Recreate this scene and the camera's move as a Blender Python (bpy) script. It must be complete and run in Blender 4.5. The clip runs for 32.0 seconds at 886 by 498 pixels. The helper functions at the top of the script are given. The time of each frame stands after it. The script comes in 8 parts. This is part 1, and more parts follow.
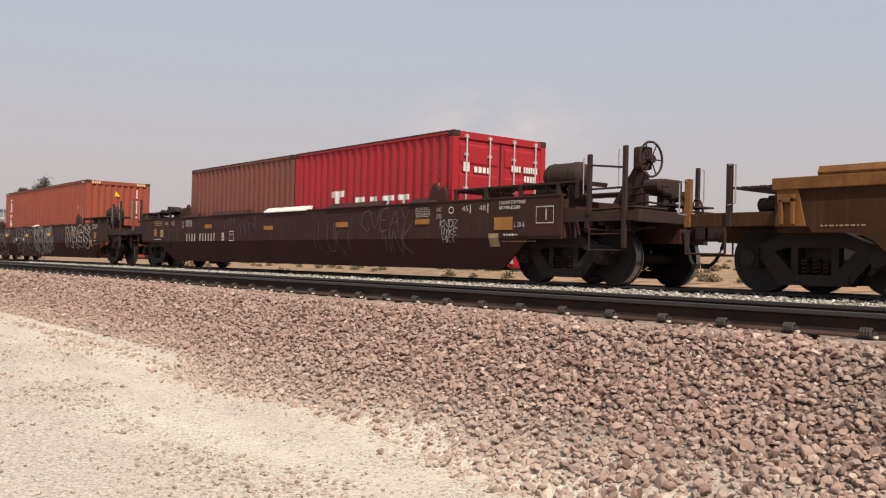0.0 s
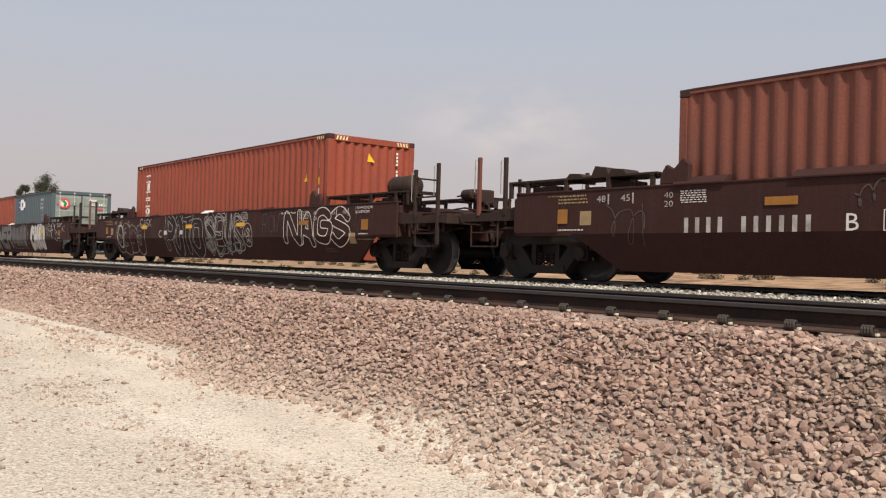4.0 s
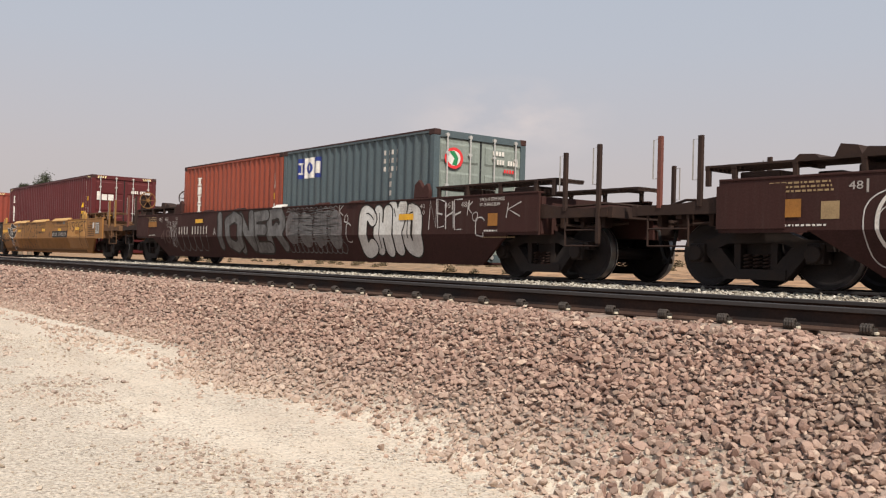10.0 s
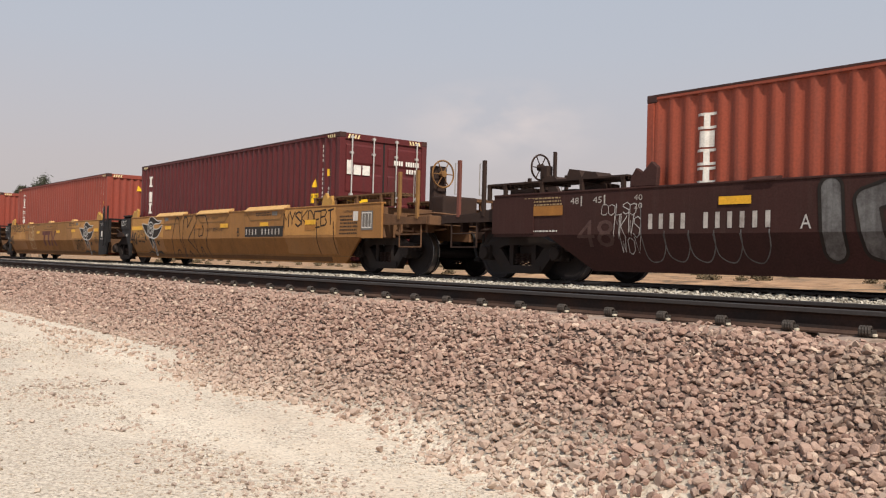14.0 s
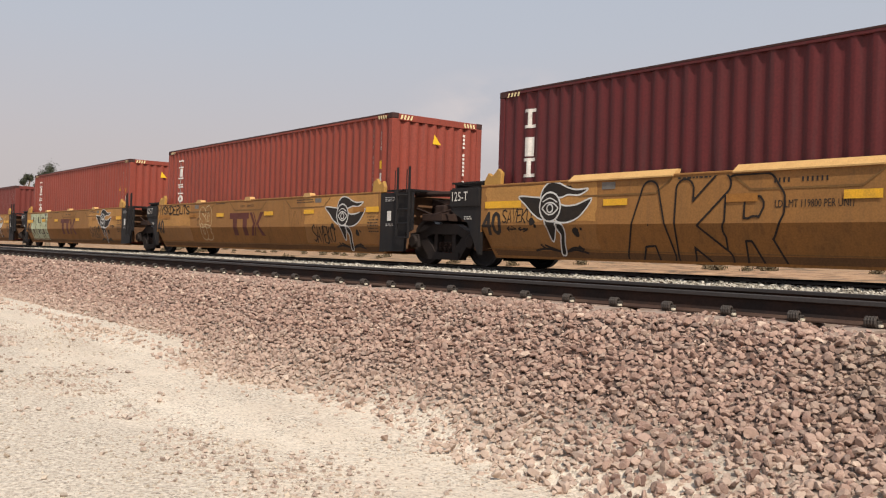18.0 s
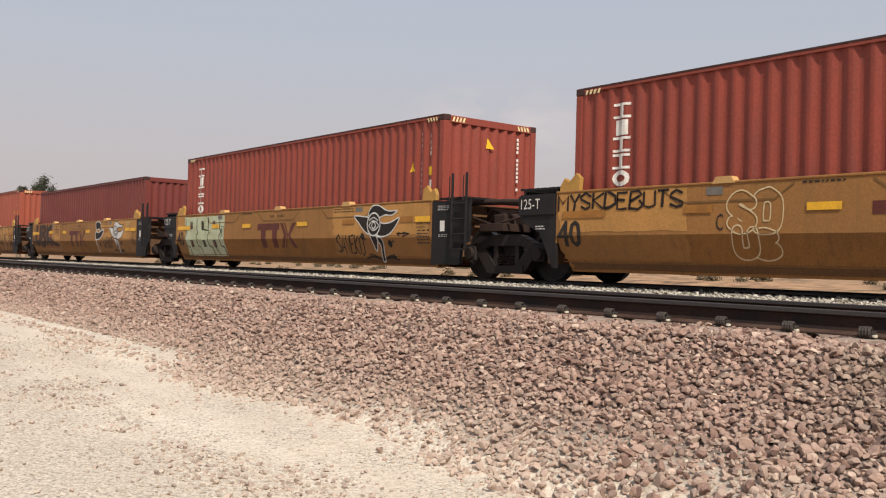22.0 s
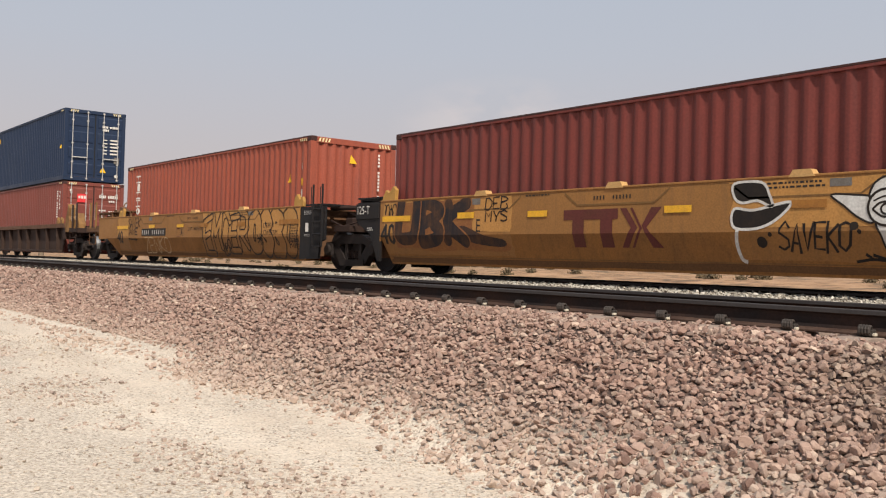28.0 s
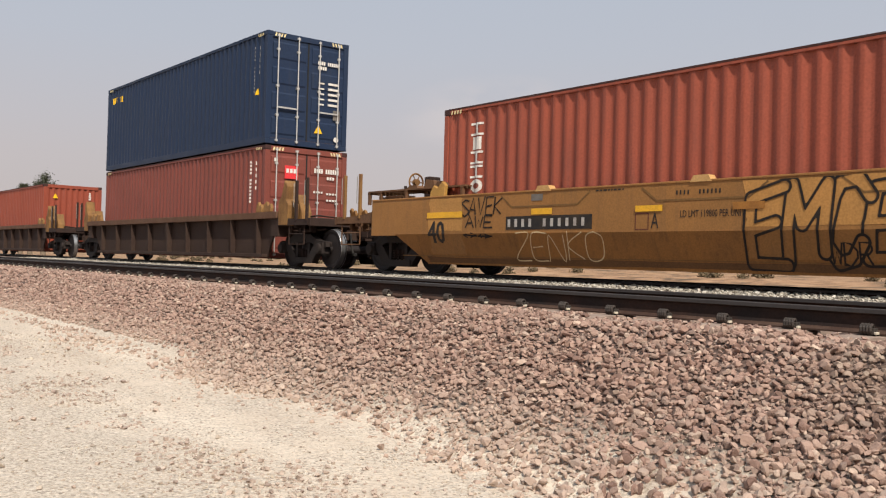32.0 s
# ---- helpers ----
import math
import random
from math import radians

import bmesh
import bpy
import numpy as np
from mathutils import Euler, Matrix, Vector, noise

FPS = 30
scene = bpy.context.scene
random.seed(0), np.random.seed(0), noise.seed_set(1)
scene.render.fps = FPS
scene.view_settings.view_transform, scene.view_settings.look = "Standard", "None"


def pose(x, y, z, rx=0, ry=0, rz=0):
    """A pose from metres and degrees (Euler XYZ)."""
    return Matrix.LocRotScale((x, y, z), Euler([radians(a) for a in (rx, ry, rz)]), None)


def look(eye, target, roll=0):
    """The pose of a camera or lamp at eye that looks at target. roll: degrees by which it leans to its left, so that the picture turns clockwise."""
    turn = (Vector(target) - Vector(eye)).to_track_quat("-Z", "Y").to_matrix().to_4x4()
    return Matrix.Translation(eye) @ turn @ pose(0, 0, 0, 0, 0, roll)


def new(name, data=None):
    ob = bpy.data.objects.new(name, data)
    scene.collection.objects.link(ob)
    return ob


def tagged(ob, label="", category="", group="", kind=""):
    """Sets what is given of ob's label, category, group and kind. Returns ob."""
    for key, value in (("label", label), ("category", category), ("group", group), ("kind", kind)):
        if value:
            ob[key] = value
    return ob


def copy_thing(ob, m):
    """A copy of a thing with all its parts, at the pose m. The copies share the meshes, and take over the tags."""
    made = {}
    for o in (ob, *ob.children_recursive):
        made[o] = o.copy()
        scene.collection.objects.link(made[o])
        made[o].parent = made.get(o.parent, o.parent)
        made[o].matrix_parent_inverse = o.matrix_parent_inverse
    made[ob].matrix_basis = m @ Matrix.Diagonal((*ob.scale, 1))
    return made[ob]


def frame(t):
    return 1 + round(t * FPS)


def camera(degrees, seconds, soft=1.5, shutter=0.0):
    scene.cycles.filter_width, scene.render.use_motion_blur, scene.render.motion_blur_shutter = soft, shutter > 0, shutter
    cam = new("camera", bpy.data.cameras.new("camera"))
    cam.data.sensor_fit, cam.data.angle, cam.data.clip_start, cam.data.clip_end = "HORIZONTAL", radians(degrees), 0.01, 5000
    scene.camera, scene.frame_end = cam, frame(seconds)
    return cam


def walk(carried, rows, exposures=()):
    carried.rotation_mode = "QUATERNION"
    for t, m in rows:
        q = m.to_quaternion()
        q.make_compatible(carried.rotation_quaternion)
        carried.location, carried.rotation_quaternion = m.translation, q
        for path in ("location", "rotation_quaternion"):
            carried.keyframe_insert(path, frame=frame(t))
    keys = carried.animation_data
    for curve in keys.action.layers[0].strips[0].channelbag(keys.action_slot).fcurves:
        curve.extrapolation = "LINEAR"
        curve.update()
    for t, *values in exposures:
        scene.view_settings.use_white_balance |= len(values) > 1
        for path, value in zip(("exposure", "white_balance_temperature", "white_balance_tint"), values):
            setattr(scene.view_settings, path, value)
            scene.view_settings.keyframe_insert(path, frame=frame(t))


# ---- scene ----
# ---------------------------------------------------------------- camera
EYE = (0.0, 0.0, 0.24)
TURNS = [
    (0, 91.046, -1.536, 51.720), (0.5, 90.902, -1.532, 51.778), (1, 90.905, -1.531, 51.774), (1.5, 90.997, -1.516, 51.731),
    (2, 91.053, -1.530, 51.720), (2.5, 91.101, -1.527, 51.738), (3, 91.065, -1.503, 51.777), (3.5, 91.015, -1.525, 51.779),
    (5.5, 90.326, -1.689, 51.895), (6, 90.515, -1.620, 51.821), (6.5, 90.505, -1.572, 51.837), (7, 90.636, -1.619, 51.799),
    (7.5, 90.746, -1.575, 51.734), (8, 90.803, -1.534, 51.730), (8.5, 90.737, -1.543, 51.774), (9, 90.667, -1.582, 51.779),
    (9.5, 90.786, -1.529, 51.728), (10, 90.780, -1.560, 51.767), (10.5, 90.668, -1.583, 51.778), (11, 90.705, -1.512, 51.771),
    (11.5, 90.855, -1.525, 51.701), (12, 90.970, -1.560, 51.652), (12.5, 90.893, -1.603, 51.722), (13, 90.748, -1.594, 51.783),
    (13.5, 90.723, -1.564, 51.750), (14, 90.907, -1.558, 51.684), (14.5, 90.812, -1.560, 51.722), (16.5, 90.620, -1.713, 51.810),
    (17, 90.599, -1.636, 51.816), (17.5, 90.484, -1.676, 51.887), (18, 90.241, -1.713, 52.007), (18.5, 90.450, -1.651, 51.894),
    (19, 90.663, -1.547, 51.777), (19.5, 90.762, -1.516, 51.703), (20, 90.771, -1.601, 51.780), (20.5, 90.673, -1.645, 51.835),
    (21, 90.578, -1.549, 51.787), (21.5, 90.773, -1.626, 51.774), (22, 90.961, -1.564, 51.676), (22.5, 90.993, -1.558, 51.652),
    (23, 91.001, -1.514, 51.646), (23.5, 91.025, -1.545, 51.646), (24, 91.012, -1.564, 51.630), (24.5, 90.913, -1.560, 51.683),
    (25, 90.865, -1.561, 51.684), (25.5, 90.837, -1.496, 51.641), (27.5, 90.758, -1.600, 51.694), (28, 90.837, -1.607, 51.667),
    (28.5, 90.859, -1.582, 51.715), (29, 90.784, -1.579, 51.730), (29.5, 90.700, -1.656, 51.765), (30, 90.772, -1.543, 51.701),
    (30.5, 90.838, -1.531, 51.718), (31, 90.825, -1.561, 51.742), (31.5, 90.794, -1.585, 51.741), (32, 90.766, -1.555, 51.761),
]
cam = camera(51.26, 32.0, soft=1.2)
walk(cam, [(t, pose(*EYE, rx, ry, rz)) for t, rx, ry, rz in TURNS], exposures=[(0.0, 0.0), (32.0, 0.0)])

# ---------------------------------------------------------------- light
SUN_WAY = Vector((0.79, -0.30, 0.97)).normalized()
ELEV = math.asin(SUN_WAY.z)
AZIM = math.atan2(SUN_WAY.x, SUN_WAY.y)

world = bpy.data.worlds.new("hazy_sky")
scene.world = world
world.use_nodes = True
wn, wl = world.node_tree.nodes, world.node_tree.links
wn.clear()
w_out = wn.new("ShaderNodeOutputWorld")
w_bg = wn.new("ShaderNodeBackground")
w_bg.inputs["Strength"].default_value = 0.112
sky = wn.new("ShaderNodeTexSky")
sky.sky_type = "NISHITA"
sky.sun_disc = False
sky.sun_elevation, sky.sun_rotation = ELEV, AZIM
sky.air_density, sky.dust_density, sky.ozone_density = 1.0, 4.0, 1.0
w_co = wn.new("ShaderNodeTexCoord")
w_sep = wn.new("ShaderNodeSeparateXYZ")
wl.new(w_co.outputs["Generated"], w_sep.inputs[0])
w_ramp = wn.new("ShaderNodeValToRGB")
w_ramp.color_ramp.elements[0].position, w_ramp.color_ramp.elements[0].color = 0.0, (5.35, 4.75, 4.65, 1)
w_ramp.color_ramp.elements[1].position, w_ramp.color_ramp.elements[1].color = 0.42, (4.35, 5.0, 5.9, 1)
for at, col in ((0.10, (5.3, 4.8, 4.85, 1)), (0.22, (4.85, 5.0, 5.5, 1))):
    w_ramp.color_ramp.elements.new(at).color = col
wl.new(w_sep.outputs["Z"], w_ramp.inputs[0])
# a thin pale cumulus head low in the haze
CLOUD = (-0.736, 0.658, 0.150)
w_map = wn.new("ShaderNodeMapping")
w_map.inputs["Scale"].default_value = (9.0, 9.0, 16.0)
wl.new(w_co.outputs["Generated"], w_map.inputs[0])
w_noise = wn.new("ShaderNodeTexNoise")
w_noise.inputs["Scale"].default_value, w_noise.inputs["Detail"].default_value = 1.6, 6.0
wl.new(w_map.outputs[0], w_noise.inputs["Vector"])
w_cl = wn.new("ShaderNodeMapRange")
for key, value in (("From Min", 0.36), ("From Max", 0.60), ("To Min", 0.0), ("To Max", 1.0)):
    w_cl.inputs[key].default_value = value
wl.new(w_noise.outputs[0], w_cl.inputs["Value"])
w_cmix = wn.new("ShaderNodeMixRGB")
w_cmix.inputs["Color2"].default_value = (6.5, 5.75, 5.6, 1)
w_flat = wn.new("ShaderNodeVectorMath")
w_flat.operation = "MULTIPLY"
w_flat.inputs[1].default_value = (1.0, 1.0, 2.4)
wl.new(w_co.outputs["Generated"], w_flat.inputs[0])
w_far = wn.new("ShaderNodeVectorMath")
w_far.operation = "DISTANCE"
w_far.inputs[1].default_value = (CLOUD[0], CLOUD[1], CLOUD[2] * 2.4)
wl.new(w_flat.outputs[0], w_far.inputs[0])
w_low = wn.new("ShaderNodeMapRange")
for key, value in (("From Min", 0.125), ("From Max", 0.02), ("To Min", 0.0), ("To Max", 1.0)):
    w_low.inputs[key].default_value = value
wl.new(w_far.outputs["Value"], w_low.inputs["Value"])
w_f = wn.new("ShaderNodeMath")
w_f.operation = "MULTIPLY"
wl.new(w_cl.outputs[0], w_f.inputs[0])
wl.new(w_low.outputs[0], w_f.inputs[1])
wl.new(w_f.outputs[0], w_cmix.inputs["Fac"])
wl.new(w_ramp.outputs[0], w_cmix.inputs["Color1"])
w_mix = wn.new("ShaderNodeMixRGB")
w_mix.inputs["Fac"].default_value = 0.86
wl.new(sky.outputs[0], w_mix.inputs["Color1"])
wl.new(w_cmix.outputs[0], w_mix.inputs["Color2"])
wl.new(w_mix.outputs[0], w_bg.inputs["Color"])
wl.new(w_bg.outputs[0], w_out.inputs["Surface"])

sun = new("sun", bpy.data.lights.new("sun", "SUN"))
sun.data.energy, sun.data.angle, sun.data.color = 5.0, radians(0.8), (1.0, 0.93, 0.83)
sun.matrix_world = look(SUN_WAY * 60, (0, 0, 0))

# ---------------------------------------------------------------- materials


def material(name, base, rough=0.6, metal=0.0, dirt=None, dirt_amount=0.35, scale=3.0, streak=0.0, bump=0.15, fine=60.0,
             spec=0.22, palette=None, island=False, second=None):
    """A worn surface: base colour with broad patches, vertical streaks, fine grain and relief."""
    m = bpy.data.materials.new(name)
    m.use_nodes = True
    n, l = m.node_tree.nodes, m.node_tree.links
    b = n["Principled BSDF"]
    b.inputs["Roughness"].default_value, b.inputs["Metallic"].default_value = rough, metal
    b.inputs["Specular IOR Level"].default_value = spec
    co = n.new("ShaderNodeTexCoord")
    colour = n.new("ShaderNodeRGB")
    colour.outputs[0].default_value = (*base, 1)
    top = colour.outputs[0]
    if palette:
        ramp = n.new("ShaderNodeValToRGB")
        ramp.color_ramp.interpolation = "LINEAR"
        els = ramp.color_ramp.elements
        els[0].color, els[1].color = (*palette[0], 1), (*palette[-1], 1)
        for i, p in enumerate(palette[1:-1]):
            els.new((i + 1) / (len(palette) - 1)).color = (*p, 1)
        if island:
            src = n.new("ShaderNodeNewGeometry").outputs["Random Per Island"]
        else:
            src = n.new("ShaderNodeObjectInfo").outputs["Random"]
        l.new(src, ramp.inputs[0])
        top = ramp.outputs[0]
    broad = n.new("ShaderNodeTexNoise")
    broad.inputs["Scale"].default_value, broad.inputs["Detail"].default_value, broad.inputs["Roughness"].default_value = scale, 8.0, 0.65
    l.new(co.outputs["Object"], broad.inputs["Vector"])
    if dirt:
        rng = n.new("ShaderNodeMapRange")
        for key, value in (("From Min", 0.42), ("From Max", 0.72), ("To Min", 0.0), ("To Max", dirt_amount)):
            rng.inputs[key].default_value = value
        l.new(broad.outputs[0], rng.inputs["Value"])
        mix = n.new("ShaderNodeMixRGB")
        mix.inputs["Color2"].default_value = (*dirt, 1)
        l.new(rng.outputs[0], mix.inputs["Fac"])
        l.new(top, mix.inputs["Color1"])
        top = mix.outputs[0]
        if streak:
            mp = n.new("ShaderNodeMapping")
            mp.inputs["Scale"].default_value = (6.0, 6.0, 0.35)
            l.new(co.outputs["Object"], mp.inputs[0])
            st = n.new("ShaderNodeTexNoise")
            st.inputs["Scale"].default_value, st.inputs["Detail"].default_value = 2.0, 7.0
            l.new(mp.outputs[0], st.inputs["Vector"])
            rs = n.new("ShaderNodeMapRange")
            for key, value in (("From Min", 0.5), ("From Max", 0.75), ("To Min", 0.0), ("To Max", streak)):
                rs.inputs[key].default_value = value
            l.new(st.outputs[0], rs.inputs["Value"])
            mix2 = n.new("ShaderNodeMixRGB")
            mix2.inputs["Color2"].default_value = (*(second or dirt), 1)
            l.new(rs.outputs[0], mix2.inputs["Fac"])
            l.new(top, mix2.inputs["Color1"])
            top = mix2.outputs[0]
    grain = n.new("ShaderNodeTexNoise")
    grain.inputs["Scale"].default_value, grain.inputs["Detail"].default_value = fine, 4.0
    l.new(co.outputs["Object"], grain.inputs["Vector"])
    gr = n.new("ShaderNodeMapRange")
    for key, value in (("From Min", 0.3), ("From Max", 0.7), ("To Min", 0.84), ("To Max", 1.12)):
        gr.inputs[key].default_value = value
    l.new(grain.outputs[0], gr.inputs["Value"])
    mul = n.new("ShaderNodeMixRGB")
    mul.blend_type = "MULTIPLY"
    mul.inputs["Fac"].default_value = 1.0
    l.new(top, mul.inputs["Color1"])
    l.new(gr.outputs[0], mul.inputs["Color2"])
    l.new(mul.outputs[0], b.inputs["Base Color"])
    rr = n.new("ShaderNodeMapRange")
    for key, value in (("From Min", 0.3), ("From Max", 0.7), ("To Min", max(rough - 0.1, 0.05)), ("To Max", min(rough + 0.12, 1.0))):
        rr.inputs[key].default_value = value
    l.new(broad.outputs[0], rr.inputs["Value"])
    l.new(rr.outputs[0], b.inputs["Roughness"])
    if bump:
        bp = n.new("ShaderNodeBump")
        bp.inputs["Strength"].default_value, bp.inputs["Distance"].default_value = bump, 0.01
        l.new(grain.outputs[0], bp.inputs["Height"])
        l.new(bp.outputs[0], b.inputs["Normal"])
    return m


RUST = (0.10, 0.045, 0.025)
GRIME = (0.035, 0.028, 0.024)
DUST = (0.34, 0.27, 0.20)
M = {}
M["oxide"] = material("oxide_brown_car_paint", (0.050, 0.0215, 0.0185), 0.7, 0, (0.037, 0.0215, 0.019), 0.7, 0.9, 0.4, 0.1, 40, spec=0.12, second=(0.066, 0.04, 0.033))
M["oxide_low"] = material("soiled_brown_car_paint", (0.055, 0.0245, 0.0215), 0.75, 0, (0.041, 0.0235, 0.021), 0.7, 1.2, 0.35, 0.12, 40, spec=0.08, second=(0.034, 0.019, 0.016))
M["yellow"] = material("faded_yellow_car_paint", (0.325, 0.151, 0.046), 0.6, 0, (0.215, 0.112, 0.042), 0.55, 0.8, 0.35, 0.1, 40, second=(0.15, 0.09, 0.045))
# yellow below the fold: its shade put into the base colour, grime over it
M["yellow_low"] = material("shaded_grimy_yellow_paint", (0.295, 0.134, 0.041), 0.7, 0, (0.19, 0.098, 0.04), 0.65, 1.0, 0.4, 0.1, 40, spec=0.12, second=(0.11, 0.062, 0.032))
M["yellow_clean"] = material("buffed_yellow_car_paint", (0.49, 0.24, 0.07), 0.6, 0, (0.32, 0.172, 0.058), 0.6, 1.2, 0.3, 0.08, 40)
M["grime_strip"] = material("brown_road_grime", (0.15, 0.078, 0.036), 0.8, 0, (0.10, 0.055, 0.03), 0.6, 1.5, 0.4, 0.1, 40, spec=0.1)
M["yellow_rusted"] = material("rusted_yellow_end_steel", (0.15, 0.076, 0.038), 0.75, 0, (0.075, 0.04, 0.025), 0.75, 2.0, 0.4, 0.2, 40)
M["yellow_dirty"] = material("weathered_yellow_car_paint", (0.25, 0.13, 0.043), 0.68, 0, RUST, 0.75, 2.2, 0.5, 0.15, 40)
M["yellow_black"] = material("black_car_end_paint", (0.012, 0.011, 0.012), 0.6, 0, (0.035, 0.027, 0.022), 0.5, 2.0, 0.4, 0.12, 40)
M["rib"] = material("rusty_brown_car_steel", (0.042, 0.024, 0.018), 0.8, 0, (0.075, 0.048, 0.034), 0.6, 1.5, 0.5, 0.2, 40, second=(0.045, 0.026, 0.02))
M["rib_rail"] = material("rusty_top_flange", (0.13, 0.068, 0.04), 0.75, 0, (0.08, 0.042, 0.028), 0.6, 2.0, 0.3, 0.2, 40)
M["old_orange"] = material("rusted_ochre_car_paint", (0.215, 0.094, 0.028), 0.72, 0, (0.08, 0.034, 0.016), 0.8, 1.5, 0.5, 0.2, 40)
M["truck"] = material("greasy_black_truck_casting", (0.025, 0.0205, 0.0195), 0.65, 0.0, (0.043, 0.03, 0.024), 0.7, 3.0, 0, 0.25, 50, spec=0.12)
M["wheel"] = material("dark_wheel_steel", (0.026, 0.022, 0.0225), 0.6, 0.0, (0.040, 0.03, 0.026), 0.6, 5.0, 0, 0.15, 50, spec=0.15)
M["tread"] = material("polished_wheel_tread", (0.36, 0.35, 0.34), 0.36, 0.85, (0.14, 0.13, 0.12), 0.4, 6.0, 0, 0.05, 50)
M["gear"] = material("rusty_brake_gear", (0.032, 0.0185, 0.0145), 0.75, 0.0, (0.056, 0.031, 0.022), 0.65, 3.0, 0, 0.2, 50)
M["post_red"] = material("red_brown_post_paint", (0.16, 0.055, 0.04), 0.6, 0, (0.09, 0.05, 0.04), 0.5, 3.0, 0, 0.1, 50)
M["bare"] = material("worn_bright_rod_steel", (0.45, 0.42, 0.38), 0.45, 0.7, (0.25, 0.2, 0.16), 0.5, 5.0, 0, 0.1, 60)
M["rubber"] = material("black_rubber_hose", (0.018, 0.017, 0.017), 0.7, 0, (0.05, 0.04, 0.03), 0.4, 5.0)
M["white"] = material("white_stencil_paint", (0.72, 0.68, 0.62), 0.6, 0, (0.35, 0.28, 0.24), 0.5, 4.0, 0, 0.05, 50)
M["chalk"] = material("thin_white_spray_paint", (0.55, 0.52, 0.49), 0.7, 0, (0.16, 0.12, 0.11), 0.75, 2.5, 0, 0.05, 30)
M["silver"] = material("silver_spray_paint", (0.17, 0.165, 0.16), 0.45, 0.2, (0.045, 0.034, 0.032), 0.85, 3.5, 0.7, 0.05, 40)
M["chalk_faint"] = material("worn_white_spray_paint", (0.105, 0.08, 0.073), 0.75, 0, (0.05, 0.026, 0.022), 0.85, 2.5, 0, 0.05, 30)
M["white_spray"] = material("white_spray_fill", (0.66, 0.64, 0.60), 0.65, 0, (0.36, 0.31, 0.27), 0.6, 2.0, 0.4, 0.05, 30)
M["white_thin"] = material("thin_white_spray_on_yellow", (0.62, 0.48, 0.28), 0.65, 0, (0.5, 0.3, 0.1), 0.6, 3.0, 0, 0.05, 30)
M["silver_thin"] = material("thin_silver_spray_fill", (0.20, 0.185, 0.18), 0.6, 0.1, (0.09, 0.06, 0.055), 0.85, 4.0, 0.6, 0.05, 40)
M["plate_grey"] = material("grey_metal_plate", (0.20, 0.18, 0.16), 0.5, 0.3, (0.12, 0.09, 0.06), 0.5, 6.0)
M["yellow_seam"] = material("shaded_yellow_seam_paint", (0.20, 0.105, 0.035), 0.65, 0, (0.12, 0.06, 0.03), 0.6, 4.0, 0, 0.05, 40)
M["cap_yellow"] = material("sun_bleached_yellow_cap", (0.55, 0.33, 0.13), 0.6, 0, (0.38, 0.2, 0.07), 0.5, 4.0)
M["white_cover"] = material("white_painted_cover", (0.72, 0.69, 0.65), 0.5, 0, (0.5, 0.44, 0.38), 0.4, 4.0)
M["black_spray"] = material("black_spray_paint", (0.018, 0.014, 0.012), 0.6, 0, (0.06, 0.04, 0.025), 0.4, 3.0, 0, 0.05, 40)
M["dark_spray"] = material("thin_black_spray_on_brown", (0.026, 0.0165, 0.015), 0.7, 0, (0.04, 0.021, 0.018), 0.7, 2.0, 0.3, 0.05, 40, spec=0.12)
M["black_ink"] = material("black_stencil_paint", (0.022, 0.020, 0.020), 0.6, 0, (0.12, 0.075, 0.035), 0.35, 4.0, 0, 0.05, 40)
M["soot_spray"] = material("smoky_black_spray_paint", (0.02, 0.017, 0.019), 0.65, 0, (0.13, 0.06, 0.028), 0.75, 2.2, 0.5, 0.05, 40)
M["haze_spray"] = material("thin_rust_spray_haze", (0.24, 0.095, 0.036), 0.65, 0, (0.33, 0.15, 0.045), 0.8, 2.4, 0.5, 0.05, 40)
M["green_spray"] = material("pale_green_spray_paint", (0.50, 0.54, 0.36), 0.6, 0, (0.30, 0.26, 0.13), 0.7, 3.0, 0, 0.05, 40)
M["reflect"] = material("yellow_reflective_tape", (0.80, 0.42, 0.03), 0.45, 0, (0.45, 0.24, 0.05), 0.5, 5.0, 0, 0.05, 60)
M["reflect_old"] = material("browned_reflective_tape", (0.36, 0.155, 0.035), 0.6, 0, (0.2, 0.09, 0.03), 0.6, 5.0, 0, 0.05, 60)
M["placard"] = material("tan_placard", (0.36, 0.25, 0.13), 0.6, 0, (0.2, 0.13, 0.07), 0.6, 6.0, 0, 0.05, 60)
M["dark_red"] = material("dark_red_emblem_paint", (0.115, 0.030, 0.024), 0.6, 0, (0.10, 0.045, 0.025), 0.5, 3.0, 0, 0.05, 40)
M["blue_sign"] = material("navy_emblem_paint", (0.025, 0.045, 0.24), 0.5, 0, (0.03, 0.04, 0.12), 0.4, 4.0)
M["red_sign"] = material("red_emblem_paint", (0.70, 0.045, 0.05), 0.5, 0, (0.5, 0.06, 0.05), 0.4, 4.0)
M["green_sign"] = material("green_emblem_paint", (0.03, 0.22, 0.08), 0.5, 0, (0.03, 0.15, 0.07), 0.4, 4.0)
M["yellow_sign"] = material("yellow_warning_sticker", (0.85, 0.50, 0.02), 0.45, 0, (0.6, 0.35, 0.05), 0.35, 5.0)
M["hazard_pale"] = material("pale_hazard_stripe", (0.75, 0.62, 0.33), 0.5, 0, (0.4, 0.3, 0.2), 0.4, 5.0)

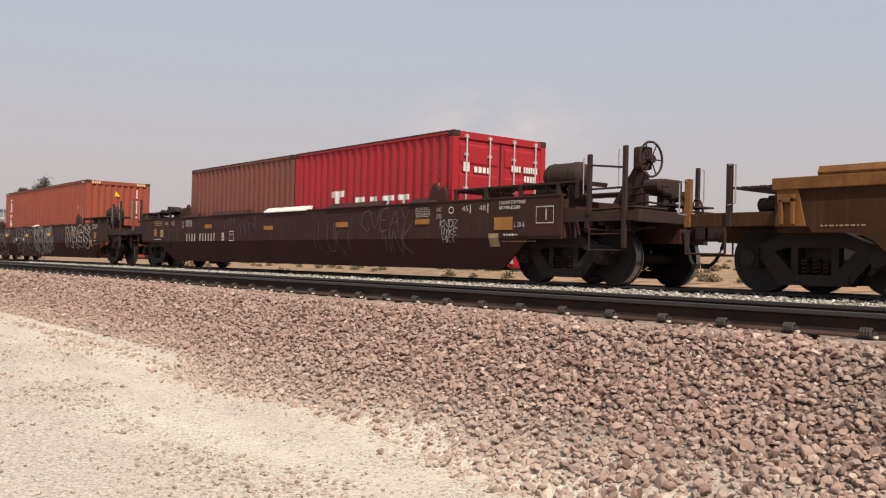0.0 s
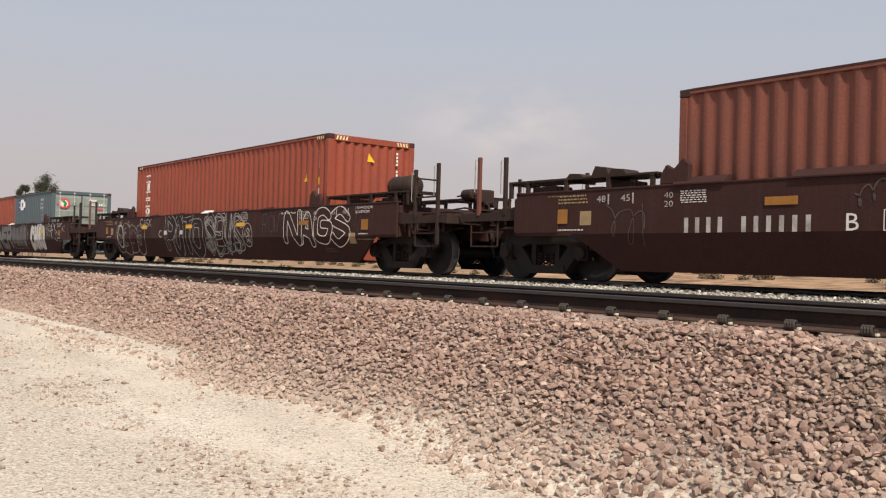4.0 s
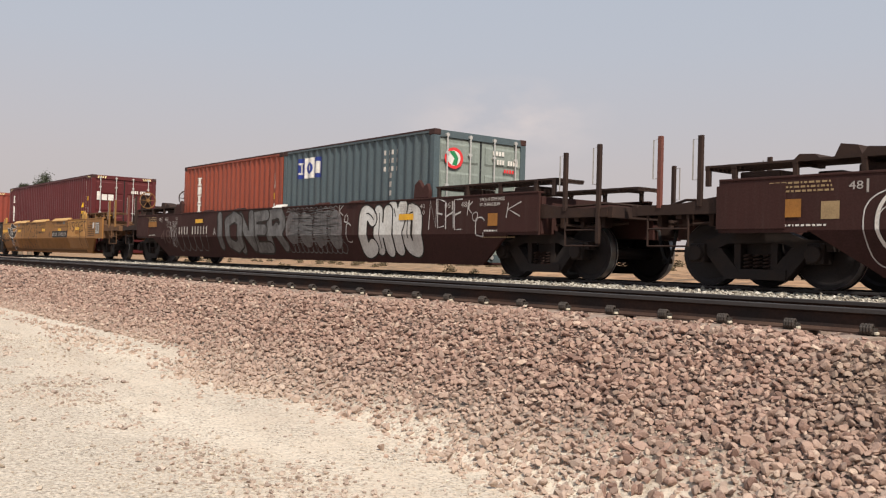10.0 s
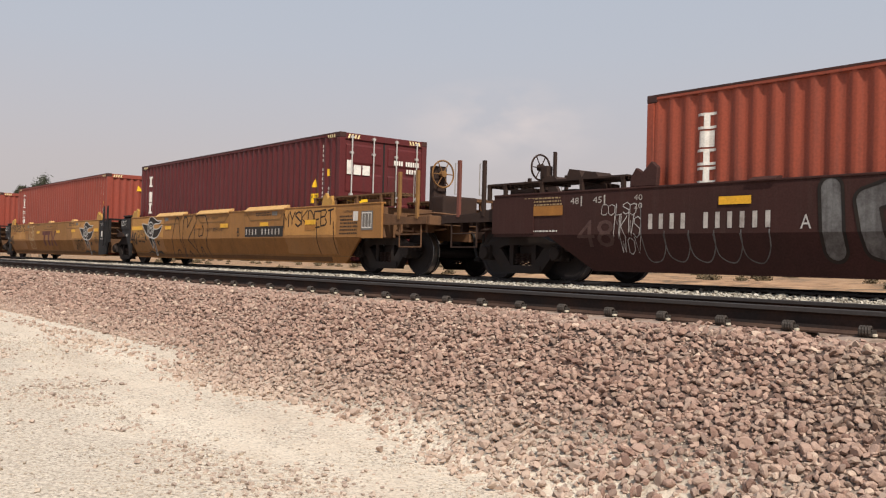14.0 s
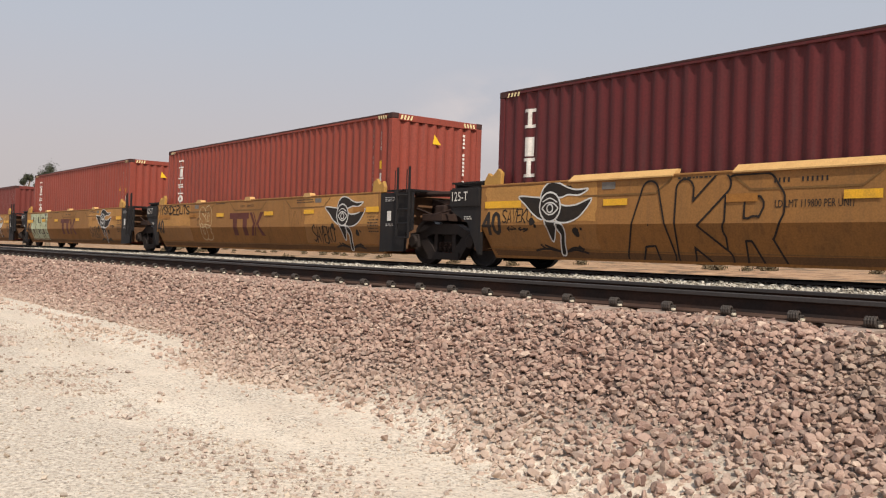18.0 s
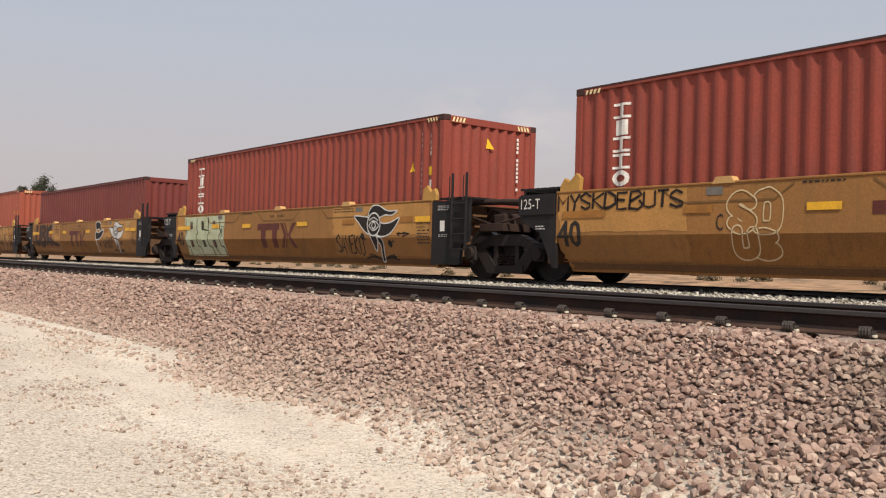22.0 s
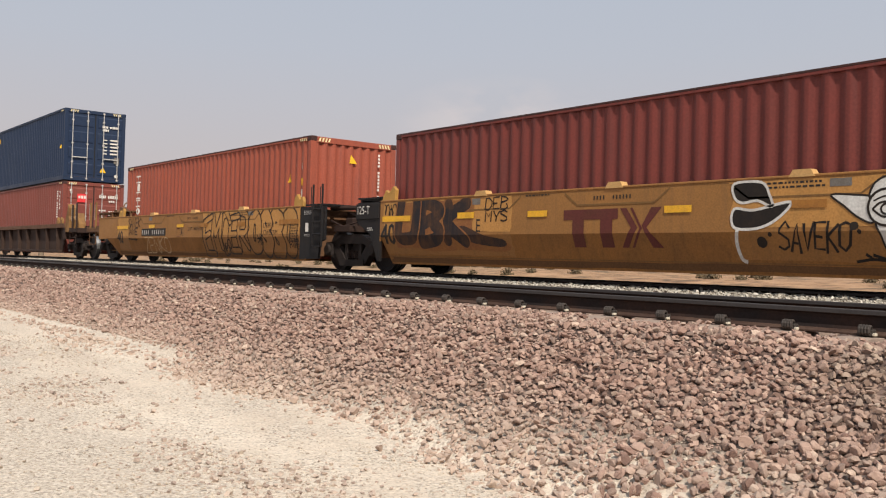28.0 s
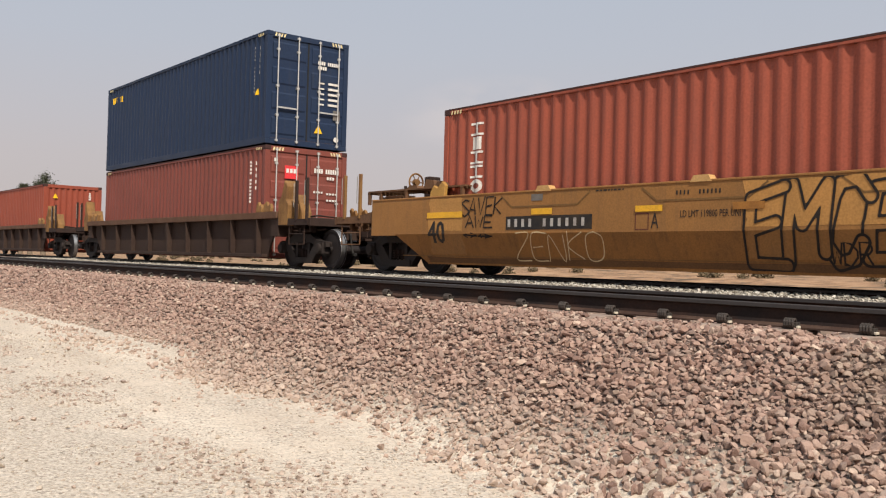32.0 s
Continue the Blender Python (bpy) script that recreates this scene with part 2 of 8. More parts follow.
# container paints: wall colour, faded streak colour
PAINTS = {}
for key, base, fade in (
    ("red", (0.36, 0.018, 0.026), (0.27, 0.023, 0.027)),
    ("brown", (0.19, 0.063, 0.042), (0.138, 0.053, 0.038)),
    ("orange", (0.285, 0.064, 0.036), (0.225, 0.060, 0.038)),
    ("orange_b", (0.26, 0.055, 0.036), (0.205, 0.052, 0.037)),
    ("orange_c", (0.32, 0.079, 0.046), (0.255, 0.072, 0.047)),
    ("grey", (0.080, 0.106, 0.116), (0.105, 0.124, 0.127)),
    ("pale_grey", (0.24, 0.265, 0.235), (0.19, 0.21, 0.185)),
    ("maroon", (0.104, 0.0195, 0.0205), (0.082, 0.021, 0.021)),
    ("rust_red", (0.165, 0.038, 0.03), (0.128, 0.036, 0.03)),
    ("navy", (0.015, 0.028, 0.062), (0.022, 0.035, 0.066)),
    ("tan_red", (0.205, 0.056, 0.041), (0.17, 0.057, 0.044)),
):
    PAINTS[key] = material(key + "_container_paint", base, 0.5, 0, fade, 0.65, 0.7, 0.45, 0.06, 30, second=tuple(0.55 * c + 0.02 for c in fade))
M["steel_edge"] = material("dark_floor_steel", (0.05, 0.03, 0.026), 0.65, 0.1, (0.12, 0.07, 0.05), 0.6, 5.0)
M["door_rod"] = material("galvanised_lock_rod", (0.60, 0.58, 0.55), 0.42, 0.5, (0.35, 0.3, 0.26), 0.4, 6.0)
# darker tone for container roofs and top corner castings
M["top_dark"] = material("dark_container_top_paint", (0.060, 0.026, 0.022), 0.7, 0, (0.035, 0.022, 0.02), 0.7, 2.0, 0, 0.1, 40)
M["gasket"] = material("black_door_gasket", (0.02, 0.02, 0.02), 0.8)

M["rail"] = material("brown_rail_steel", (0.026, 0.0195, 0.018), 0.7, 0.0, (0.072, 0.036, 0.024), 0.8, 1.5, 0, 0.12, 40, spec=0.1)
M["rail_top"] = material("worn_rail_head", (0.055, 0.048, 0.046), 0.5, 0.3, (0.04, 0.034, 0.032), 0.5, 2.5, 0, 0.05, 60)
M["tie"] = material("dusty_concrete_tie", (0.30, 0.225, 0.18), 0.9, 0, (0.22, 0.155, 0.125), 0.7, 3.0, 0, 0.35, 60)
M["clip"] = material("dark_rail_clip", (0.05, 0.042, 0.037), 0.7, 0.1, (0.10, 0.07, 0.055), 0.5, 8.0)
M["rail_foot"] = material("rusty_rail_foot", (0.05, 0.027, 0.020), 0.8, 0, (0.12, 0.075, 0.052), 0.6, 2.5, 0, 0.15, 50)
M["faint_red"] = material("faded_red_stencil_paint", (0.095, 0.052, 0.044), 0.7, 0, (0.05, 0.028, 0.024), 0.7, 3.0, 0, 0.05, 40)
M["stencil"] = material("worn_white_stencil_paint", (0.48, 0.44, 0.40), 0.65, 0, (0.14, 0.10, 0.09), 0.7, 4.0, 0, 0.05, 50)
M["rust_body"] = material("dark_rusted_car_steel", (0.056, 0.026, 0.0135), 0.78, 0, (0.034, 0.0175, 0.011), 0.7, 1.2, 0.5, 0.2, 40, spec=0.1, second=(0.10, 0.045, 0.02))
M["insulator"] = material("pale_rail_insulator", (0.62, 0.55, 0.43), 0.7, 0, (0.4, 0.33, 0.25), 0.4, 8.0)
BALLAST = [(0.174, 0.105, 0.083), (0.305, 0.191, 0.148), (0.395, 0.259, 0.201), (0.346, 0.224, 0.179), (0.457, 0.310, 0.241), (0.262, 0.160, 0.127), (0.384, 0.272, 0.213), (0.252, 0.179, 0.147), (0.567, 0.423, 0.329)]
M["ballast"] = material("pink_brown_ballast_rock", (0.3, 0.2, 0.17), 0.92, 0, (0.17, 0.11, 0.088), 0.5, 26.0, 0, 0.45, 130, palette=BALLAST, island=True)
M["ballast_one"] = material("single_ballast_rock", (0.3, 0.2, 0.17), 0.92, 0, (0.17, 0.11, 0.088), 0.5, 26.0, 0, 0.45, 130, palette=BALLAST)
def dusty(m):
    """Stones grow slightly paler along the line; road dust lies on the heap's foot."""
    n, l = m.node_tree.nodes, m.node_tree.links
    b = n["Principled BSDF"]
    src = b.inputs["Base Color"].links[0].from_socket
    co = n.new("ShaderNodeTexCoord")
    sep = n.new("ShaderNodeSeparateXYZ")
    l.new(co.outputs["Object"], sep.inputs[0])
    amount = n.new("ShaderNodeMapRange")
    for key, value in (("From Min", -3.0), ("From Max", -13.0), ("To Min", 0.0), ("To Max", 0.03)):
        amount.inputs[key].default_value = value
    l.new(sep.outputs["X"], amount.inputs["Value"])
    foot = n.new("ShaderNodeMapRange")
    for key, value in (("From Min", 5.0), ("From Max", 3.9), ("To Min", 0.0), ("To Max", 0.62)):
        foot.inputs[key].default_value = value
    l.new(sep.outputs["Y"], foot.inputs["Value"])
    most = n.new("ShaderNodeMath")
    most.operation = "MAXIMUM"
    l.new(amount.outputs[0], most.inputs[0])
    l.new(foot.outputs[0], most.inputs[1])
    patch = n.new("ShaderNodeTexNoise")
    patch.inputs["Scale"].default_value, patch.inputs["Detail"].default_value = 0.8, 5.0
    l.new(co.outputs["Object"], patch.inputs["Vector"])
    f = n.new("ShaderNodeMath")
    f.operation = "MULTIPLY"
    l.new(most.outputs[0], f.inputs[0])
    g = n.new("ShaderNodeMapRange")
    for key, value in (("From Min", 0.3), ("From Max", 0.7), ("To Min", 0.5), ("To Max", 1.4)):
        g.inputs[key].default_value = value
    l.new(patch.outputs[0], g.inputs["Value"])
    l.new(g.outputs[0], f.inputs[1])
    mix = n.new("ShaderNodeMixRGB")
    mix.inputs["Color2"].default_value = (0.50, 0.395, 0.315, 1)
    l.new(f.outputs[0], mix.inputs["Fac"])
    l.new(src, mix.inputs["Color1"])
    # a patch of weathered olive-grey stones in the heap
    away = n.new("ShaderNodeVectorMath")
    away.operation = "DISTANCE"
    away.inputs[1].default_value = (-2.45, 5.55, -0.4)
    l.new(co.outputs["Object"], away.inputs[0])
    near = n.new("ShaderNodeMapRange")
    for key, value in (("From Min", 0.95), ("From Max", 0.2), ("To Min", 0.0), ("To Max", 0.42)):
        near.inputs[key].default_value = value
    l.new(away.outputs["Value"], near.inputs["Value"])
    h = n.new("ShaderNodeMath")
    h.operation = "MULTIPLY"
    l.new(near.outputs[0], h.inputs[0])
    l.new(g.outputs[0], h.inputs[1])
    olive = n.new("ShaderNodeMixRGB")
    olive.inputs["Color2"].default_value = (0.155, 0.14, 0.10, 1)
    l.new(h.outputs[0], olive.inputs["Fac"])
    l.new(mix.outputs[0], olive.inputs["Color1"])
    l.new(olive.outputs[0], b.inputs["Base Color"])


dusty(M["ballast"])
M["white_ballast"] = material("pale_limestone_ballast", (0.5, 0.46, 0.4), 0.92, 0, (0.45, 0.40, 0.33), 0.35, 9.0, 0, 0.3, 90, palette=[(0.12, 0.10, 0.08), (0.36, 0.33, 0.27), (0.24, 0.21, 0.17), (0.55, 0.51, 0.44), (0.32, 0.28, 0.22)], island=True)
M["pebble"] = material("roadside_pebble", (0.4, 0.33, 0.25), 0.92, 0, (0.45, 0.38, 0.3), 0.4, 12.0, 0, 0.3, 90, palette=[(0.28, 0.22, 0.17), (0.50, 0.42, 0.33), (0.40, 0.32, 0.25), (0.60, 0.52, 0.42)], island=True)
M["windrow"] = material("dusty_windrow_stone", (0.4, 0.3, 0.24), 0.92, 0, (0.45, 0.36, 0.29), 0.4, 12.0, 0, 0.3, 90, palette=[(0.25, 0.185, 0.15), (0.46, 0.36, 0.29), (0.36, 0.275, 0.22), (0.54, 0.44, 0.36)], island=True)
M["shrub"] = material("dry_desert_shrub", (0.12, 0.11, 0.055), 0.9, 0, (0.2, 0.15, 0.08), 0.5, 2.0, palette=[(0.085, 0.062, 0.038), (0.16, 0.115, 0.068), (0.115, 0.088, 0.052)], island=True)
M["leaf"] = material("grey_green_leaf", (0.07, 0.085, 0.05), 0.8, 0, (0.1, 0.1, 0.06), 0.5, 1.0, palette=[(0.03, 0.038, 0.023), (0.07, 0.075, 0.05), (0.048, 0.056, 0.034)], island=True)
M["guide_yellow"] = material("worn_ochre_guide_paint", (0.38, 0.205, 0.05), 0.6, 0, (0.2, 0.1, 0.04), 0.6, 4.0, 0, 0.1, 50)
M["bark"] = material("pale_tree_bark", (0.22, 0.17, 0.12), 0.9, 0, (0.12, 0.09, 0.07), 0.6, 3.0)

# ---------------------------------------------------------------- mesh helpers


def part(name, bm, mat, parent=None, label="", smooth=False):
    """Link a bmesh as one mesh object under a thing or a part."""
    me = bpy.data.meshes.new(name)
    bmesh.ops.recalc_face_normals(bm, faces=bm.faces[:])
    bm.to_mesh(me)
    bm.free()
    for m in (mat if isinstance(mat, (list, tuple)) else [mat]):
        me.materials.append(m)
    if smooth:
        me.shade_smooth()
    ob = new(name, me)
    ob.parent = parent
    if label:
        tagged(ob, label)
    return ob


def again(ob, x=0.0, y=0.0, z=0.0, parent=None, rz=0.0):
    """Another object on the same mesh, under the same parent."""
    o = ob.copy()
    scene.collection.objects.link(o)
    if parent is not None:
        o.parent = parent
    o.matrix_basis = pose(x, y, z, 0, 0, rz)
    return o


def thing(name, label, category, at=(0, 0, 0), group=""):
    ob = new(name)
    ob.empty_display_size = 0.3
    ob.location = at
    return tagged(ob, label, category, group)


def box(bm, x0, x1, y0, y1, z0, z1, bevel=0.0):
    v = [bm.verts.new(p) for p in ((x0, y0, z0), (x1, y0, z0), (x1, y1, z0), (x0, y1, z0), (x0, y0, z1), (x1, y0, z1), (x1, y1, z1), (x0, y1, z1))]
    f = [bm.faces.new([v[i] for i in q]) for q in ((3, 2, 1, 0), (4, 5, 6, 7), (0, 1, 5, 4), (1, 2, 6, 5), (2, 3, 7, 6), (3, 0, 4, 7))]
    if bevel:
        es = {e for q in f for e in q.edges}
        bmesh.ops.bevel(bm, geom=list(es), offset=bevel, segments=2, profile=0.6, affect="EDGES")
    return bm


def B(*boxes, bevel=0.0):
    bm = bmesh.new()
    for b in boxes:
        box(bm, *b, bevel=bevel)
    return bm


def prism(bm, pts, y0, y1, plane="xz"):
    """A flat outline, drawn in a plane, given depth along the third axis."""
    def place(a, b, c):
        return {"xz": (a, c, b), "xy": (a, b, c), "yz": (c, a, b)}[plane]
    lo = [bm.verts.new(place(a, b, y0)) for a, b in pts]
    hi = [bm.verts.new(place(a, b, y1)) for a, b in pts]
    n = len(pts)
    bm.faces.new(lo)
    bm.faces.new(hi[::-1])
    for i in range(n):
        bm.faces.new((lo[i], hi[i], hi[(i + 1) % n], lo[(i + 1) % n]))
    return bm


def tube(bm, pts, r, n=8, close=True):
    """A round bar through the points."""
    pts = [Vector(p) for p in pts]
    rings = []
    for i, p in enumerate(pts):
        d = (pts[min(i + 1, len(pts) - 1)] - pts[max(i - 1, 0)]).normalized()
        a = d.cross(Vector((0, 0, 1)) if abs(d.z) < 0.9 else Vector((1, 0, 0))).normalized()
        b = d.cross(a)
        rings.append([bm.verts.new(p + r * (a * math.cos(k * math.tau / n) + b * math.sin(k * math.tau / n))) for k in range(n)])
    for u, v in zip(rings, rings[1:]):
        for k in range(n):
            bm.faces.new((u[k], u[(k + 1) % n], v[(k + 1) % n], v[k]))
    if close:
        bm.faces.new(rings[0][::-1])
        bm.faces.new(rings[-1])
    return bm


def lathe(bm, prof, axis_at=(0, 0, 0), axis="y", n=28):
    """Turn a profile of (distance along the axis, radius) round the axis."""
    rings = []
    for a, r in prof:
        ring = []
        for k in range(n):
            c, s = r * math.cos(k * math.tau / n), r * math.sin(k * math.tau / n)
            p = {"y": (c, a, s), "x": (a, c, s), "z": (c, s, a)}[axis]
            ring.append(bm.verts.new(Vector(p) + Vector(axis_at)))
        rings.append(ring)
    for u, v in zip(rings, rings[1:]):
        for k in range(n):
            bm.faces.new((u[k], u[(k + 1) % n], v[(k + 1) % n], v[k]))
    bm.faces.new(rings[0][::-1])
    bm.faces.new(rings[-1])
    return bm


def ring(bm, at, normal, radius, r, n=24, m=6):
    """A round hoop."""
    at, w = Vector(at), Vector(normal).normalized()
    u = w.cross(Vector((0, 0, 1)) if abs(w.z) < 0.9 else Vector((1, 0, 0))).normalized()
    v = w.cross(u)
    rows = []
    for i in range(n):
        a = i * math.tau / n
        d = u * math.cos(a) + v * math.sin(a)
        rows.append([bm.verts.new(at + d * (radius + r * math.cos(b * math.tau / m)) + w * r * math.sin(b * math.tau / m)) for b in range(m)])
    for i in range(n):
        p, q = rows[i], rows[(i + 1) % n]
        for k in range(m):
            bm.faces.new((p[k], q[k], q[(k + 1) % m], p[(k + 1) % m]))
    return bm


def from_arrays(name, verts, faces, mat, parent=None):
    """A mesh from arrays: faces all have the same number of corners."""
    me = bpy.data.meshes.new(name)
    verts, faces = np.asarray(verts, np.float32), np.asarray(faces, np.int32)
    k = faces.shape[1]
    me.vertices.add(len(verts))
    me.vertices.foreach_set("co", verts.ravel())
    me.loops.add(faces.size)
    me.loops.foreach_set("vertex_index", faces.ravel())
    me.polygons.add(len(faces))
    me.polygons.foreach_set("loop_start", np.arange(0, faces.size, k, dtype=np.int32))
    me.update(calc_edges=True)
    me.shade_flat()
    me.materials.append(mat)
    ob = new(name, me)
    ob.parent = parent
    return ob


# ---------------------------------------------------------------- ground
TRACK_Y = 12.136          # centre line of the train's track
NEAR_Y = 7.43             # centre line of the empty track
TIE_STEP = 0.61
rng = np.random.default_rng(7)


def smooth_noise(x, y, cell, seed):
    """Value noise on a grid, for the lie of the land."""
    g = np.random.default_rng(seed).random((64, 64))
    u, v = x / cell, y / cell
    i, j = np.floor(u).astype(int), np.floor(v).astype(int)
    fu, fv = u - i, v - j
    fu, fv = fu * fu * (3 - 2 * fu), fv * fv * (3 - 2 * fv)
    a = g[i % 64, j % 64] * (1 - fu) + g[(i + 1) % 64, j % 64] * fu
    b = g[i % 64, (j + 1) % 64] * (1 - fu) + g[(i + 1) % 64, (j + 1) % 64] * fu
    return a * (1 - fv) + b * fv - 0.5


def road_level(x):
    return np.clip(-1.12 + 0.0275 * (-4.0 - x), -1.2, -0.89)


def ground_level(x, y):
    """Height of the ground: dirt road, ballast shoulder, the two tracks, the desert behind."""
    x, y = np.asarray(x, float), np.asarray(y, float)
    z = road_level(x) + 0.035 * smooth_noise(x, y, 2.3, 1) + 0.008 * smooth_noise(x, y, 0.5, 2)
    shoulder = -0.252 - np.maximum(5.75 - y, 0) * 0.485 + 0.06 * smooth_noise(x, y, 0.9, 3)
    z = np.maximum(z, np.minimum(shoulder, -0.247))
    bed = np.interp(y, [8.6, 9.3, 10.9, 11.2, 12.9, 13.3, 14.6, 17.0, 30.0], [-0.247, -0.13, -0.085, -0.08, -0.06, -0.05, -0.2, -0.75, -0.85])
    z = np.where(y > 8.6, np.where(y < 14.6, bed, bed + 0.25 * smooth_noise(x, y, 6.0, 4) * np.clip((y - 14.6) / 6, 0, 1)), z)
    # beyond the tracks the open desert lies level while the line climbs
    level = 0.24 + 0.0069 * x + 0.0316 * y - 1.0 + 0.25 * smooth_noise(x, y, 6.0, 4)
    away = np.clip((y - 16.0) / 12.0, 0, 1)
    return z * (1 - away) + level * away


def line(*spans):
    out = []
    for a, b, n in spans:
        out += list(np.linspace(a, b, n, endpoint=False))
    return np.array(sorted(set(np.round(out, 4))))


gx = line((-3000, -400, 14), (-400, -60, 30), (-60, -22, 120), (-22, 2, 260), (2, 20, 60), (20, 120, 24), (120, 3000, 10), (3000, 3001, 1))
gy = line((-1500, -60, 10), (-60, -4, 24), (-4, 2.4, 50), (2.4, 8.0, 110), (8.0, 15, 80), (15, 60, 70), (60, 400, 30), (400, 4000, 20), (4000, 4001, 1))
X, Y = np.meshgrid(gx, gy, indexing="ij")
Zg = ground_level(X, Y)
idx = np.arange(X.size).reshape(X.shape)
quads = np.stack([idx[:-1, :-1], idx[1:, :-1], idx[1:, 1:], idx[:-1, 1:]], -1).reshape(-1, 4)


def ground_material():
    m = bpy.data.materials.new("desert_ground")
    m.use_nodes = True
    n, l = m.node_tree.nodes, m.node_tree.links
    b = n["Principled BSDF"]
    b.inputs["Roughness"].default_value = 0.95
    co = n.new("ShaderNodeTexCoord")
    sep = n.new("ShaderNodeSeparateXYZ")
    l.new(co.outputs["Object"], sep.inputs[0])

    def tex(scale, detail=8.0, rough=0.6, vec=None):
        t = n.new("ShaderNodeTexNoise")
        t.inputs["Scale"].default_value, t.inputs["Detail"].default_value, t.inputs["Roughness"].default_value = scale, detail, rough
        l.new(vec or co.outputs["Object"], t.inputs["Vector"])
        return t.outputs[0]

    def ramp(src, stops):
        r = n.new("ShaderNodeValToRGB")
        e = r.color_ramp.elements
        e[0].position, e[0].color = stops[0][0], (*stops[0][1], 1)
        e[1].position, e[1].color = stops[-1][0], (*stops[-1][1], 1)
        for p, c in stops[1:-1]:
            e.new(p).color = (*c, 1)
        l.new(src, r.inputs[0])
        return r.outputs[0]

    def span(src, a, b_, lo=0.0, hi=1.0):
        r = n.new("ShaderNodeMapRange")
        for key, value in (("From Min", a), ("From Max", b_), ("To Min", lo), ("To Max", hi)):
            r.inputs[key].default_value = value
        l.new(src, r.inputs["Value"])
        return r.outputs[0]

    def mix(fac, a, b_, kind="MIX"):
        r = n.new("ShaderNodeMixRGB")
        r.blend_type = kind
        for key, v in (("Fac", fac), ("Color1", a), ("Color2", b_)):
            if isinstance(v, (float, int)):
                r.inputs[key].default_value = v
            else:
                l.new(v, r.inputs[key])
        return r.outputs[0]

    def math_(op, a, b_):
        r = n.new("ShaderNodeMath")
        r.operation = op
        for i, v in enumerate((a, b_)):
            if isinstance(v, (float, int)):
                r.inputs[i].default_value = v
            else:
                l.new(v, r.inputs[i])
        return r.outputs[0]

    # dirt road: pale dust, gravelly patches, wheel-worn bands along the track
    stretch = n.new("ShaderNodeMapping")
    stretch.inputs["Scale"].default_value = (0.25, 1.2, 1.0)
    l.new(co.outputs["Object"], stretch.inputs[0])
    bands = tex(1.3, 5.0, 0.55, stretch.outputs[0])
    dust = ramp(bands, [(0.32, (0.50, 0.40, 0.312)), (0.5, (0.62, 0.508, 0.398)), (0.66, (0.72, 0.606, 0.488))])
    grit = ramp(tex(38.0, 6.0, 0.7), [(0.37, (0.19, 0.15, 0.115)), (0.48, (0.45, 0.375, 0.30)), (0.62, (0.63, 0.545, 0.45))])
    gravelly = span(math_("ADD", sep.outputs["Y"], math_("MULTIPLY", math_("SUBTRACT", tex(0.9, 6.0), 0.5), 3.0)), 2.95, 2.15, 0.30, 0.85)
    road = mix(gravelly, dust, grit)
    # fine gravel pressed into the dust
    chips = n.new("ShaderNodeTexVoronoi")
    chips.inputs["Scale"].default_value = 62.0
    l.new(co.outputs["Object"], chips.inputs["Vector"])
    chip_c = n.new("ShaderNodeSeparateXYZ")
    l.new(chips.outputs["Color"], chip_c.inputs[0])
    chip = ramp(chip_c.outputs["X"], [(0.0, (0.15, 0.118, 0.092)), (0.3, (0.38, 0.315, 0.248)), (0.7, (0.52, 0.45, 0.365)), (1.0, (0.66, 0.585, 0.49))])
    strewn = math_("MULTIPLY", span(tex(1.7, 5.0, 0.65), 0.38, 0.6, 0.25, 0.9), span(chip_c.outputs["Y"], 0.25, 0.5))
    road = mix(strewn, road, chip)
    # ballast bed under the loose stones, darkened to paint the shade in their gaps
    vor = n.new("ShaderNodeTexVoronoi")
    vor.inputs["Scale"].default_value = 19.0
    l.new(co.outputs["Object"], vor.inputs["Vector"])
    sepc = n.new("ShaderNodeSeparateXYZ")
    l.new(vor.outputs["Color"], sepc.inputs[0])
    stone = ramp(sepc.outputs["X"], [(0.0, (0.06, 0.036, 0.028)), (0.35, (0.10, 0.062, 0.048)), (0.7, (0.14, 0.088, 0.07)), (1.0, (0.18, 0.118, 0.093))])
    # cell rims darker still, as shaded gaps
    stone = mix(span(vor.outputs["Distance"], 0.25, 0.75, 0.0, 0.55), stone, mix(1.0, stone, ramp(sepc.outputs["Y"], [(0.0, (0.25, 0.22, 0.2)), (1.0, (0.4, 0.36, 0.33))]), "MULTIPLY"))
    pale = mix(1.0, stone, ramp(sepc.outputs["Z"], [(0.0, (1.9, 2.2, 2.3)), (1.0, (2.6, 2.9, 3.0))]), "MULTIPLY")
    # desert: tan sand with dry grass
    sand = mix(span(tex(0.055, 6.0), 0.4, 0.62, 0.0, 0.6), ramp(tex(0.9, 10.0, 0.75), [(0.41, (0.11, 0.068, 0.036)), (0.5, (0.31, 0.17, 0.085)), (0.6, (0.41, 0.245, 0.135))]), ramp(tex(1.2, 8.0, 0.7), [(0.4, (0.13, 0.095, 0.05)), (0.6, (0.32, 0.205, 0.115))]))
    # distance haze put into the colour: the sand pales from 80 to 900 m
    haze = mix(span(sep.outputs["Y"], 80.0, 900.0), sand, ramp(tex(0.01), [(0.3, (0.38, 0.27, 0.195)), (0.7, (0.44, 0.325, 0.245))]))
    edge = math_("ADD", sep.outputs["Y"], math_("MULTIPLY", math_("SUBTRACT", tex(1.4, 7.0, 0.7), 0.5), 1.5))
    edge = math_("SUBTRACT", edge, span(sep.outputs["X"], -7.5, -11.5, 0.0, 0.32))
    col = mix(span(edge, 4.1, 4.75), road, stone)
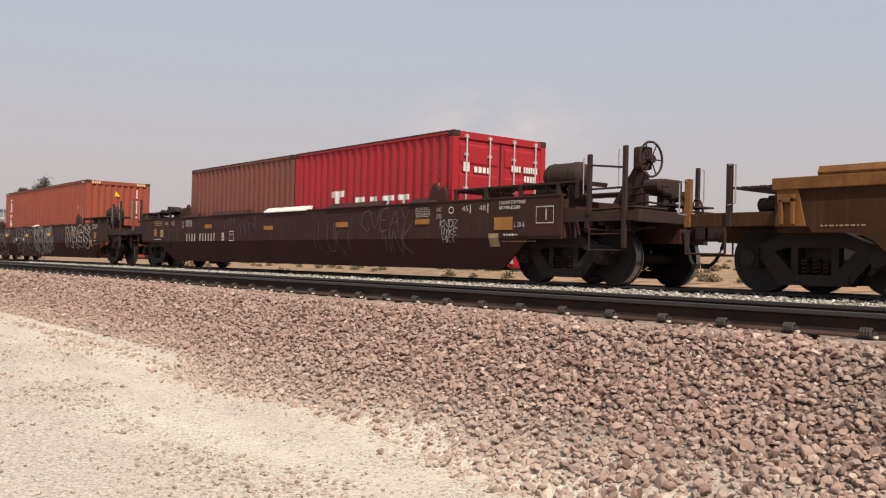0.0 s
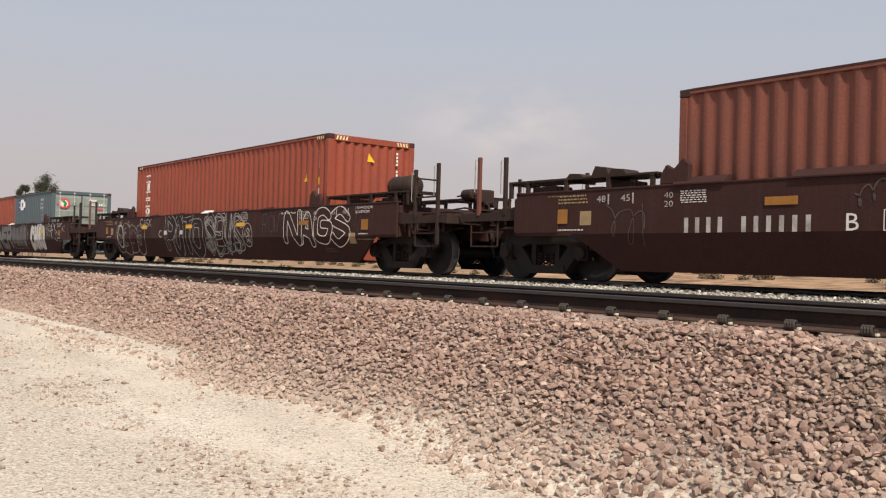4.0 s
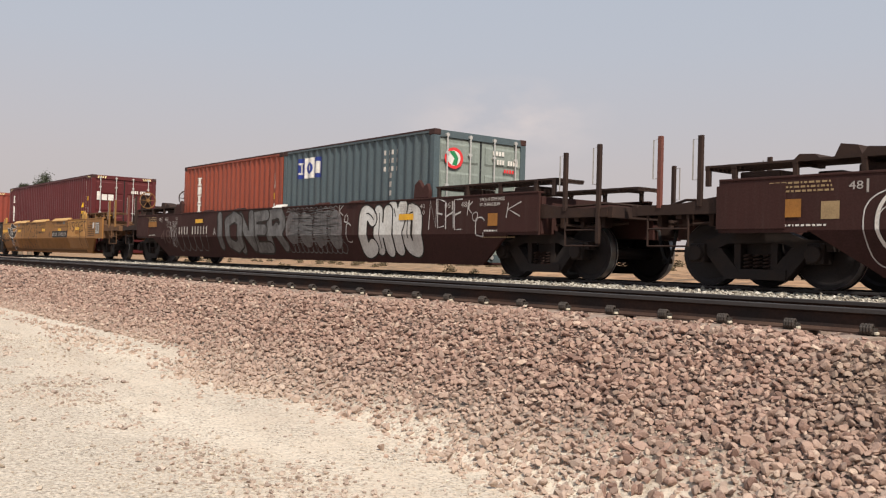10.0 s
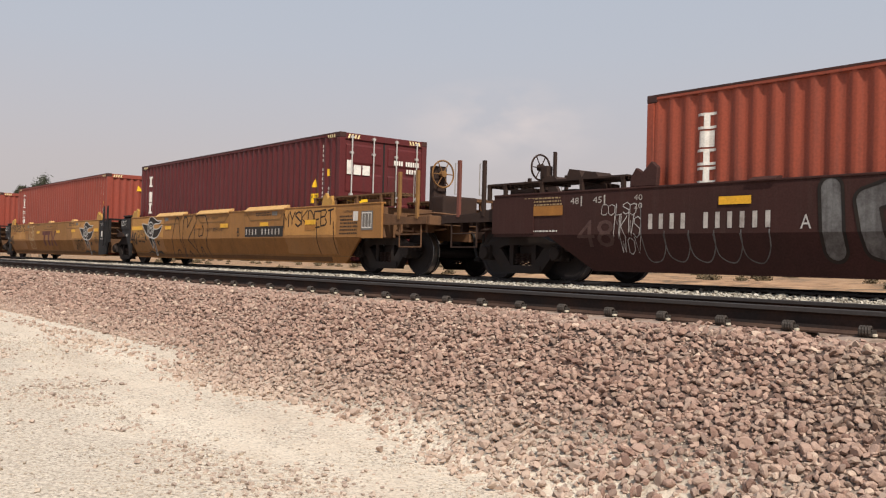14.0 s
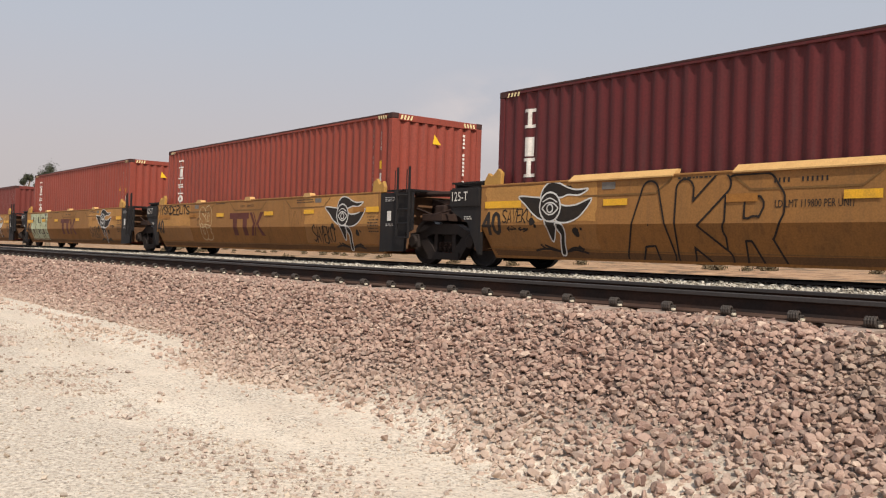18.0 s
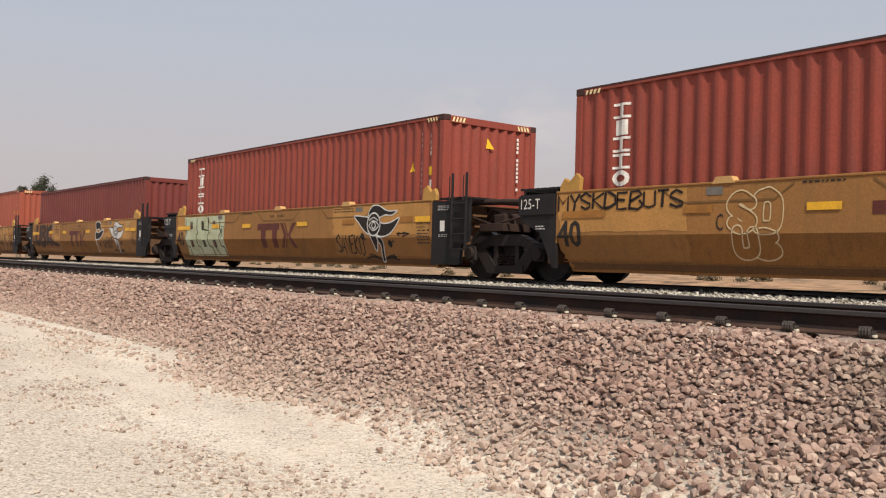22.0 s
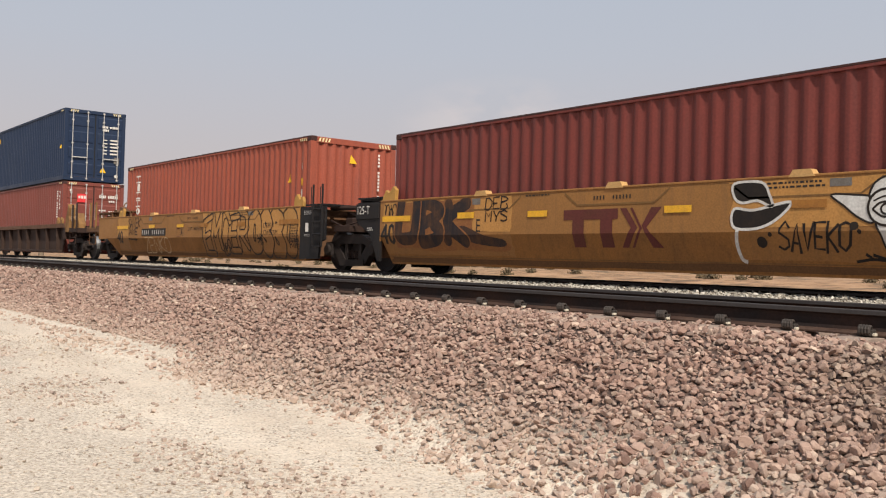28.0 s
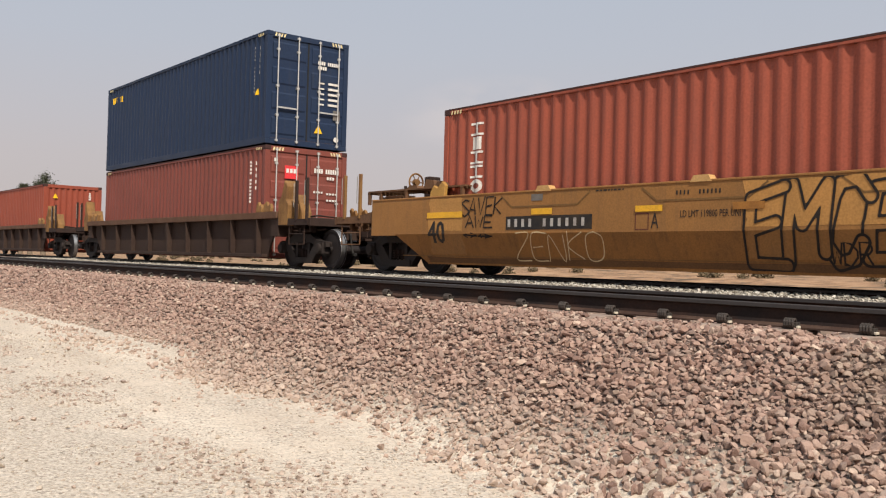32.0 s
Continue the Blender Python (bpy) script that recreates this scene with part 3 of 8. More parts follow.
    edge2 = math_("ADD", sep.outputs["Y"], math_("MULTIPLY", math_("SUBTRACT", tex(3.0, 4.0), 0.5), 0.4))
    col = mix(span(edge2, 8.55, 8.85), col, pale)
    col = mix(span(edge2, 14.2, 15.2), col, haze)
    l.new(col, b.inputs["Base Color"])
    bump = n.new("ShaderNodeBump")
    bump.inputs["Strength"].default_value, bump.inputs["Distance"].default_value = 0.7, 0.03
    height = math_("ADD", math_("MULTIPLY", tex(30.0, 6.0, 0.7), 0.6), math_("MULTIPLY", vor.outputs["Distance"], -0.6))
    l.new(height, bump.inputs["Height"])
    l.new(bump.outputs[0], b.inputs["Normal"])
    return m


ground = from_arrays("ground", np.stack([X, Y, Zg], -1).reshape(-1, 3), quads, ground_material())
ground.data.shade_smooth()
tagged(ground, "pale dirt road, ballast shoulder and tan desert ground", "ground", kind="structure")

# ---------------------------------------------------------------- stones
PHI = (1 + 5 ** 0.5) / 2
ICO = np.array([(-1, PHI, 0), (1, PHI, 0), (-1, -PHI, 0), (1, -PHI, 0), (0, -1, PHI), (0, 1, PHI), (0, -1, -PHI), (0, 1, -PHI), (PHI, 0, -1), (PHI, 0, 1), (-PHI, 0, -1), (-PHI, 0, 1)]) / 1.9021
ICO_F = np.array([(0, 11, 5), (0, 5, 1), (0, 1, 7), (0, 7, 10), (0, 10, 11), (1, 5, 9), (5, 11, 4), (11, 10, 2), (10, 7, 6), (7, 1, 8), (3, 9, 4), (3, 4, 2), (3, 2, 6), (3, 6, 8), (3, 8, 9), (4, 9, 5), (2, 4, 11), (6, 2, 10), (8, 6, 7), (9, 8, 1)])


def rotations(n):
    q = rng.normal(size=(n, 4))
    q /= np.linalg.norm(q, axis=1)[:, None]
    w, x, y, z = q.T
    return np.stack([1 - 2 * (y * y + z * z), 2 * (x * y - z * w), 2 * (x * z + y * w), 2 * (x * y + z * w), 1 - 2 * (x * x + z * z), 2 * (y * z - x * w), 2 * (x * z - y * w), 2 * (y * z + x * w), 1 - 2 * (x * x + y * y)], -1).reshape(n, 3, 3)


CUBE = np.array([(-1, -1, -1), (1, -1, -1), (1, 1, -1), (-1, 1, -1), (-1, -1, 1), (1, -1, 1), (1, 1, 1), (-1, 1, 1)]) * 0.62
CUBE_F = np.array([(0, 2, 1), (0, 3, 2), (4, 5, 6), (4, 6, 7), (0, 1, 5), (0, 5, 4), (1, 2, 6), (1, 6, 5), (2, 3, 7), (2, 7, 6), (3, 0, 4), (3, 4, 7)])
OCTA = np.array([(1, 0, 0), (-1, 0, 0), (0, 1, 0), (0, -1, 0), (0, 0, 1), (0, 0, -1)], float)
OCTA_F = np.array([(0, 2, 4), (2, 1, 4), (1, 3, 4), (3, 0, 4), (2, 0, 5), (1, 2, 5), (3, 1, 5), (0, 3, 5)])


def finer(base, faces):
    """Split every triangle in four, on the unit sphere."""
    verts, mids, out = [tuple(p) for p in base], {}, []

    def mid(a, b):
        k = (min(a, b), max(a, b))
        if k not in mids:
            p = np.array(verts[a]) + np.array(verts[b])
            mids[k] = len(verts)
            verts.append(tuple(p / np.linalg.norm(p)))
        return mids[k]
    for a, b, c in faces:
        d, e, f = mid(a, b), mid(b, c), mid(c, a)
        out += [(a, d, f), (d, b, e), (f, e, c), (d, e, f)]
    return np.array(verts), np.array(out)


ROCK, ROCK_F = finer(ICO, ICO_F)


def stones(name, x, y, size, mat, lift=0.0, flat=0.75, parent=None, form="ico", rough=0.24, sit=(-0.3, 0.42), chips=0, slim=0.62):
    """Many broken stones, lying on the ground, in one mesh. chips: how many flat breaks each has."""
    base, faces = {"ico": (ICO, ICO_F), "cube": (CUBE, CUBE_F), "octa": (OCTA, OCTA_F), "rock": (ROCK, ROCK_F)}[form]
    n, m = len(x), len(base)
    loose = 0.12 if form != "rock" else 0.05
    v = base[None] * (1 + rng.uniform(-rough, rough, (n, m, 1))) + rng.uniform(-loose, loose, (n, m, 3))
    for k in range(chips):
        w = rng.normal(size=(n, 3))
        w /= np.linalg.norm(w, axis=1)[:, None]
        over = np.maximum(np.einsum("nkj,nj->nk", v, w) - rng.uniform(0.3, 0.78, (n, 1)), 0.0)
        v = v - over[..., None] * w[:, None]
    v = v * rng.uniform(slim, 1.25, (n, 1, 3))
    v = np.einsum("nij,nkj->nki", rotations(n), v) * size[:, None, None] * 0.5
    v[..., 2] *= flat
    v += np.stack([x, y, ground_level(x, y) + lift + size * rng.uniform(sit[0], sit[1], n)], -1)[:, None]
    f = faces[None] + (np.arange(n) * m)[:, None, None]
    return from_arrays(name, v.reshape(-1, 3), f.reshape(-1, 3), mat, parent)


def toe(x):
    """Where the stones give way to the dirt road."""
    return np.interp(-x, [2, 4, 5, 6.2, 7.5, 10, 12.5, 17, 60], [4.02, 3.98, 4.03, 4.02, 3.78, 3.72, 3.70, 3.95, 4.0])


def packed(x0, x1, y0, y1, cell):
    """Places for stones that lie side by side."""
    a, b = np.meshgrid(np.arange(x0, x1, cell), np.arange(y0, y1, cell * 0.9), indexing="ij")
    a = a + np.where(np.arange(a.shape[1]) % 2, cell / 2, 0.0)[None]
    return heaped(a.ravel() + rng.uniform(-0.42, 0.42, a.size) * cell, b.ravel() + rng.uniform(-0.42, 0.42, a.size) * cell, 1.5)


def scatter(n, x0, x1, y0, y1):
    return heaped(rng.uniform(x0, x1, n), rng.uniform(y0, y1, n))


def heaped(x, y, fray=0.0, edge=0.34):
    """Keep the places that lie on the heap; fray: how gently it thins out at its foot."""
    n = len(x)
    over = (y - toe(x)) / edge + 1.7 * smooth_noise(x, y, 0.8, 9) + 0.5 * rng.normal(size=n)
    # a bare dusty line runs along the foot of the heap further off, with strewn stones below it
    line_y = 4.22 + 0.12 * smooth_noise(x, y, 1.6, 14)
    bare = (np.abs(y - line_y) < 0.18 + 0.06 * rng.normal(size=n)) & (x < -9.6 - 0.8 * rng.random(n))
    thin = (y < line_y) & (x < -9.0) & (rng.random(n) < 0.5)
    # the ends of the ties lie bare beside the rail
    on_tie = (np.abs((x + 3.345 + TIE_STEP / 2) % TIE_STEP - TIE_STEP / 2) < 0.12) & (y > 6.24)
    keep = (over > 0) & ~bare & ~thin & ~on_tie
    if fray:
        keep &= rng.random(n) < np.clip(0.15 + over / fray, 0, 1)
    return x[keep], y[keep]


BEDS = []
LOOSE = "pink-brown crushed rock ballast heaped along the track"
for x0, x1, y0, many, form, lo, hi in ((-9.0, -1.2, 3.0, 21000, "cube", 0.034, 0.062), (-21.0, -9.0, 3.2, 16000, "cube", 0.034, 0.075), (-52.0, -21.0, 3.5, 26000, "cube", 0.05, 0.11)):
    sx, sy = scatter(many, x0, x1, y0, 6.35)
    ss = lo + (hi - lo) * rng.random(len(sx)) ** 1.4
    bed = tagged(stones("ballast_bed", sx, sy, ss, M["ballast"], form=form, sit=(-0.45, 0.12) if x1 > -20 else (-0.3, 0.42)), LOOSE, "ballast", kind="stuff")
    BEDS.append(bed)
# the top of the heap: whole stones side by side, each with its broken faces
for x0, x1, y0, cell, form, chips in ((-9.0, -1.2, 3.0, 0.047, "rock", 8), (-21.0, -9.0, 3.2, 0.047, "ico", 4)):
    sx, sy = packed(x0, x1, y0, 6.35, cell)
    ss = cell * (0.85 + 1.0 * rng.random(len(sx)) ** 2.0)
    tagged(stones("ballast_bed", sx, sy, ss, M["ballast"], form=form, sit=(0.05, 0.5), chips=chips, rough=0.10, slim=0.6, flat=0.85), LOOSE, "ballast", kind="stuff")
# stones packed against the near rail's foot, round the clips
sx, sy = rng.uniform(-40, 2, 9000), rng.uniform(6.15, 6.585, 9000)
off = np.abs((sx + 3.345 + TIE_STEP / 2) % TIE_STEP - TIE_STEP / 2)
keep = (sy < 6.24) | (off > 0.13)
sx, sy, off = sx[keep], sy[keep], off[keep]
tagged(stones("ballast_bed", sx, sy, rng.uniform(0.03, 0.062, len(sx)), M["ballast"], np.where(off < 0.15, 0.035, 0.010) + 0.0 * sy, form="cube"), "pink-brown ballast packed against the rail's foot", "ballast", kind="stuff")
# between the rails of the empty track
sx, sy = rng.uniform(-40, 2, 16000), rng.uniform(6.0, 8.8, 16000)
keep = np.abs(np.abs(sy - NEAR_Y) - 0.755) > 0.13
sx, sy = sx[keep], sy[keep]
tagged(stones("ballast_bed", sx, sy, rng.uniform(0.035, 0.065, len(sx)), M["ballast"], -0.012, form="cube"), "brown ballast between the rails of the empty track", "ballast", kind="stuff")
# pale ballast beside the train
sx, sy = rng.uniform(-42, 2, 24000), 8.9 + 2.45 * rng.random(24000) ** 0.7
tagged(stones("pale_ballast", sx, sy, rng.uniform(0.035, 0.075, len(sx)), M["white_ballast"], 0.0, form="cube"), "white limestone ballast beside the train's rails", "ballast", kind="stuff")
# scattered pebbles on the road
for many, mask, lo, hi, power, form in ((95000, -0.04, 0.006, 0.022, 2.0, "octa"), (7000, -0.02, 0.012, 0.05, 3.4, "cube")):
    px = -1.5 - 20.5 * rng.random(many) ** 1.25
    py = rng.uniform(0.6, 4.7, many)
    keep = smooth_noise(px, py * 2.2, 1.7, 11) + 0.6 * smooth_noise(px, py, 0.35, 12) + 0.16 * rng.normal(size=many) + np.clip((2.9 - py) * 0.35, -0.25, 0.12) + 0.10 * smooth_noise(px, py, 0.9, 15) > mask
    px, py = px[keep], py[keep]
    tagged(stones("road_pebbles", px, py, lo + (hi - lo) * rng.random(len(px)) ** power, M["pebble"], -0.002, form=form), "small loose pebbles scattered over the dirt road", "pebbles", kind="stuff")

# a low strewn windrow of coarser stones along the road
wx = rng.uniform(-16, -3.5, 14000)
wy = np.interp(-wx, [3.5, 5.7, 7, 8.5, 10.5, 16], [2.75, 2.62, 2.6, 2.4, 2.3, 2.3]) + rng.normal(size=14000) * 0.34
keep = smooth_noise(wx, wy, 0.5, 17) + 0.5 * smooth_noise(wx, wy, 0.2, 18) + 0.1 * rng.normal(size=14000) > 0.02
wx, wy = wx[keep], wy[keep]
tagged(stones("windrow_stones", wx, wy, 0.009 + 0.038 * rng.random(len(wx)) ** 3.0, M["windrow"], -0.002, form="cube"), "low windrow of loose stones along the dirt road", "stones", kind="stuff")

# ---------------------------------------------------------------- track


def rail_outline():
    half = [(0.0, 0.186), (0.030, 0.186), (0.037, 0.180), (0.038, 0.152), (0.033, 0.146), (0.012, 0.136), (0.0085, 0.110), (0.0085, 0.060), (0.014, 0.034), (0.030, 0.024), (0.076, 0.012), (0.076, 0.0)]
    return half + [(-a, b) for a, b in half[::-1]]


def rail(y, top, name_label):
    bm = bmesh.new()
    pts = rail_outline()[:-1]
    pts = [(y + a, top - 0.186 + b) for a, b in pts if True]
    seen, out = set(), []
    for p in pts:
        k = (round(p[0], 5), round(p[1], 5))
        if k not in seen:
            seen.add(k)
            out.append(p)
    prism(bm, out, -160.0, 70.0, "yz")
    ob = part("rail", bm, [M["rail"], M["rail_top"], M["rail_foot"]])
    for poly in ob.data.polygons:
        c = poly.center
        if c.z > top - 0.036 and abs(poly.normal.x) < 0.5:
            poly.material_index = 1
        elif c.z < top - 0.150:
            poly.material_index = 2
    return tagged(ob, name_label, "rail", "rails", "structure")


NEAR_TOP, TRAIN_TOP = -0.022, 0.0
for side in (-0.755, 0.755):
    rail(NEAR_Y + side, NEAR_TOP, "dark steel rail of the empty track on concrete ties")
    rail(TRACK_Y + side, TRAIN_TOP, "steel rail under the passing freight train")


def concrete_tie(bm_only=False):
    """A concrete tie with its sloping shoulders."""
    bm = bmesh.new()
    prism(bm, [(-1.3, -0.2), (1.3, -0.2), (1.3, 0.0), (1.05, 0.02), (0.5, 0.02), (0.4, -0.03), (-0.4, -0.03), (-0.5, 0.02), (-1.05, 0.02), (-1.3, 0.0)], -0.13, 0.13, "yz")
    bmesh.ops.bevel(bm, geom=[e for e in bm.edges], offset=0.012, segments=1, affect="EDGES")
    return bm


tie_top = NEAR_TOP - 0.186 - 0.006
tie0 = thing("railway_tie", "weathered grey concrete tie with spring rail clips", "railway tie", (0, NEAR_Y, tie_top - 0.02), "ties of the empty track")
part("tie_block", concrete_tie(), M["tie"], tie0)


def clip_mesh():
    """A bent spring-steel rail clip."""
    bm = bmesh.new()
    loops = []
    for k in range(37):
        a = math.tau * 4.0 * k / 36
        loops.append((-0.062 + 0.124 * k / 36, 0.040 * math.cos(a), 0.050 + 0.040 * math.sin(a)))
    tube(bm, [(0.74 * a, 0.82 * b, 0.82 * c) for a, b, c in loops], 0.0125, 6)
    box(bm, -0.06, 0.05, -0.012, 0.055, 0.0, 0.05, 0.006)
    return bm


c0 = part("rail_clip", clip_mesh(), M["clip"], tie0, "rusty spring-steel rail clip")
c0.location = (0, -0.755 - 0.108, 0.026)
for yy, rz in ((-0.755 + 0.108, 180), (0.755 - 0.108, 0), (0.755 + 0.108, 180)):
    again(c0, 0, yy, 0.026, None, rz)
i0 = part("insulator", B((0.064, 0.084, -0.040, 0.002, 0.006, 0.026), bevel=0.004), M["insulator"], tie0, "pale nylon insulator")
i0.location = (0, -0.755 - 0.105, 0.026)
again(i0, 0, 0.755 - 0.105, 0.026)
TIE0 = -3.345
for k in range(-8, 86):
    if k == 0:
        continue
    copy_thing(tie0, pose(TIE0 - k * TIE_STEP, NEAR_Y, tie_top - 0.02))
tie0.location.x = TIE0
wt = thing("railway_tie", "dusty concrete tie half buried in pale ballast", "railway tie", (0, TRACK_Y, -0.25), "ties of the train's track")
part("tie_block", concrete_tie(), M["tie"], wt)
for k in range(-10, 100):
    if k:
        copy_thing(wt, pose(-0.3 - k * TIE_STEP, TRACK_Y, -0.25))
wt.location.x = -0.3

# the stones closest to the path, one by one
STONE_MESH = []
for k in range(14):
    v = ROCK * (1 + rng.uniform(-0.16, 0.16, (len(ROCK), 1)))
    for q in range(6):
        w = Vector(rng.normal(size=3)).normalized()
        v = v - np.maximum(v @ np.array(w) - rng.uniform(0.3, 0.78), 0.0)[:, None] * np.array(w)
    v = v * rng.uniform(0.7, 1.2, (1, 3)) * 0.5
    ob = from_arrays("stone", v, ROCK_F, M["ballast_one"])
    STONE_MESH.append(ob.data)
    bpy.data.objects.remove(ob)
for k in range(290):
    yy = rng.uniform(3.75, 4.9)
    xx = -0.475 * yy - 0.1 - 1.7 * rng.random()
    size = rng.uniform(0.045, 0.085)
    st = new("stone", STONE_MESH[k % 14])
    st.parent = BEDS[0]
    st.matrix_basis = pose(xx, yy, float(ground_level(xx, yy)) + 0.3 * size, *rng.uniform(0, 360, 3)) @ Matrix.Diagonal((size, size, size * 0.8, 1))

# the heap goes on along the line
rng_on = np.random.default_rng(40)
sx, sy = rng_on.uniform(-1.2, 9.0, 15000), rng_on.uniform(3.9, 6.35, 15000)
tagged(stones("ballast_bed", sx, sy, rng_on.uniform(0.04, 0.085, len(sx)), M["ballast"], form="cube"), LOOSE, "ballast", kind="stuff")

# ---------------------------------------------------------------- the train
MOVING = []      # things that roll with the train, with their place in it
WHEELS = []      # wheelsets that turn
SIDE = -1.456    # near face of the car sides, from the centre line
WHEEL_R = 0.46
FOLD, TUCK, BOTTOM = 0.755, 0.20, 0.21    # the side's fold, and how far its foot is drawn in


def rolling(ob, u, z=0.0):
    MOVING.append((ob, u, z))
    ob.location = (u, TRACK_Y, z)
    return ob


def wheelset_mesh():
    bm = bmesh.new()
    lathe(bm, [(-1.02, 0.07), (-0.86, 0.08), (-0.84, 0.095), (0.84, 0.095), (0.86, 0.08), (1.02, 0.07)], n=14)
    for s in (-1, 1):
        prof = [(0.815, 0.12), (0.80, 0.36), (0.815, 0.40), (0.815, WHEEL_R - 0.006), (0.805, WHEEL_R), (0.70, WHEEL_R + 0.004), (0.690, WHEEL_R + 0.024), (0.672, WHEEL_R + 0.022), (0.670, 0.40), (0.70, 0.36), (0.69, 0.12)]
        lathe(bm, [(s * a, r) for a, r in prof], n=40)
    return bm


WHEELSET = part("wheelset", wheelset_mesh(), [M["wheel"], M["tread"]])
for poly in WHEELSET.data.polygons:
    r = math.hypot(poly.center.x, poly.center.z)
    if r > WHEEL_R - 0.03 and abs(poly.normal.y) < 0.6 and abs(poly.center.y) > 0.6:
        poly.material_index = 1
WHEELSET_MESH = WHEELSET.data
bpy.data.objects.remove(WHEELSET)


def sideframe_mesh():
    """Cast side frame of a freight truck, with its window and pedestal jaws."""
    bm = bmesh.new()
    top = [(-1.12, 0.50), (-1.10, 0.62), (-0.70, 0.66), (-0.38, 0.80), (0.38, 0.80), (0.70, 0.66), (1.10, 0.62), (1.12, 0.50), (0.72, 0.48), (0.42, 0.60), (-0.42, 0.60), (-0.72, 0.48)]
    prism(bm, top, -0.085, 0.085)
    prism(bm, [(-0.82, 0.50), (-0.54, 0.54), (-0.28, 0.26), (-0.26, 0.12), (-0.48, 0.12)], -0.08, 0.08)
    prism(bm, [(0.82, 0.50), (0.54, 0.54), (0.28, 0.26), (0.26, 0.12), (0.48, 0.12)], -0.08, 0.08)
    box(bm, -0.48, 0.48, -0.10, 0.10, 0.11, 0.25)
    for s in (-1, 1):
        box(bm, s * 0.28 - 0.05, s * 0.28 + 0.05, -0.06, 0.06, 0.24, 0.67)
    bmesh.ops.bevel(bm, geom=[e for e in bm.edges if e.calc_face_angle(0) > 0.6], offset=0.012, segments=1, affect="EDGES")
    return bm


def spring_mesh():
    bm = bmesh.new()
    pts = []
    for k in range(25):
        a = k * math.tau / 6
        pts.append((0.055 * math.cos(a), 0.055 * math.sin(a), 0.25 + 0.2 * k / 24))
    tube(bm, pts, 0.014, 5)
    return bm


TRUCK_MESH = {}


def truck(car, x):
    """A two-axle freight truck: frames, bolster, springs, bearings and wheelsets."""
    base = bmesh.new()
    box(base, -0.22, 0.22, -0.93, 0.93, 0.44, 0.66, 0.02)
    for s in (-1, 1):
        lathe(base, [(s * 0.55, 0.1), (s * 0.68, 0.1)], (0, 0, 0.66), "y", 10)
        box(base, -0.62, 0.62, s * 0.5 - 0.05, s * 0.5 + 0.05, 0.32, 0.40)
    if not TRUCK_MESH:
        for key, bm, mat in (("bolster", base, "truck"), ("side_frame", sideframe_mesh(), "truck"), ("springs", spring_mesh(), "gear")):
            ob = part(key, bm, M[mat])
            TRUCK_MESH[key] = ob.data
            bpy.data.objects.remove(ob)
        bm = bmesh.new()
        box(bm, -0.13, 0.13, -0.12, 0.12, -0.13, 0.14, 0.03)
        lathe(bm, [(-0.18, 0.10), (-0.17, 0.115), (-0.1, 0.12), (0.0, 0.12)], (0, 0, 0), "y", 14)
        ob = part("bearing", bm, M["truck"])
        TRUCK_MESH["bearing"] = ob.data
        bpy.data.objects.remove(ob)
        bm = bmesh.new()
        for s in (-1, 1):
            box(bm, s * 0.40 - 0.03, s * 0.40 + 0.03, -0.80, 0.80, 0.36, 0.44)
            box(bm, s * 0.43 - 0.025, s * 0.43 + 0.025, -0.80, -0.66, 0.28, 0.58)
            box(bm, s * 0.43 - 0.025, s * 0.43 + 0.025, 0.66, 0.80, 0.28, 0.58)
        ob = part("brake_beam", bm, M["gear"])
        TRUCK_MESH["brake_beam"] = ob.data
        bpy.data.objects.remove(ob)
    t = new("truck", TRUCK_MESH["bolster"])
    t.parent = car
    t.location = (x, 0, 0)
    for s in (-1, 1):
        f = new("side_frame", TRUCK_MESH["side_frame"])
        f.parent, f.location = t, (0, s * 1.0, 0)
        for q in (-0.15, 0.0, 0.15):
            p = new("spring", TRUCK_MESH["springs"])
            p.parent, p.location = t, (q, s * 1.0, 0)
        for a in (-0.9, 0.9):
            b = new("bearing", TRUCK_MESH["bearing"])
            b.parent = t
            b.matrix_basis = pose(a, s * 1.02, WHEEL_R, 0, 0, 0 if s < 0 else 180)
    bb = new("brake_beam", TRUCK_MESH["brake_beam"])
    bb.parent = t
    for a in (-0.9, 0.9):
        w = new("wheelset", WHEELSET_MESH)
        w.parent = t
        w.location = (a, 0, WHEEL_R)
        WHEELS.append((w, a))
    return t


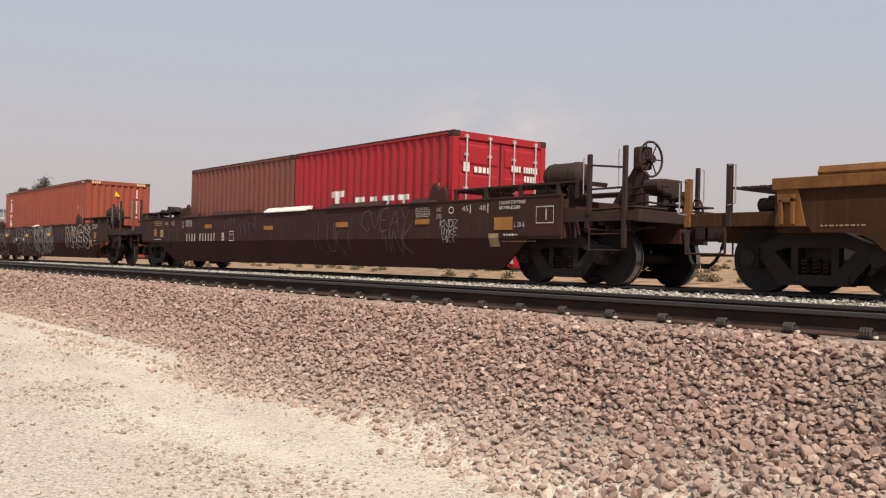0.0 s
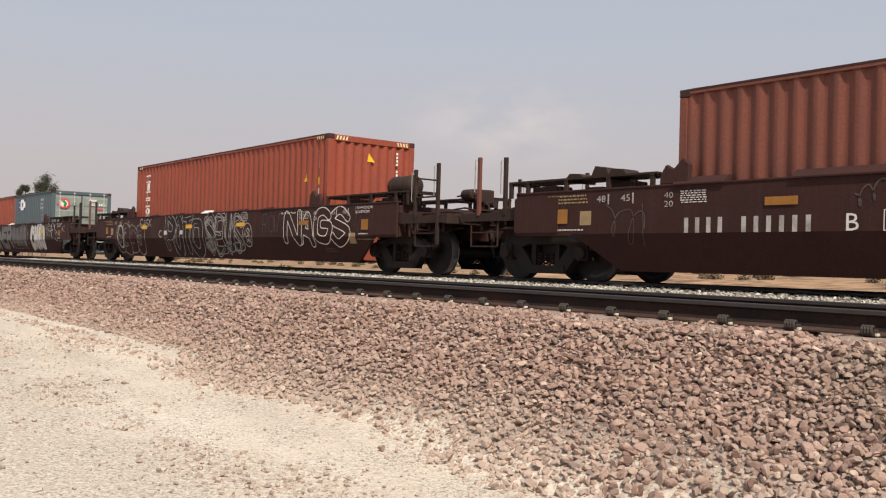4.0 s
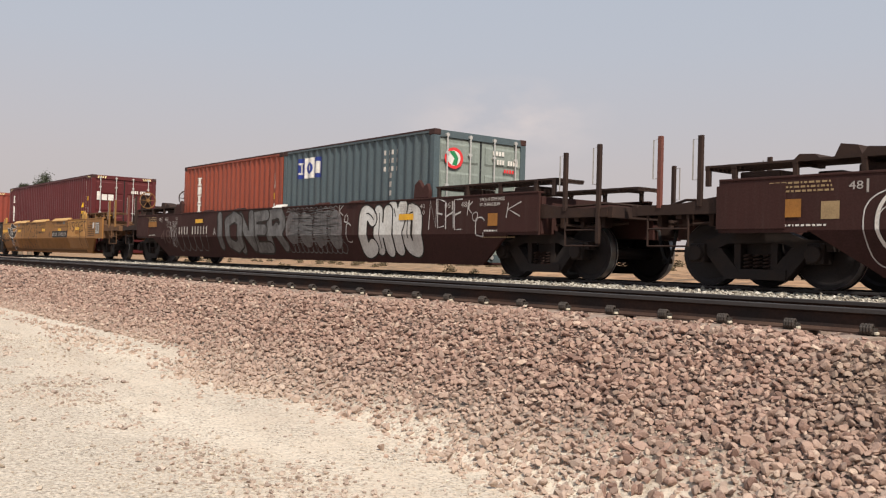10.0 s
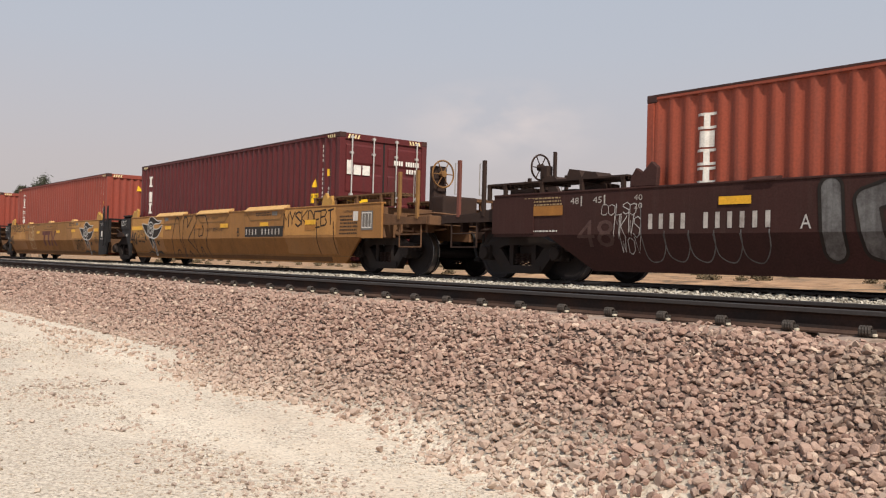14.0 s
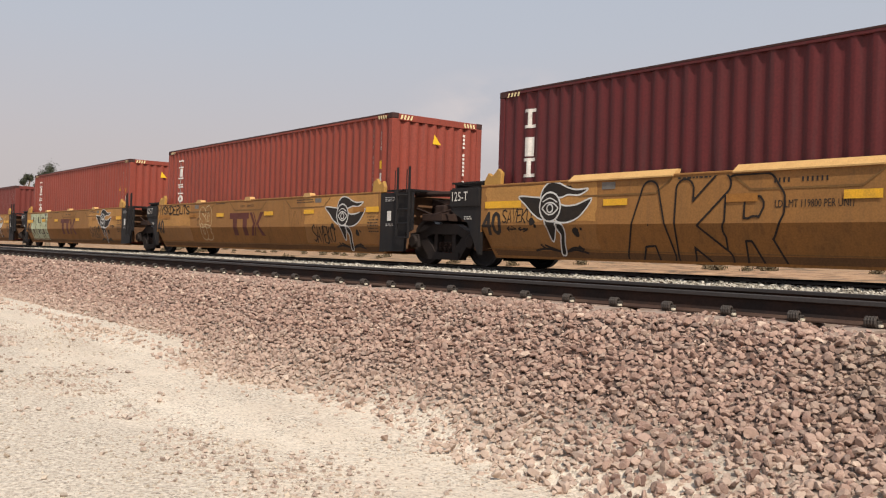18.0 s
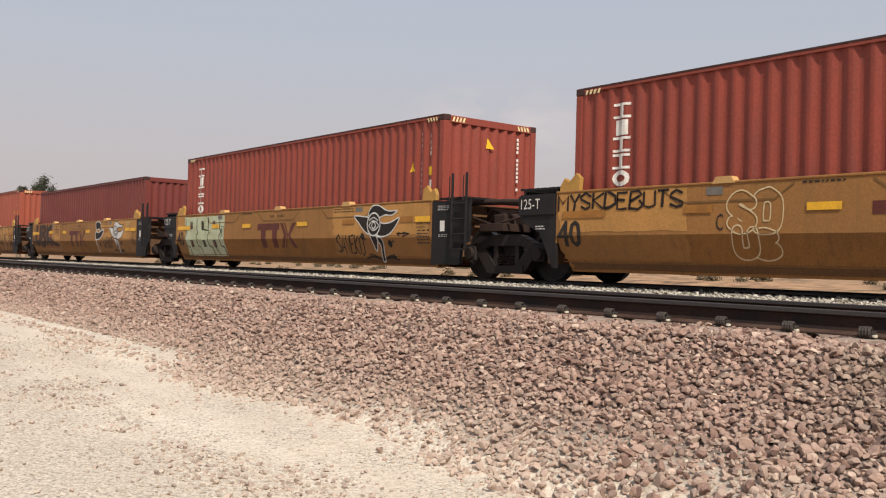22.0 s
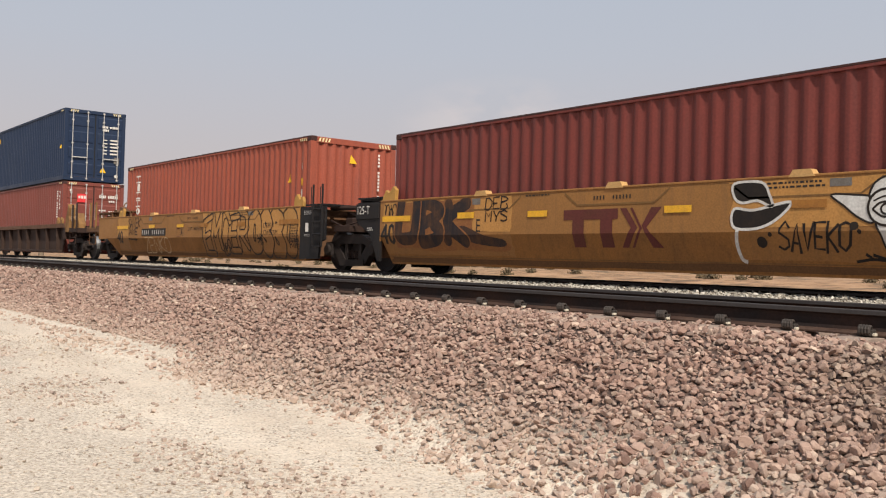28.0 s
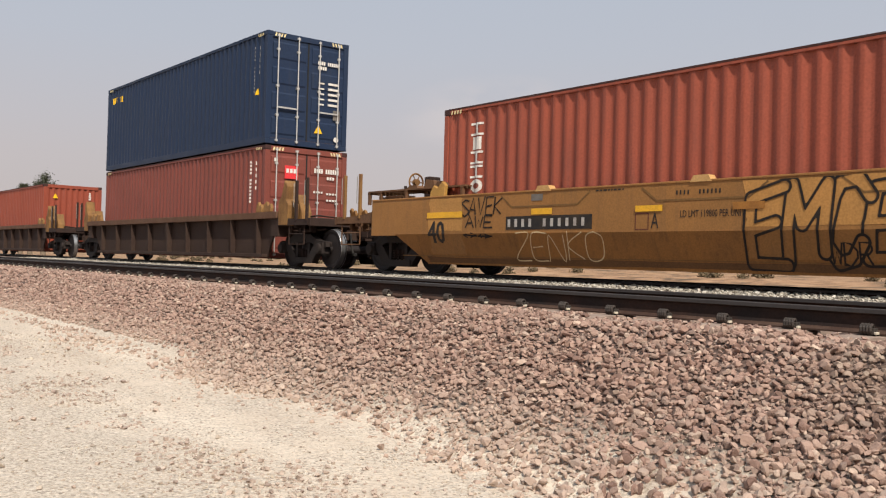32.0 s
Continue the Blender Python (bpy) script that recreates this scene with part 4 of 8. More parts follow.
def side_panels(car, up, low, x0, x1, cut0, cut1, top, mat, mat_low, ends=(0.73, 0.73), bottom=0.21, fold=FOLD, tuck=TUCK):
    """Both sides of a well: an upright sheet above a fold and an inclined sheet below it, with chords."""
    for s, nm in ((1, "near"), (-1, "far")):
        y = SIDE * s
        t = 0.05 * s
        bm = bmesh.new()
        slope0, slope1 = max(cut0 - 0.85, x0), min(cut1 + 0.85, x1)
        prism(bm, [(x0, top), (x0, min(ends[0], fold) - 0.001), (slope0 + 0.001, min(ends[0], fold) - 0.001), (slope0 + 0.002, fold), (slope1 - 0.002, fold), (slope1 - 0.001, min(ends[1], fold) - 0.001), (x1, min(ends[1], fold) - 0.001), (x1, top)], y, y + t)
        part("side_sheet", bm, mat, car)
        bm = bmesh.new()
        a = [(slope0, y, fold), (slope1, y, fold), (cut1, y + tuck * s, bottom), (cut0, y + tuck * s, bottom)]
        b = [(p[0], p[1] + t, p[2]) for p in a]
        va, vb = [bm.verts.new(p) for p in a], [bm.verts.new(p) for p in b]
        bm.faces.new(va)
        bm.faces.new(vb[::-1])
        for i in range(4):
            bm.faces.new((va[i], vb[i], vb[(i + 1) % 4], va[(i + 1) % 4]))
        part("lower_sheet", bm, mat_low, car)
        lo, hi = sorted((y + tuck * s, y + (tuck + 0.14) * s))
        part("bottom_sill", B((cut0, cut1, lo, hi, bottom - 0.02, bottom + 0.05), bevel=0.008), mat_low, car)
        lo, hi = sorted((y - 0.012 * s, y + 0.12 * s))
        part("top_chord", B((x0, x1, lo, hi, top, top + 0.035), bevel=0.01), mat, car)
    bm = bmesh.new()
    for k in range(7):
        x = cut0 + (cut1 - cut0) * (k + 0.5) / 7
        box(bm, x - 0.12, x + 0.12, SIDE + tuck + 0.1, -SIDE - tuck - 0.1, bottom, bottom + 0.035)
    part("well_floor_beams", bm, mat_low, car)


def hand_wheel(car, x, y, z, mat, r=0.30, nx=(1, 0, 0)):
    bm = bmesh.new()
    ring(bm, (x, y, z), nx, r, 0.020)
    for k in range(6):
        a = k * math.tau / 6
        d = Vector((0, math.cos(a), math.sin(a))) if abs(nx[0]) > 0.5 else Vector((math.cos(a), 0, math.sin(a)))
        tube(bm, [Vector((x, y, z)), Vector((x, y, z)) + d * r], 0.012, 5)
    lathe(bm, [(-0.05, 0.07), (0.05, 0.07)], (x, y, z), "x" if abs(nx[0]) > 0.5 else "y", 12)
    return part("hand_brake_wheel", bm, mat, car, "spoked hand brake wheel")


def upright_post(car, x, y, z0, z1, mat, rod=True, side=-1):
    """A flat steel post at the car's corner with a bright grab rod beside it."""
    p = part("corner_post", B((x - 0.036, x + 0.036, y - 0.028, y + 0.028, z0, z1), bevel=0.008), mat, car)
    if rod:
        bm = bmesh.new()
        xr = x + side * 0.13
        tube(bm, [(x, y, z1 - 0.05), (xr, y, z1 - 0.05), (xr, y, z1 - 0.62), (x, y, z1 - 0.62)], 0.010, 6)
        q = part("grab_rod", bm, M["bare"], p)
    return p


def air_hose(car, x, d, z=0.74, reach=0.19):
    """A brake hose that hangs in half a loop and meets the next car's hose."""
    bm = bmesh.new()
    pts = [(x - d * 0.12, -0.30, z + 0.12), (x - d * 0.03, -0.30, z + 0.11)]
    for k in range(11):
        a = k / 10
        pts.append((x + d * reach * a, -0.30, z - 0.40 + 0.46 * (1 - a) ** 2.4))
    tube(bm, pts, 0.028, 7)
    box(bm, x + d * reach - 0.05, x + d * reach + 0.05, -0.35, -0.25, z - 0.44, z - 0.36, 0.015)
    part("air_hose", bm, M["rubber"], car, "hanging black air brake hose")


def coupler(car, x, d):
    bm = bmesh.new()
    box(bm, min(x, x + d * 0.55), max(x, x + d * 0.55), -0.09, 0.09, 0.78, 0.98, 0.02)
    box(bm, min(x + d * 0.5, x + d * 0.78), max(x + d * 0.5, x + d * 0.78), -0.16, 0.16, 0.73, 1.03, 0.03)
    part("coupler", bm, M["gear"], car)


def end_deck(car, x0, d, mat, gear, length=1.9, tank=False, wheel=False, z_top=1.40, walkway=True):
    """The end of a well car beyond its side: bolster boxes, deck, walkway, ladders, posts and coupler.
    x0: where the side ends; d: the way outward (1 or -1)."""
    xe = x0 + d * length

    def span(a, b):
        return tuple(sorted((x0 + d * a, x0 + d * b)))
    # stub sill and sloping draft beam along the centre
    bm = bmesh.new()
    prism(bm, [(x0 - d * 0.4, 0.74), (xe - d * 0.4, 0.68), (xe - d * 0.4, 1.06), (x0 - d * 0.4, 1.24)], -0.36, 0.36)
    part("stub_sill", bm, mat, car)
    # bolster box between the sides
    part("bolster_box", B((*span(-0.35, 0.02), -1.40, 1.40, 0.74, z_top - 0.03), bevel=0.015), mat, car)
    # platform at the end, with its edge beam
    part("end_platform", B((*span(0.85, 1.48), -1.36, 1.36, 1.10, 1.15), bevel=0.008), gear, car)
    part("end_sill", B((*span(1.46, 1.56), -1.40, 1.40, 0.98, 1.16), bevel=0.01), gear, car)
    for s in (-1, 1):
        y = s * 1.38
        bm = bmesh.new()
        prism(bm, [(x0, 1.24), (x0, 1.0), (x0 + d * 1.46, 1.0), (x0 + d * 1.46, 1.12), (x0 + d * 0.6, 1.16)], y - 0.03, y + 0.03)
        part("side_bracket", bm, gear, car)
        # ladder below the platform
        bm = bmesh.new()
        for a in (0.55, 1.27):
            x = x0 + d * a
            tube(bm, [(x, y - s * 0.0, 1.14), (x, y, 0.55)], 0.016, 6)
        for z in (0.55, 0.80):
            tube(bm, [(x0 + d * 0.55, y, z), (x0 + d * 1.27, y, z)], 0.014, 6)
        part("side_ladder", bm, gear, car, "bent-bar side ladder")
    # centre deck with beams
    for y in (-0.95, -0.45, 0.45, 0.95):
        part("deck_beam", B((*span(0.0, 1.47), y - 0.05, y + 0.05, 1.02, 1.10)), gear, car)
    part("cross_beam", B((*span(0.7, 0.8), -1.34, 1.34, 0.94, 1.02)), gear, car)
    part("deck_plate", B((*span(0.03, 0.84), -1.1, 1.1, 1.105, 1.13)), gear, car)
    # brake rods, brackets and piping under the deck
    for line_ in (((0.1, -1.12, 0.90), (0.9, -1.16, 0.86), (1.45, -0.9, 0.92)), ((0.0, -0.8, 1.22), (1.0, -0.85, 1.25), (1.45, -0.6, 1.2)), ((0.3, 0.7, 1.2), (0.9, 0.75, 1.26), (1.45, 0.6, 1.2))):
        bm = bmesh.new()
        tube(bm, [(x0 + d * a, b, c) for a, b, c in line_], 0.022, 6)
        part("brake_pipe", bm, gear, car)
    for a in (0.3, 0.75, 1.2):
        part("pipe_bracket", B((x0 + d * a - 0.04, x0 + d * a + 0.04, -1.2, -1.04, 0.84, 1.1), bevel=0.006), gear, car)
    if walkway:
        # raised crossover walk on stanchions
        for s in (-1, 1):
            bm = bmesh.new()
            for k in range(7):
                y = s * (1.33 - 0.10 * k)
                box(bm, *span(-2.9, 0.3), y - 0.035, y + 0.035, z_top + 0.235, z_top + 0.265)
            for a in (-2.85, -2.0, -1.1, -0.2, 0.22):
                y0, y1 = sorted((s * 0.7, s * 1.38))
                box(bm, *sorted((x0 + d * a, x0 + d * (a + 0.07))), y0, y1, z_top + 0.20, z_top + 0.240)
                box(bm, *sorted((x0 + d * a, x0 + d * (a + 0.06))), s * 1.35 - 0.03, s * 1.35 + 0.03, z_top - 0.02, z_top + 0.21)
            part("walkway_grating", bm, gear, car, "dark steel walkway grating")
        # gear under and on the walk
        for a, w, y, h in ((-2.3, 0.5, -1.0, 0.16), (-1.5, 0.35, -0.8, 0.12), (-0.8, 0.6, -1.1, 0.14)):
            part("brake_gear_box", B((*sorted((x0 + d * a, x0 + d * (a + w))), y - 0.18, y + 0.18, z_top + 0.02, z_top + 0.02 + h), bevel=0.03), gear, car)
        for a, h in ((-2.1, 0.10), (-1.75, 0.16), (-1.2, 0.07)) if d < 0 else ():
            bm = bmesh.new()
            prism(bm, [(x0 + d * (a - 0.16), z_top + 0.27), (x0 + d * (a + 0.2), z_top + 0.27), (x0 + d * (a + 0.12), z_top + 0.27 + h), (x0 + d * (a - 0.1), z_top + 0.27 + 0.8 * h)], -1.3, -0.95)
            bmesh.ops.recalc_face_normals(bm, faces=bm.faces[:])
            part("valve_cover", bm, gear, car)
    coupler(car, x0 + d * 1.3, d)
    air_hose(car, x0 + d * 1.58, d)
    return xe


def tank_and_valves(car, x0, d, gear):
    """Air reservoir and valve gear on the deck."""
    bm = bmesh.new()
    xc = x0 - d * 0.25
    lathe(bm, [(-0.44, 0.03), (-0.42, 0.12), (-0.38, 0.185), (-0.32, 0.215), (0.32, 0.215), (0.38, 0.185), (0.42, 0.12), (0.44, 0.03)], (xc, -1.08, 1.78), "x", 24)
    for a in (-0.24, 0.24):
        lathe(bm, [(-0.02, 0.222), (0.025, 0.222)], (xc + a, -1.08, 1.78), "x", 24)
    part("air_reservoir", bm, gear, car, "rusty cylindrical air reservoir", smooth=True)
    for a in (-0.26, 0.26):
        part("reservoir_bracket", B((xc + a - 0.03, xc + a + 0.03, -1.3, -0.86, 1.36, 1.60)), gear, car)
    bm = bmesh.new()
    box(bm, x0 + d * 1.05 - 0.14, x0 + d * 1.05 + 0.14, -0.35, 0.1, 1.45, 1.72, 0.04)
    box(bm, x0 + d * 1.05 - 0.07, x0 + d * 1.05 + 0.07, -0.28, 0.02, 1.14, 1.46)
    lathe(bm, [(-0.16, 0.09), (-0.14, 0.11), (0.14, 0.11), (0.16, 0.09)], (x0 + d * 1.055, -0.45, 1.60), "x", 12)
    lathe(bm, [(-0.2, 0.07), (0.2, 0.07)], (x0 + d * 1.25, -0.1, 1.42), "x", 12)
    part("control_valve", bm, gear, car)
    for z, y in ((1.62, -0.5), (1.52, -0.45), (1.34, -0.6)):
        bm = bmesh.new()
        tube(bm, [(xc + d * 0.5, y + 0.4, z), (x0 + d * 1.0, y + 0.1, z), (x0 + d * 1.4, y, z - 0.06)], 0.018, 6)
        part("valve_pipe", bm, gear, car)
    # arched guard bars at the end
    bm = bmesh.new()
    for y in (-0.25, 0.25):
        pts = [(x0 + d * (1.36 + 0.12 * math.cos(a)), y, 1.15 + 0.27 * math.sin(a)) for a in np.linspace(0, math.pi, 9)]
        tube(bm, pts, 0.02, 6)
    box(bm, *sorted((x0 + d * 1.15, x0 + d * 1.5)), -0.5, 0.5, 1.27, 1.30)
    part("guard_bar", bm, gear, car)


def guide(car, x, d, mat, z=1.44, w=0.30, h=0.27):
    """A folded steel container guide on top of the side: two slanting faces meeting at a ridge."""
    for s in (-1, 1):
        y0, y1 = s * 1.45, s * 1.37
        e = -d            # the tall end stands away from the car's end
        outline = ((-0.5, 0.0), (0.5, 0.0), (0.5, 0.36), (0.32, 0.78), (0.05, 0.58), (-0.25, 1.0), (-0.5, 0.74))
        bm = bmesh.new()
        va = [bm.verts.new((x - e * w * a, y0 - s * 0.03 * b, z + h * b)) for a, b in outline]
        vb = [bm.verts.new((x - e * w * a, y1 - s * 0.03 * b, z + h * b)) for a, b in outline]
        bm.faces.new(va)
        bm.faces.new(vb[::-1])
        for i in range(7):
            bm.faces.new((va[i], vb[i], vb[(i + 1) % 7], va[(i + 1) % 7]))
        bmesh.ops.recalc_face_normals(bm, faces=bm.faces[:])
        bmesh.ops.bevel(bm, geom=bm.edges[:], offset=0.012, segments=1, affect="EDGES")
        part("container_guide", bm, mat, car)


def brown_car(u, tank, wheel, label, paint="oxide", low="oxide_low"):
    """A 48 foot well car with a truck at each end."""
    car = rolling(thing("well_car", label, "rail car", group="train of well cars"), u)
    side_panels(car, None, None, -9.25, 9.25, -7.1, 7.65, 1.42, M[paint], M[low])
    for x in (8.93, -8.93):
        truck(car, x)
    for d in (1, -1):
        xs = 9.25 * d
        end_deck(car, xs, d, M[paint], M["gear"])
        guide(car, 5.98 * d, d, M[low], 1.455, 0.50, 0.37)
        if (d == 1 and tank):
            tank_and_valves(car, xs, d, M["gear"])
        # end plate panel proud of the side
        for s in (-1, 1):
            y0, y1 = sorted((s * 1.456, s * 1.472))
            bm = bmesh.new()
            box(bm, *sorted((d * 8.25, d * 9.28)), y0, y1, 0.78, 1.36)
            part("end_plate", bm, M[paint], car)
        # corner posts
        if d > 0:
            upright_post(car, xs + 0.55, -1.40, 1.1, 2.05, M["gear"], True, -1)
            upright_post(car, xs + 1.27, -1.40, 0.58, 2.13, M["gear"], True, -1)
            upright_post(car, xs + 0.52, 1.40, 1.1, 2.08, M["gear"], True, 1)
            for za, zb in ((1.88, 1.80), (1.5, 1.5)) if tank else ():
                part("rail_bar", tube(bmesh.new(), [(xs + 0.55, -1.40, za), (xs + 1.27, -1.40, zb)], 0.018, 6), M["gear"], car)
        else:
            upright_post(car, xs - 0.35, -1.40, 1.1, 2.1, M["gear"], True, -1)
            upright_post(car, xs - 1.05, -1.40, 1.1, 2.15, M["post_red"], True, -1)
            upright_post(car, xs - 1.05, 1.40, 1.1, 2.1, M["gear"], True, -1)
    if wheel:
        wx, wy, wz = (9.86, 0.0, 2.1) if wheel > 0 else (-10.15, 0.52, 2.17)
        d = wheel
        bm = bmesh.new()
        prism(bm, [(wx - d * 0.95, 1.15), (wx - d * 0.05, 1.15), (wx - d * 0.05, 1.85), (wx - d * 0.30, 2.0)], wy - 0.05, wy + 0.03)
        if wheel > 0:
            box(bm, *sorted((wx - d * 0.28, wx - d * 0.06)), wy - 0.13, wy + 0.13, wz - 0.17, wz + 0.22, 0.05)
        else:
            box(bm, *sorted((wx - d * 0.26, wx - d * 0.06)), wy - 0.08, wy + 0.08, wz - 0.25, wz + 0.02, 0.03)
            box(bm, *sorted((wx - d * 0.42, wx - d * 0.36)), wy - 0.03, wy + 0.03, 1.5, wz + 0.28, 0.01)
        box(bm, *sorted((wx - d * 0.26, wx - d * 0.12)), wy - 0.08, wy + 0.08, 1.12, wz - 0.2)
        part("brake_stand", bm, M["gear"], car)
        hand_wheel(car, wx, wy, wz, M["gear"], 0.29 if wheel > 0 else 0.25)
    return car


def front_car(u, label):
    """A rusty well car with an ochre top beam, arched over its trucks."""
    car = rolling(thing("well_car", label, "rail car", group="train of well cars"), u)
    for s in (1, -1):
        y = SIDE * s
        half = [(-9.1, 1.33), (-9.1, 0.86), (-8.62, 0.85), (-8.58, 0.78), (-8.03, 0.77), (-7.80, 0.68), (-7.62, 0.50), (-7.52, 0.21)]
        bm = bmesh.new()
        prism(bm, half + [(-a, b) for a, b in half[::-1]], y + 0.03 * s, y + 0.08 * s)
        part("side_sheet", bm, M["rust_body"], car)
        lo, hi = sorted((y - 0.02 * s, y + 0.16 * s))
        part("top_chord", B((-9.12, 9.12, lo, hi, 1.325, 1.48), bevel=0.012), M["old_orange"], car)
        lo, hi = sorted((y + 0.01 * s, y + 0.20 * s))
        bm = bmesh.new()
        prism(bm, [(lo, 1.48), (hi, 1.48), (hi - 0.04, 1.60), (lo + 0.02, 1.60), (lo - 0.02, 1.52)], -8.50, 8.50, "yz")
        part("chord_cover", bm, M["old_orange"], car)
        for e in (-1, 1):
            bm = bmesh.new()
            lo, hi = sorted((y, y + 0.06 * s))
            prism(bm, [(e * 9.06, 1.325), (e * 9.04, 1.1), (e * 9.08, 0.86), (e * 8.66, 0.86), (e * 8.72, 1.1), (e * 8.76, 1.325)], lo, hi)
            box(bm, *sorted((e * 9.0, e * 8.95)), *sorted((y, y - 0.05 * s)), 0.88, 1.2, 0.01)
            box(bm, *sorted((e * 8.84, e * 8.79)), *sorted((y, y - 0.05 * s)), 0.88, 1.26, 0.01)
            box(bm, *sorted((e * 9.0, e * 8.79)), *sorted((y, y - 0.05 * s)), 1.16, 1.22, 0.01)
            part("jacking_bracket", bm, M["old_orange"], car, "ochre cast bracket at the car's end")
            # low end sill with its posts
            lo, hi = sorted((y + 0.03 * s, y + 0.10 * s))
            part("end_side_sill", B((*sorted((e * 9.1, e * 10.5)), lo, hi, 0.87, 1.06), bevel=0.01), M["rust_body"], car)
            p = part("corner_post", B((*sorted((e * 10.40, e * 10.50)), *sorted((y, y + 0.07 * s)), 0.87, 1.55), bevel=0.012), M["old_orange"], car)
            bm = bmesh.new()
            tube(bm, [(e * 10.45, y, 1.52), (e * 10.58, y, 1.50), (e * 10.58, y, 1.06), (e * 10.45, y, 1.04)], 0.011, 6)
            part("grab_rod", bm, M["bare"], p)
            p = part("corner_post", B((*sorted((e * 9.74, e * 9.82)), *sorted((y, y + 0.06 * s)), 0.87, 1.72), bevel=0.01), M["gear"], car)
            bm = bmesh.new()
            tube(bm, [(e * 9.78, y, 1.70), (e * 9.67, y, 1.70), (e * 9.67, y, 1.18), (e * 9.78, y, 1.16)], 0.011, 6)
            part("grab_rod", bm, M["bare"], p)
            bm = bmesh.new()
            for xx in (10.47, 9.83):
                tube(bm, [(e * xx, y + 0.02 * s, 0.88), (e * xx, y + 0.02 * s, 0.5)], 0.017, 6)
            tube(bm, [(e * 10.47, y + 0.02 * s, 0.5), (e * 9.83, y + 0.02 * s, 0.5)], 0.017, 6)
            part("side_ladder", bm, M["gear"], car, "bent-bar side ladder")
    for e in (-1, 1):
        truck(car, 8.75 * e)
        part("bolster_box", B((*sorted((e * 8.5, e * 9.1)), -1.37, 1.37, 0.78, 1.30), bevel=0.015), M["rust_body"], car)
        bm = bmesh.new()
        for k in range(5):
            box(bm, *sorted((e * (9.12 + 0.14 * k), e * (9.22 + 0.14 * k))), -1.38, -0.3, 1.38, 1.41)
        part("walkway_grating", bm, M["gear"], car, "dark steel walkway grating")
        bm = bmesh.new()
        prism(bm, [(e * 8.8, 0.74), (e * 10.7, 0.70), (e * 10.7, 1.04), (e * 9.2, 1.16)], -0.36, 0.36)
        part("stub_sill", bm, M["rust_body"], car)
        part("deck_plate", B((*sorted((e * 9.1, e * 10.5)), -1.35, 1.35, 0.94, 1.0), bevel=0.006), M["gear"], car)
        bm = bmesh.new()
        box(bm, *sorted((e * 9.2, e * 9.55)), -0.9, -0.4, 1.0, 1.32, 0.04)
        lathe(bm, [(-0.2, 0.1), (0.2, 0.1)], (e * 9.4, -0.95, 1.18), "x", 12)
        part("control_valve", bm, M["gear"], car)
        coupler(car, e * 10.5, e)
        air_hose(car, e * 10.6, e, 0.74, 0.36)
    bm = bmesh.new()
    for k in range(8):
        box(bm, -7.0 + 1.9 * k, -6.75 + 1.9 * k, -1.35, 1.35, 0.21, 0.25)
    part("well_floor_beams", bm, M["rust_body"], car)
    return car


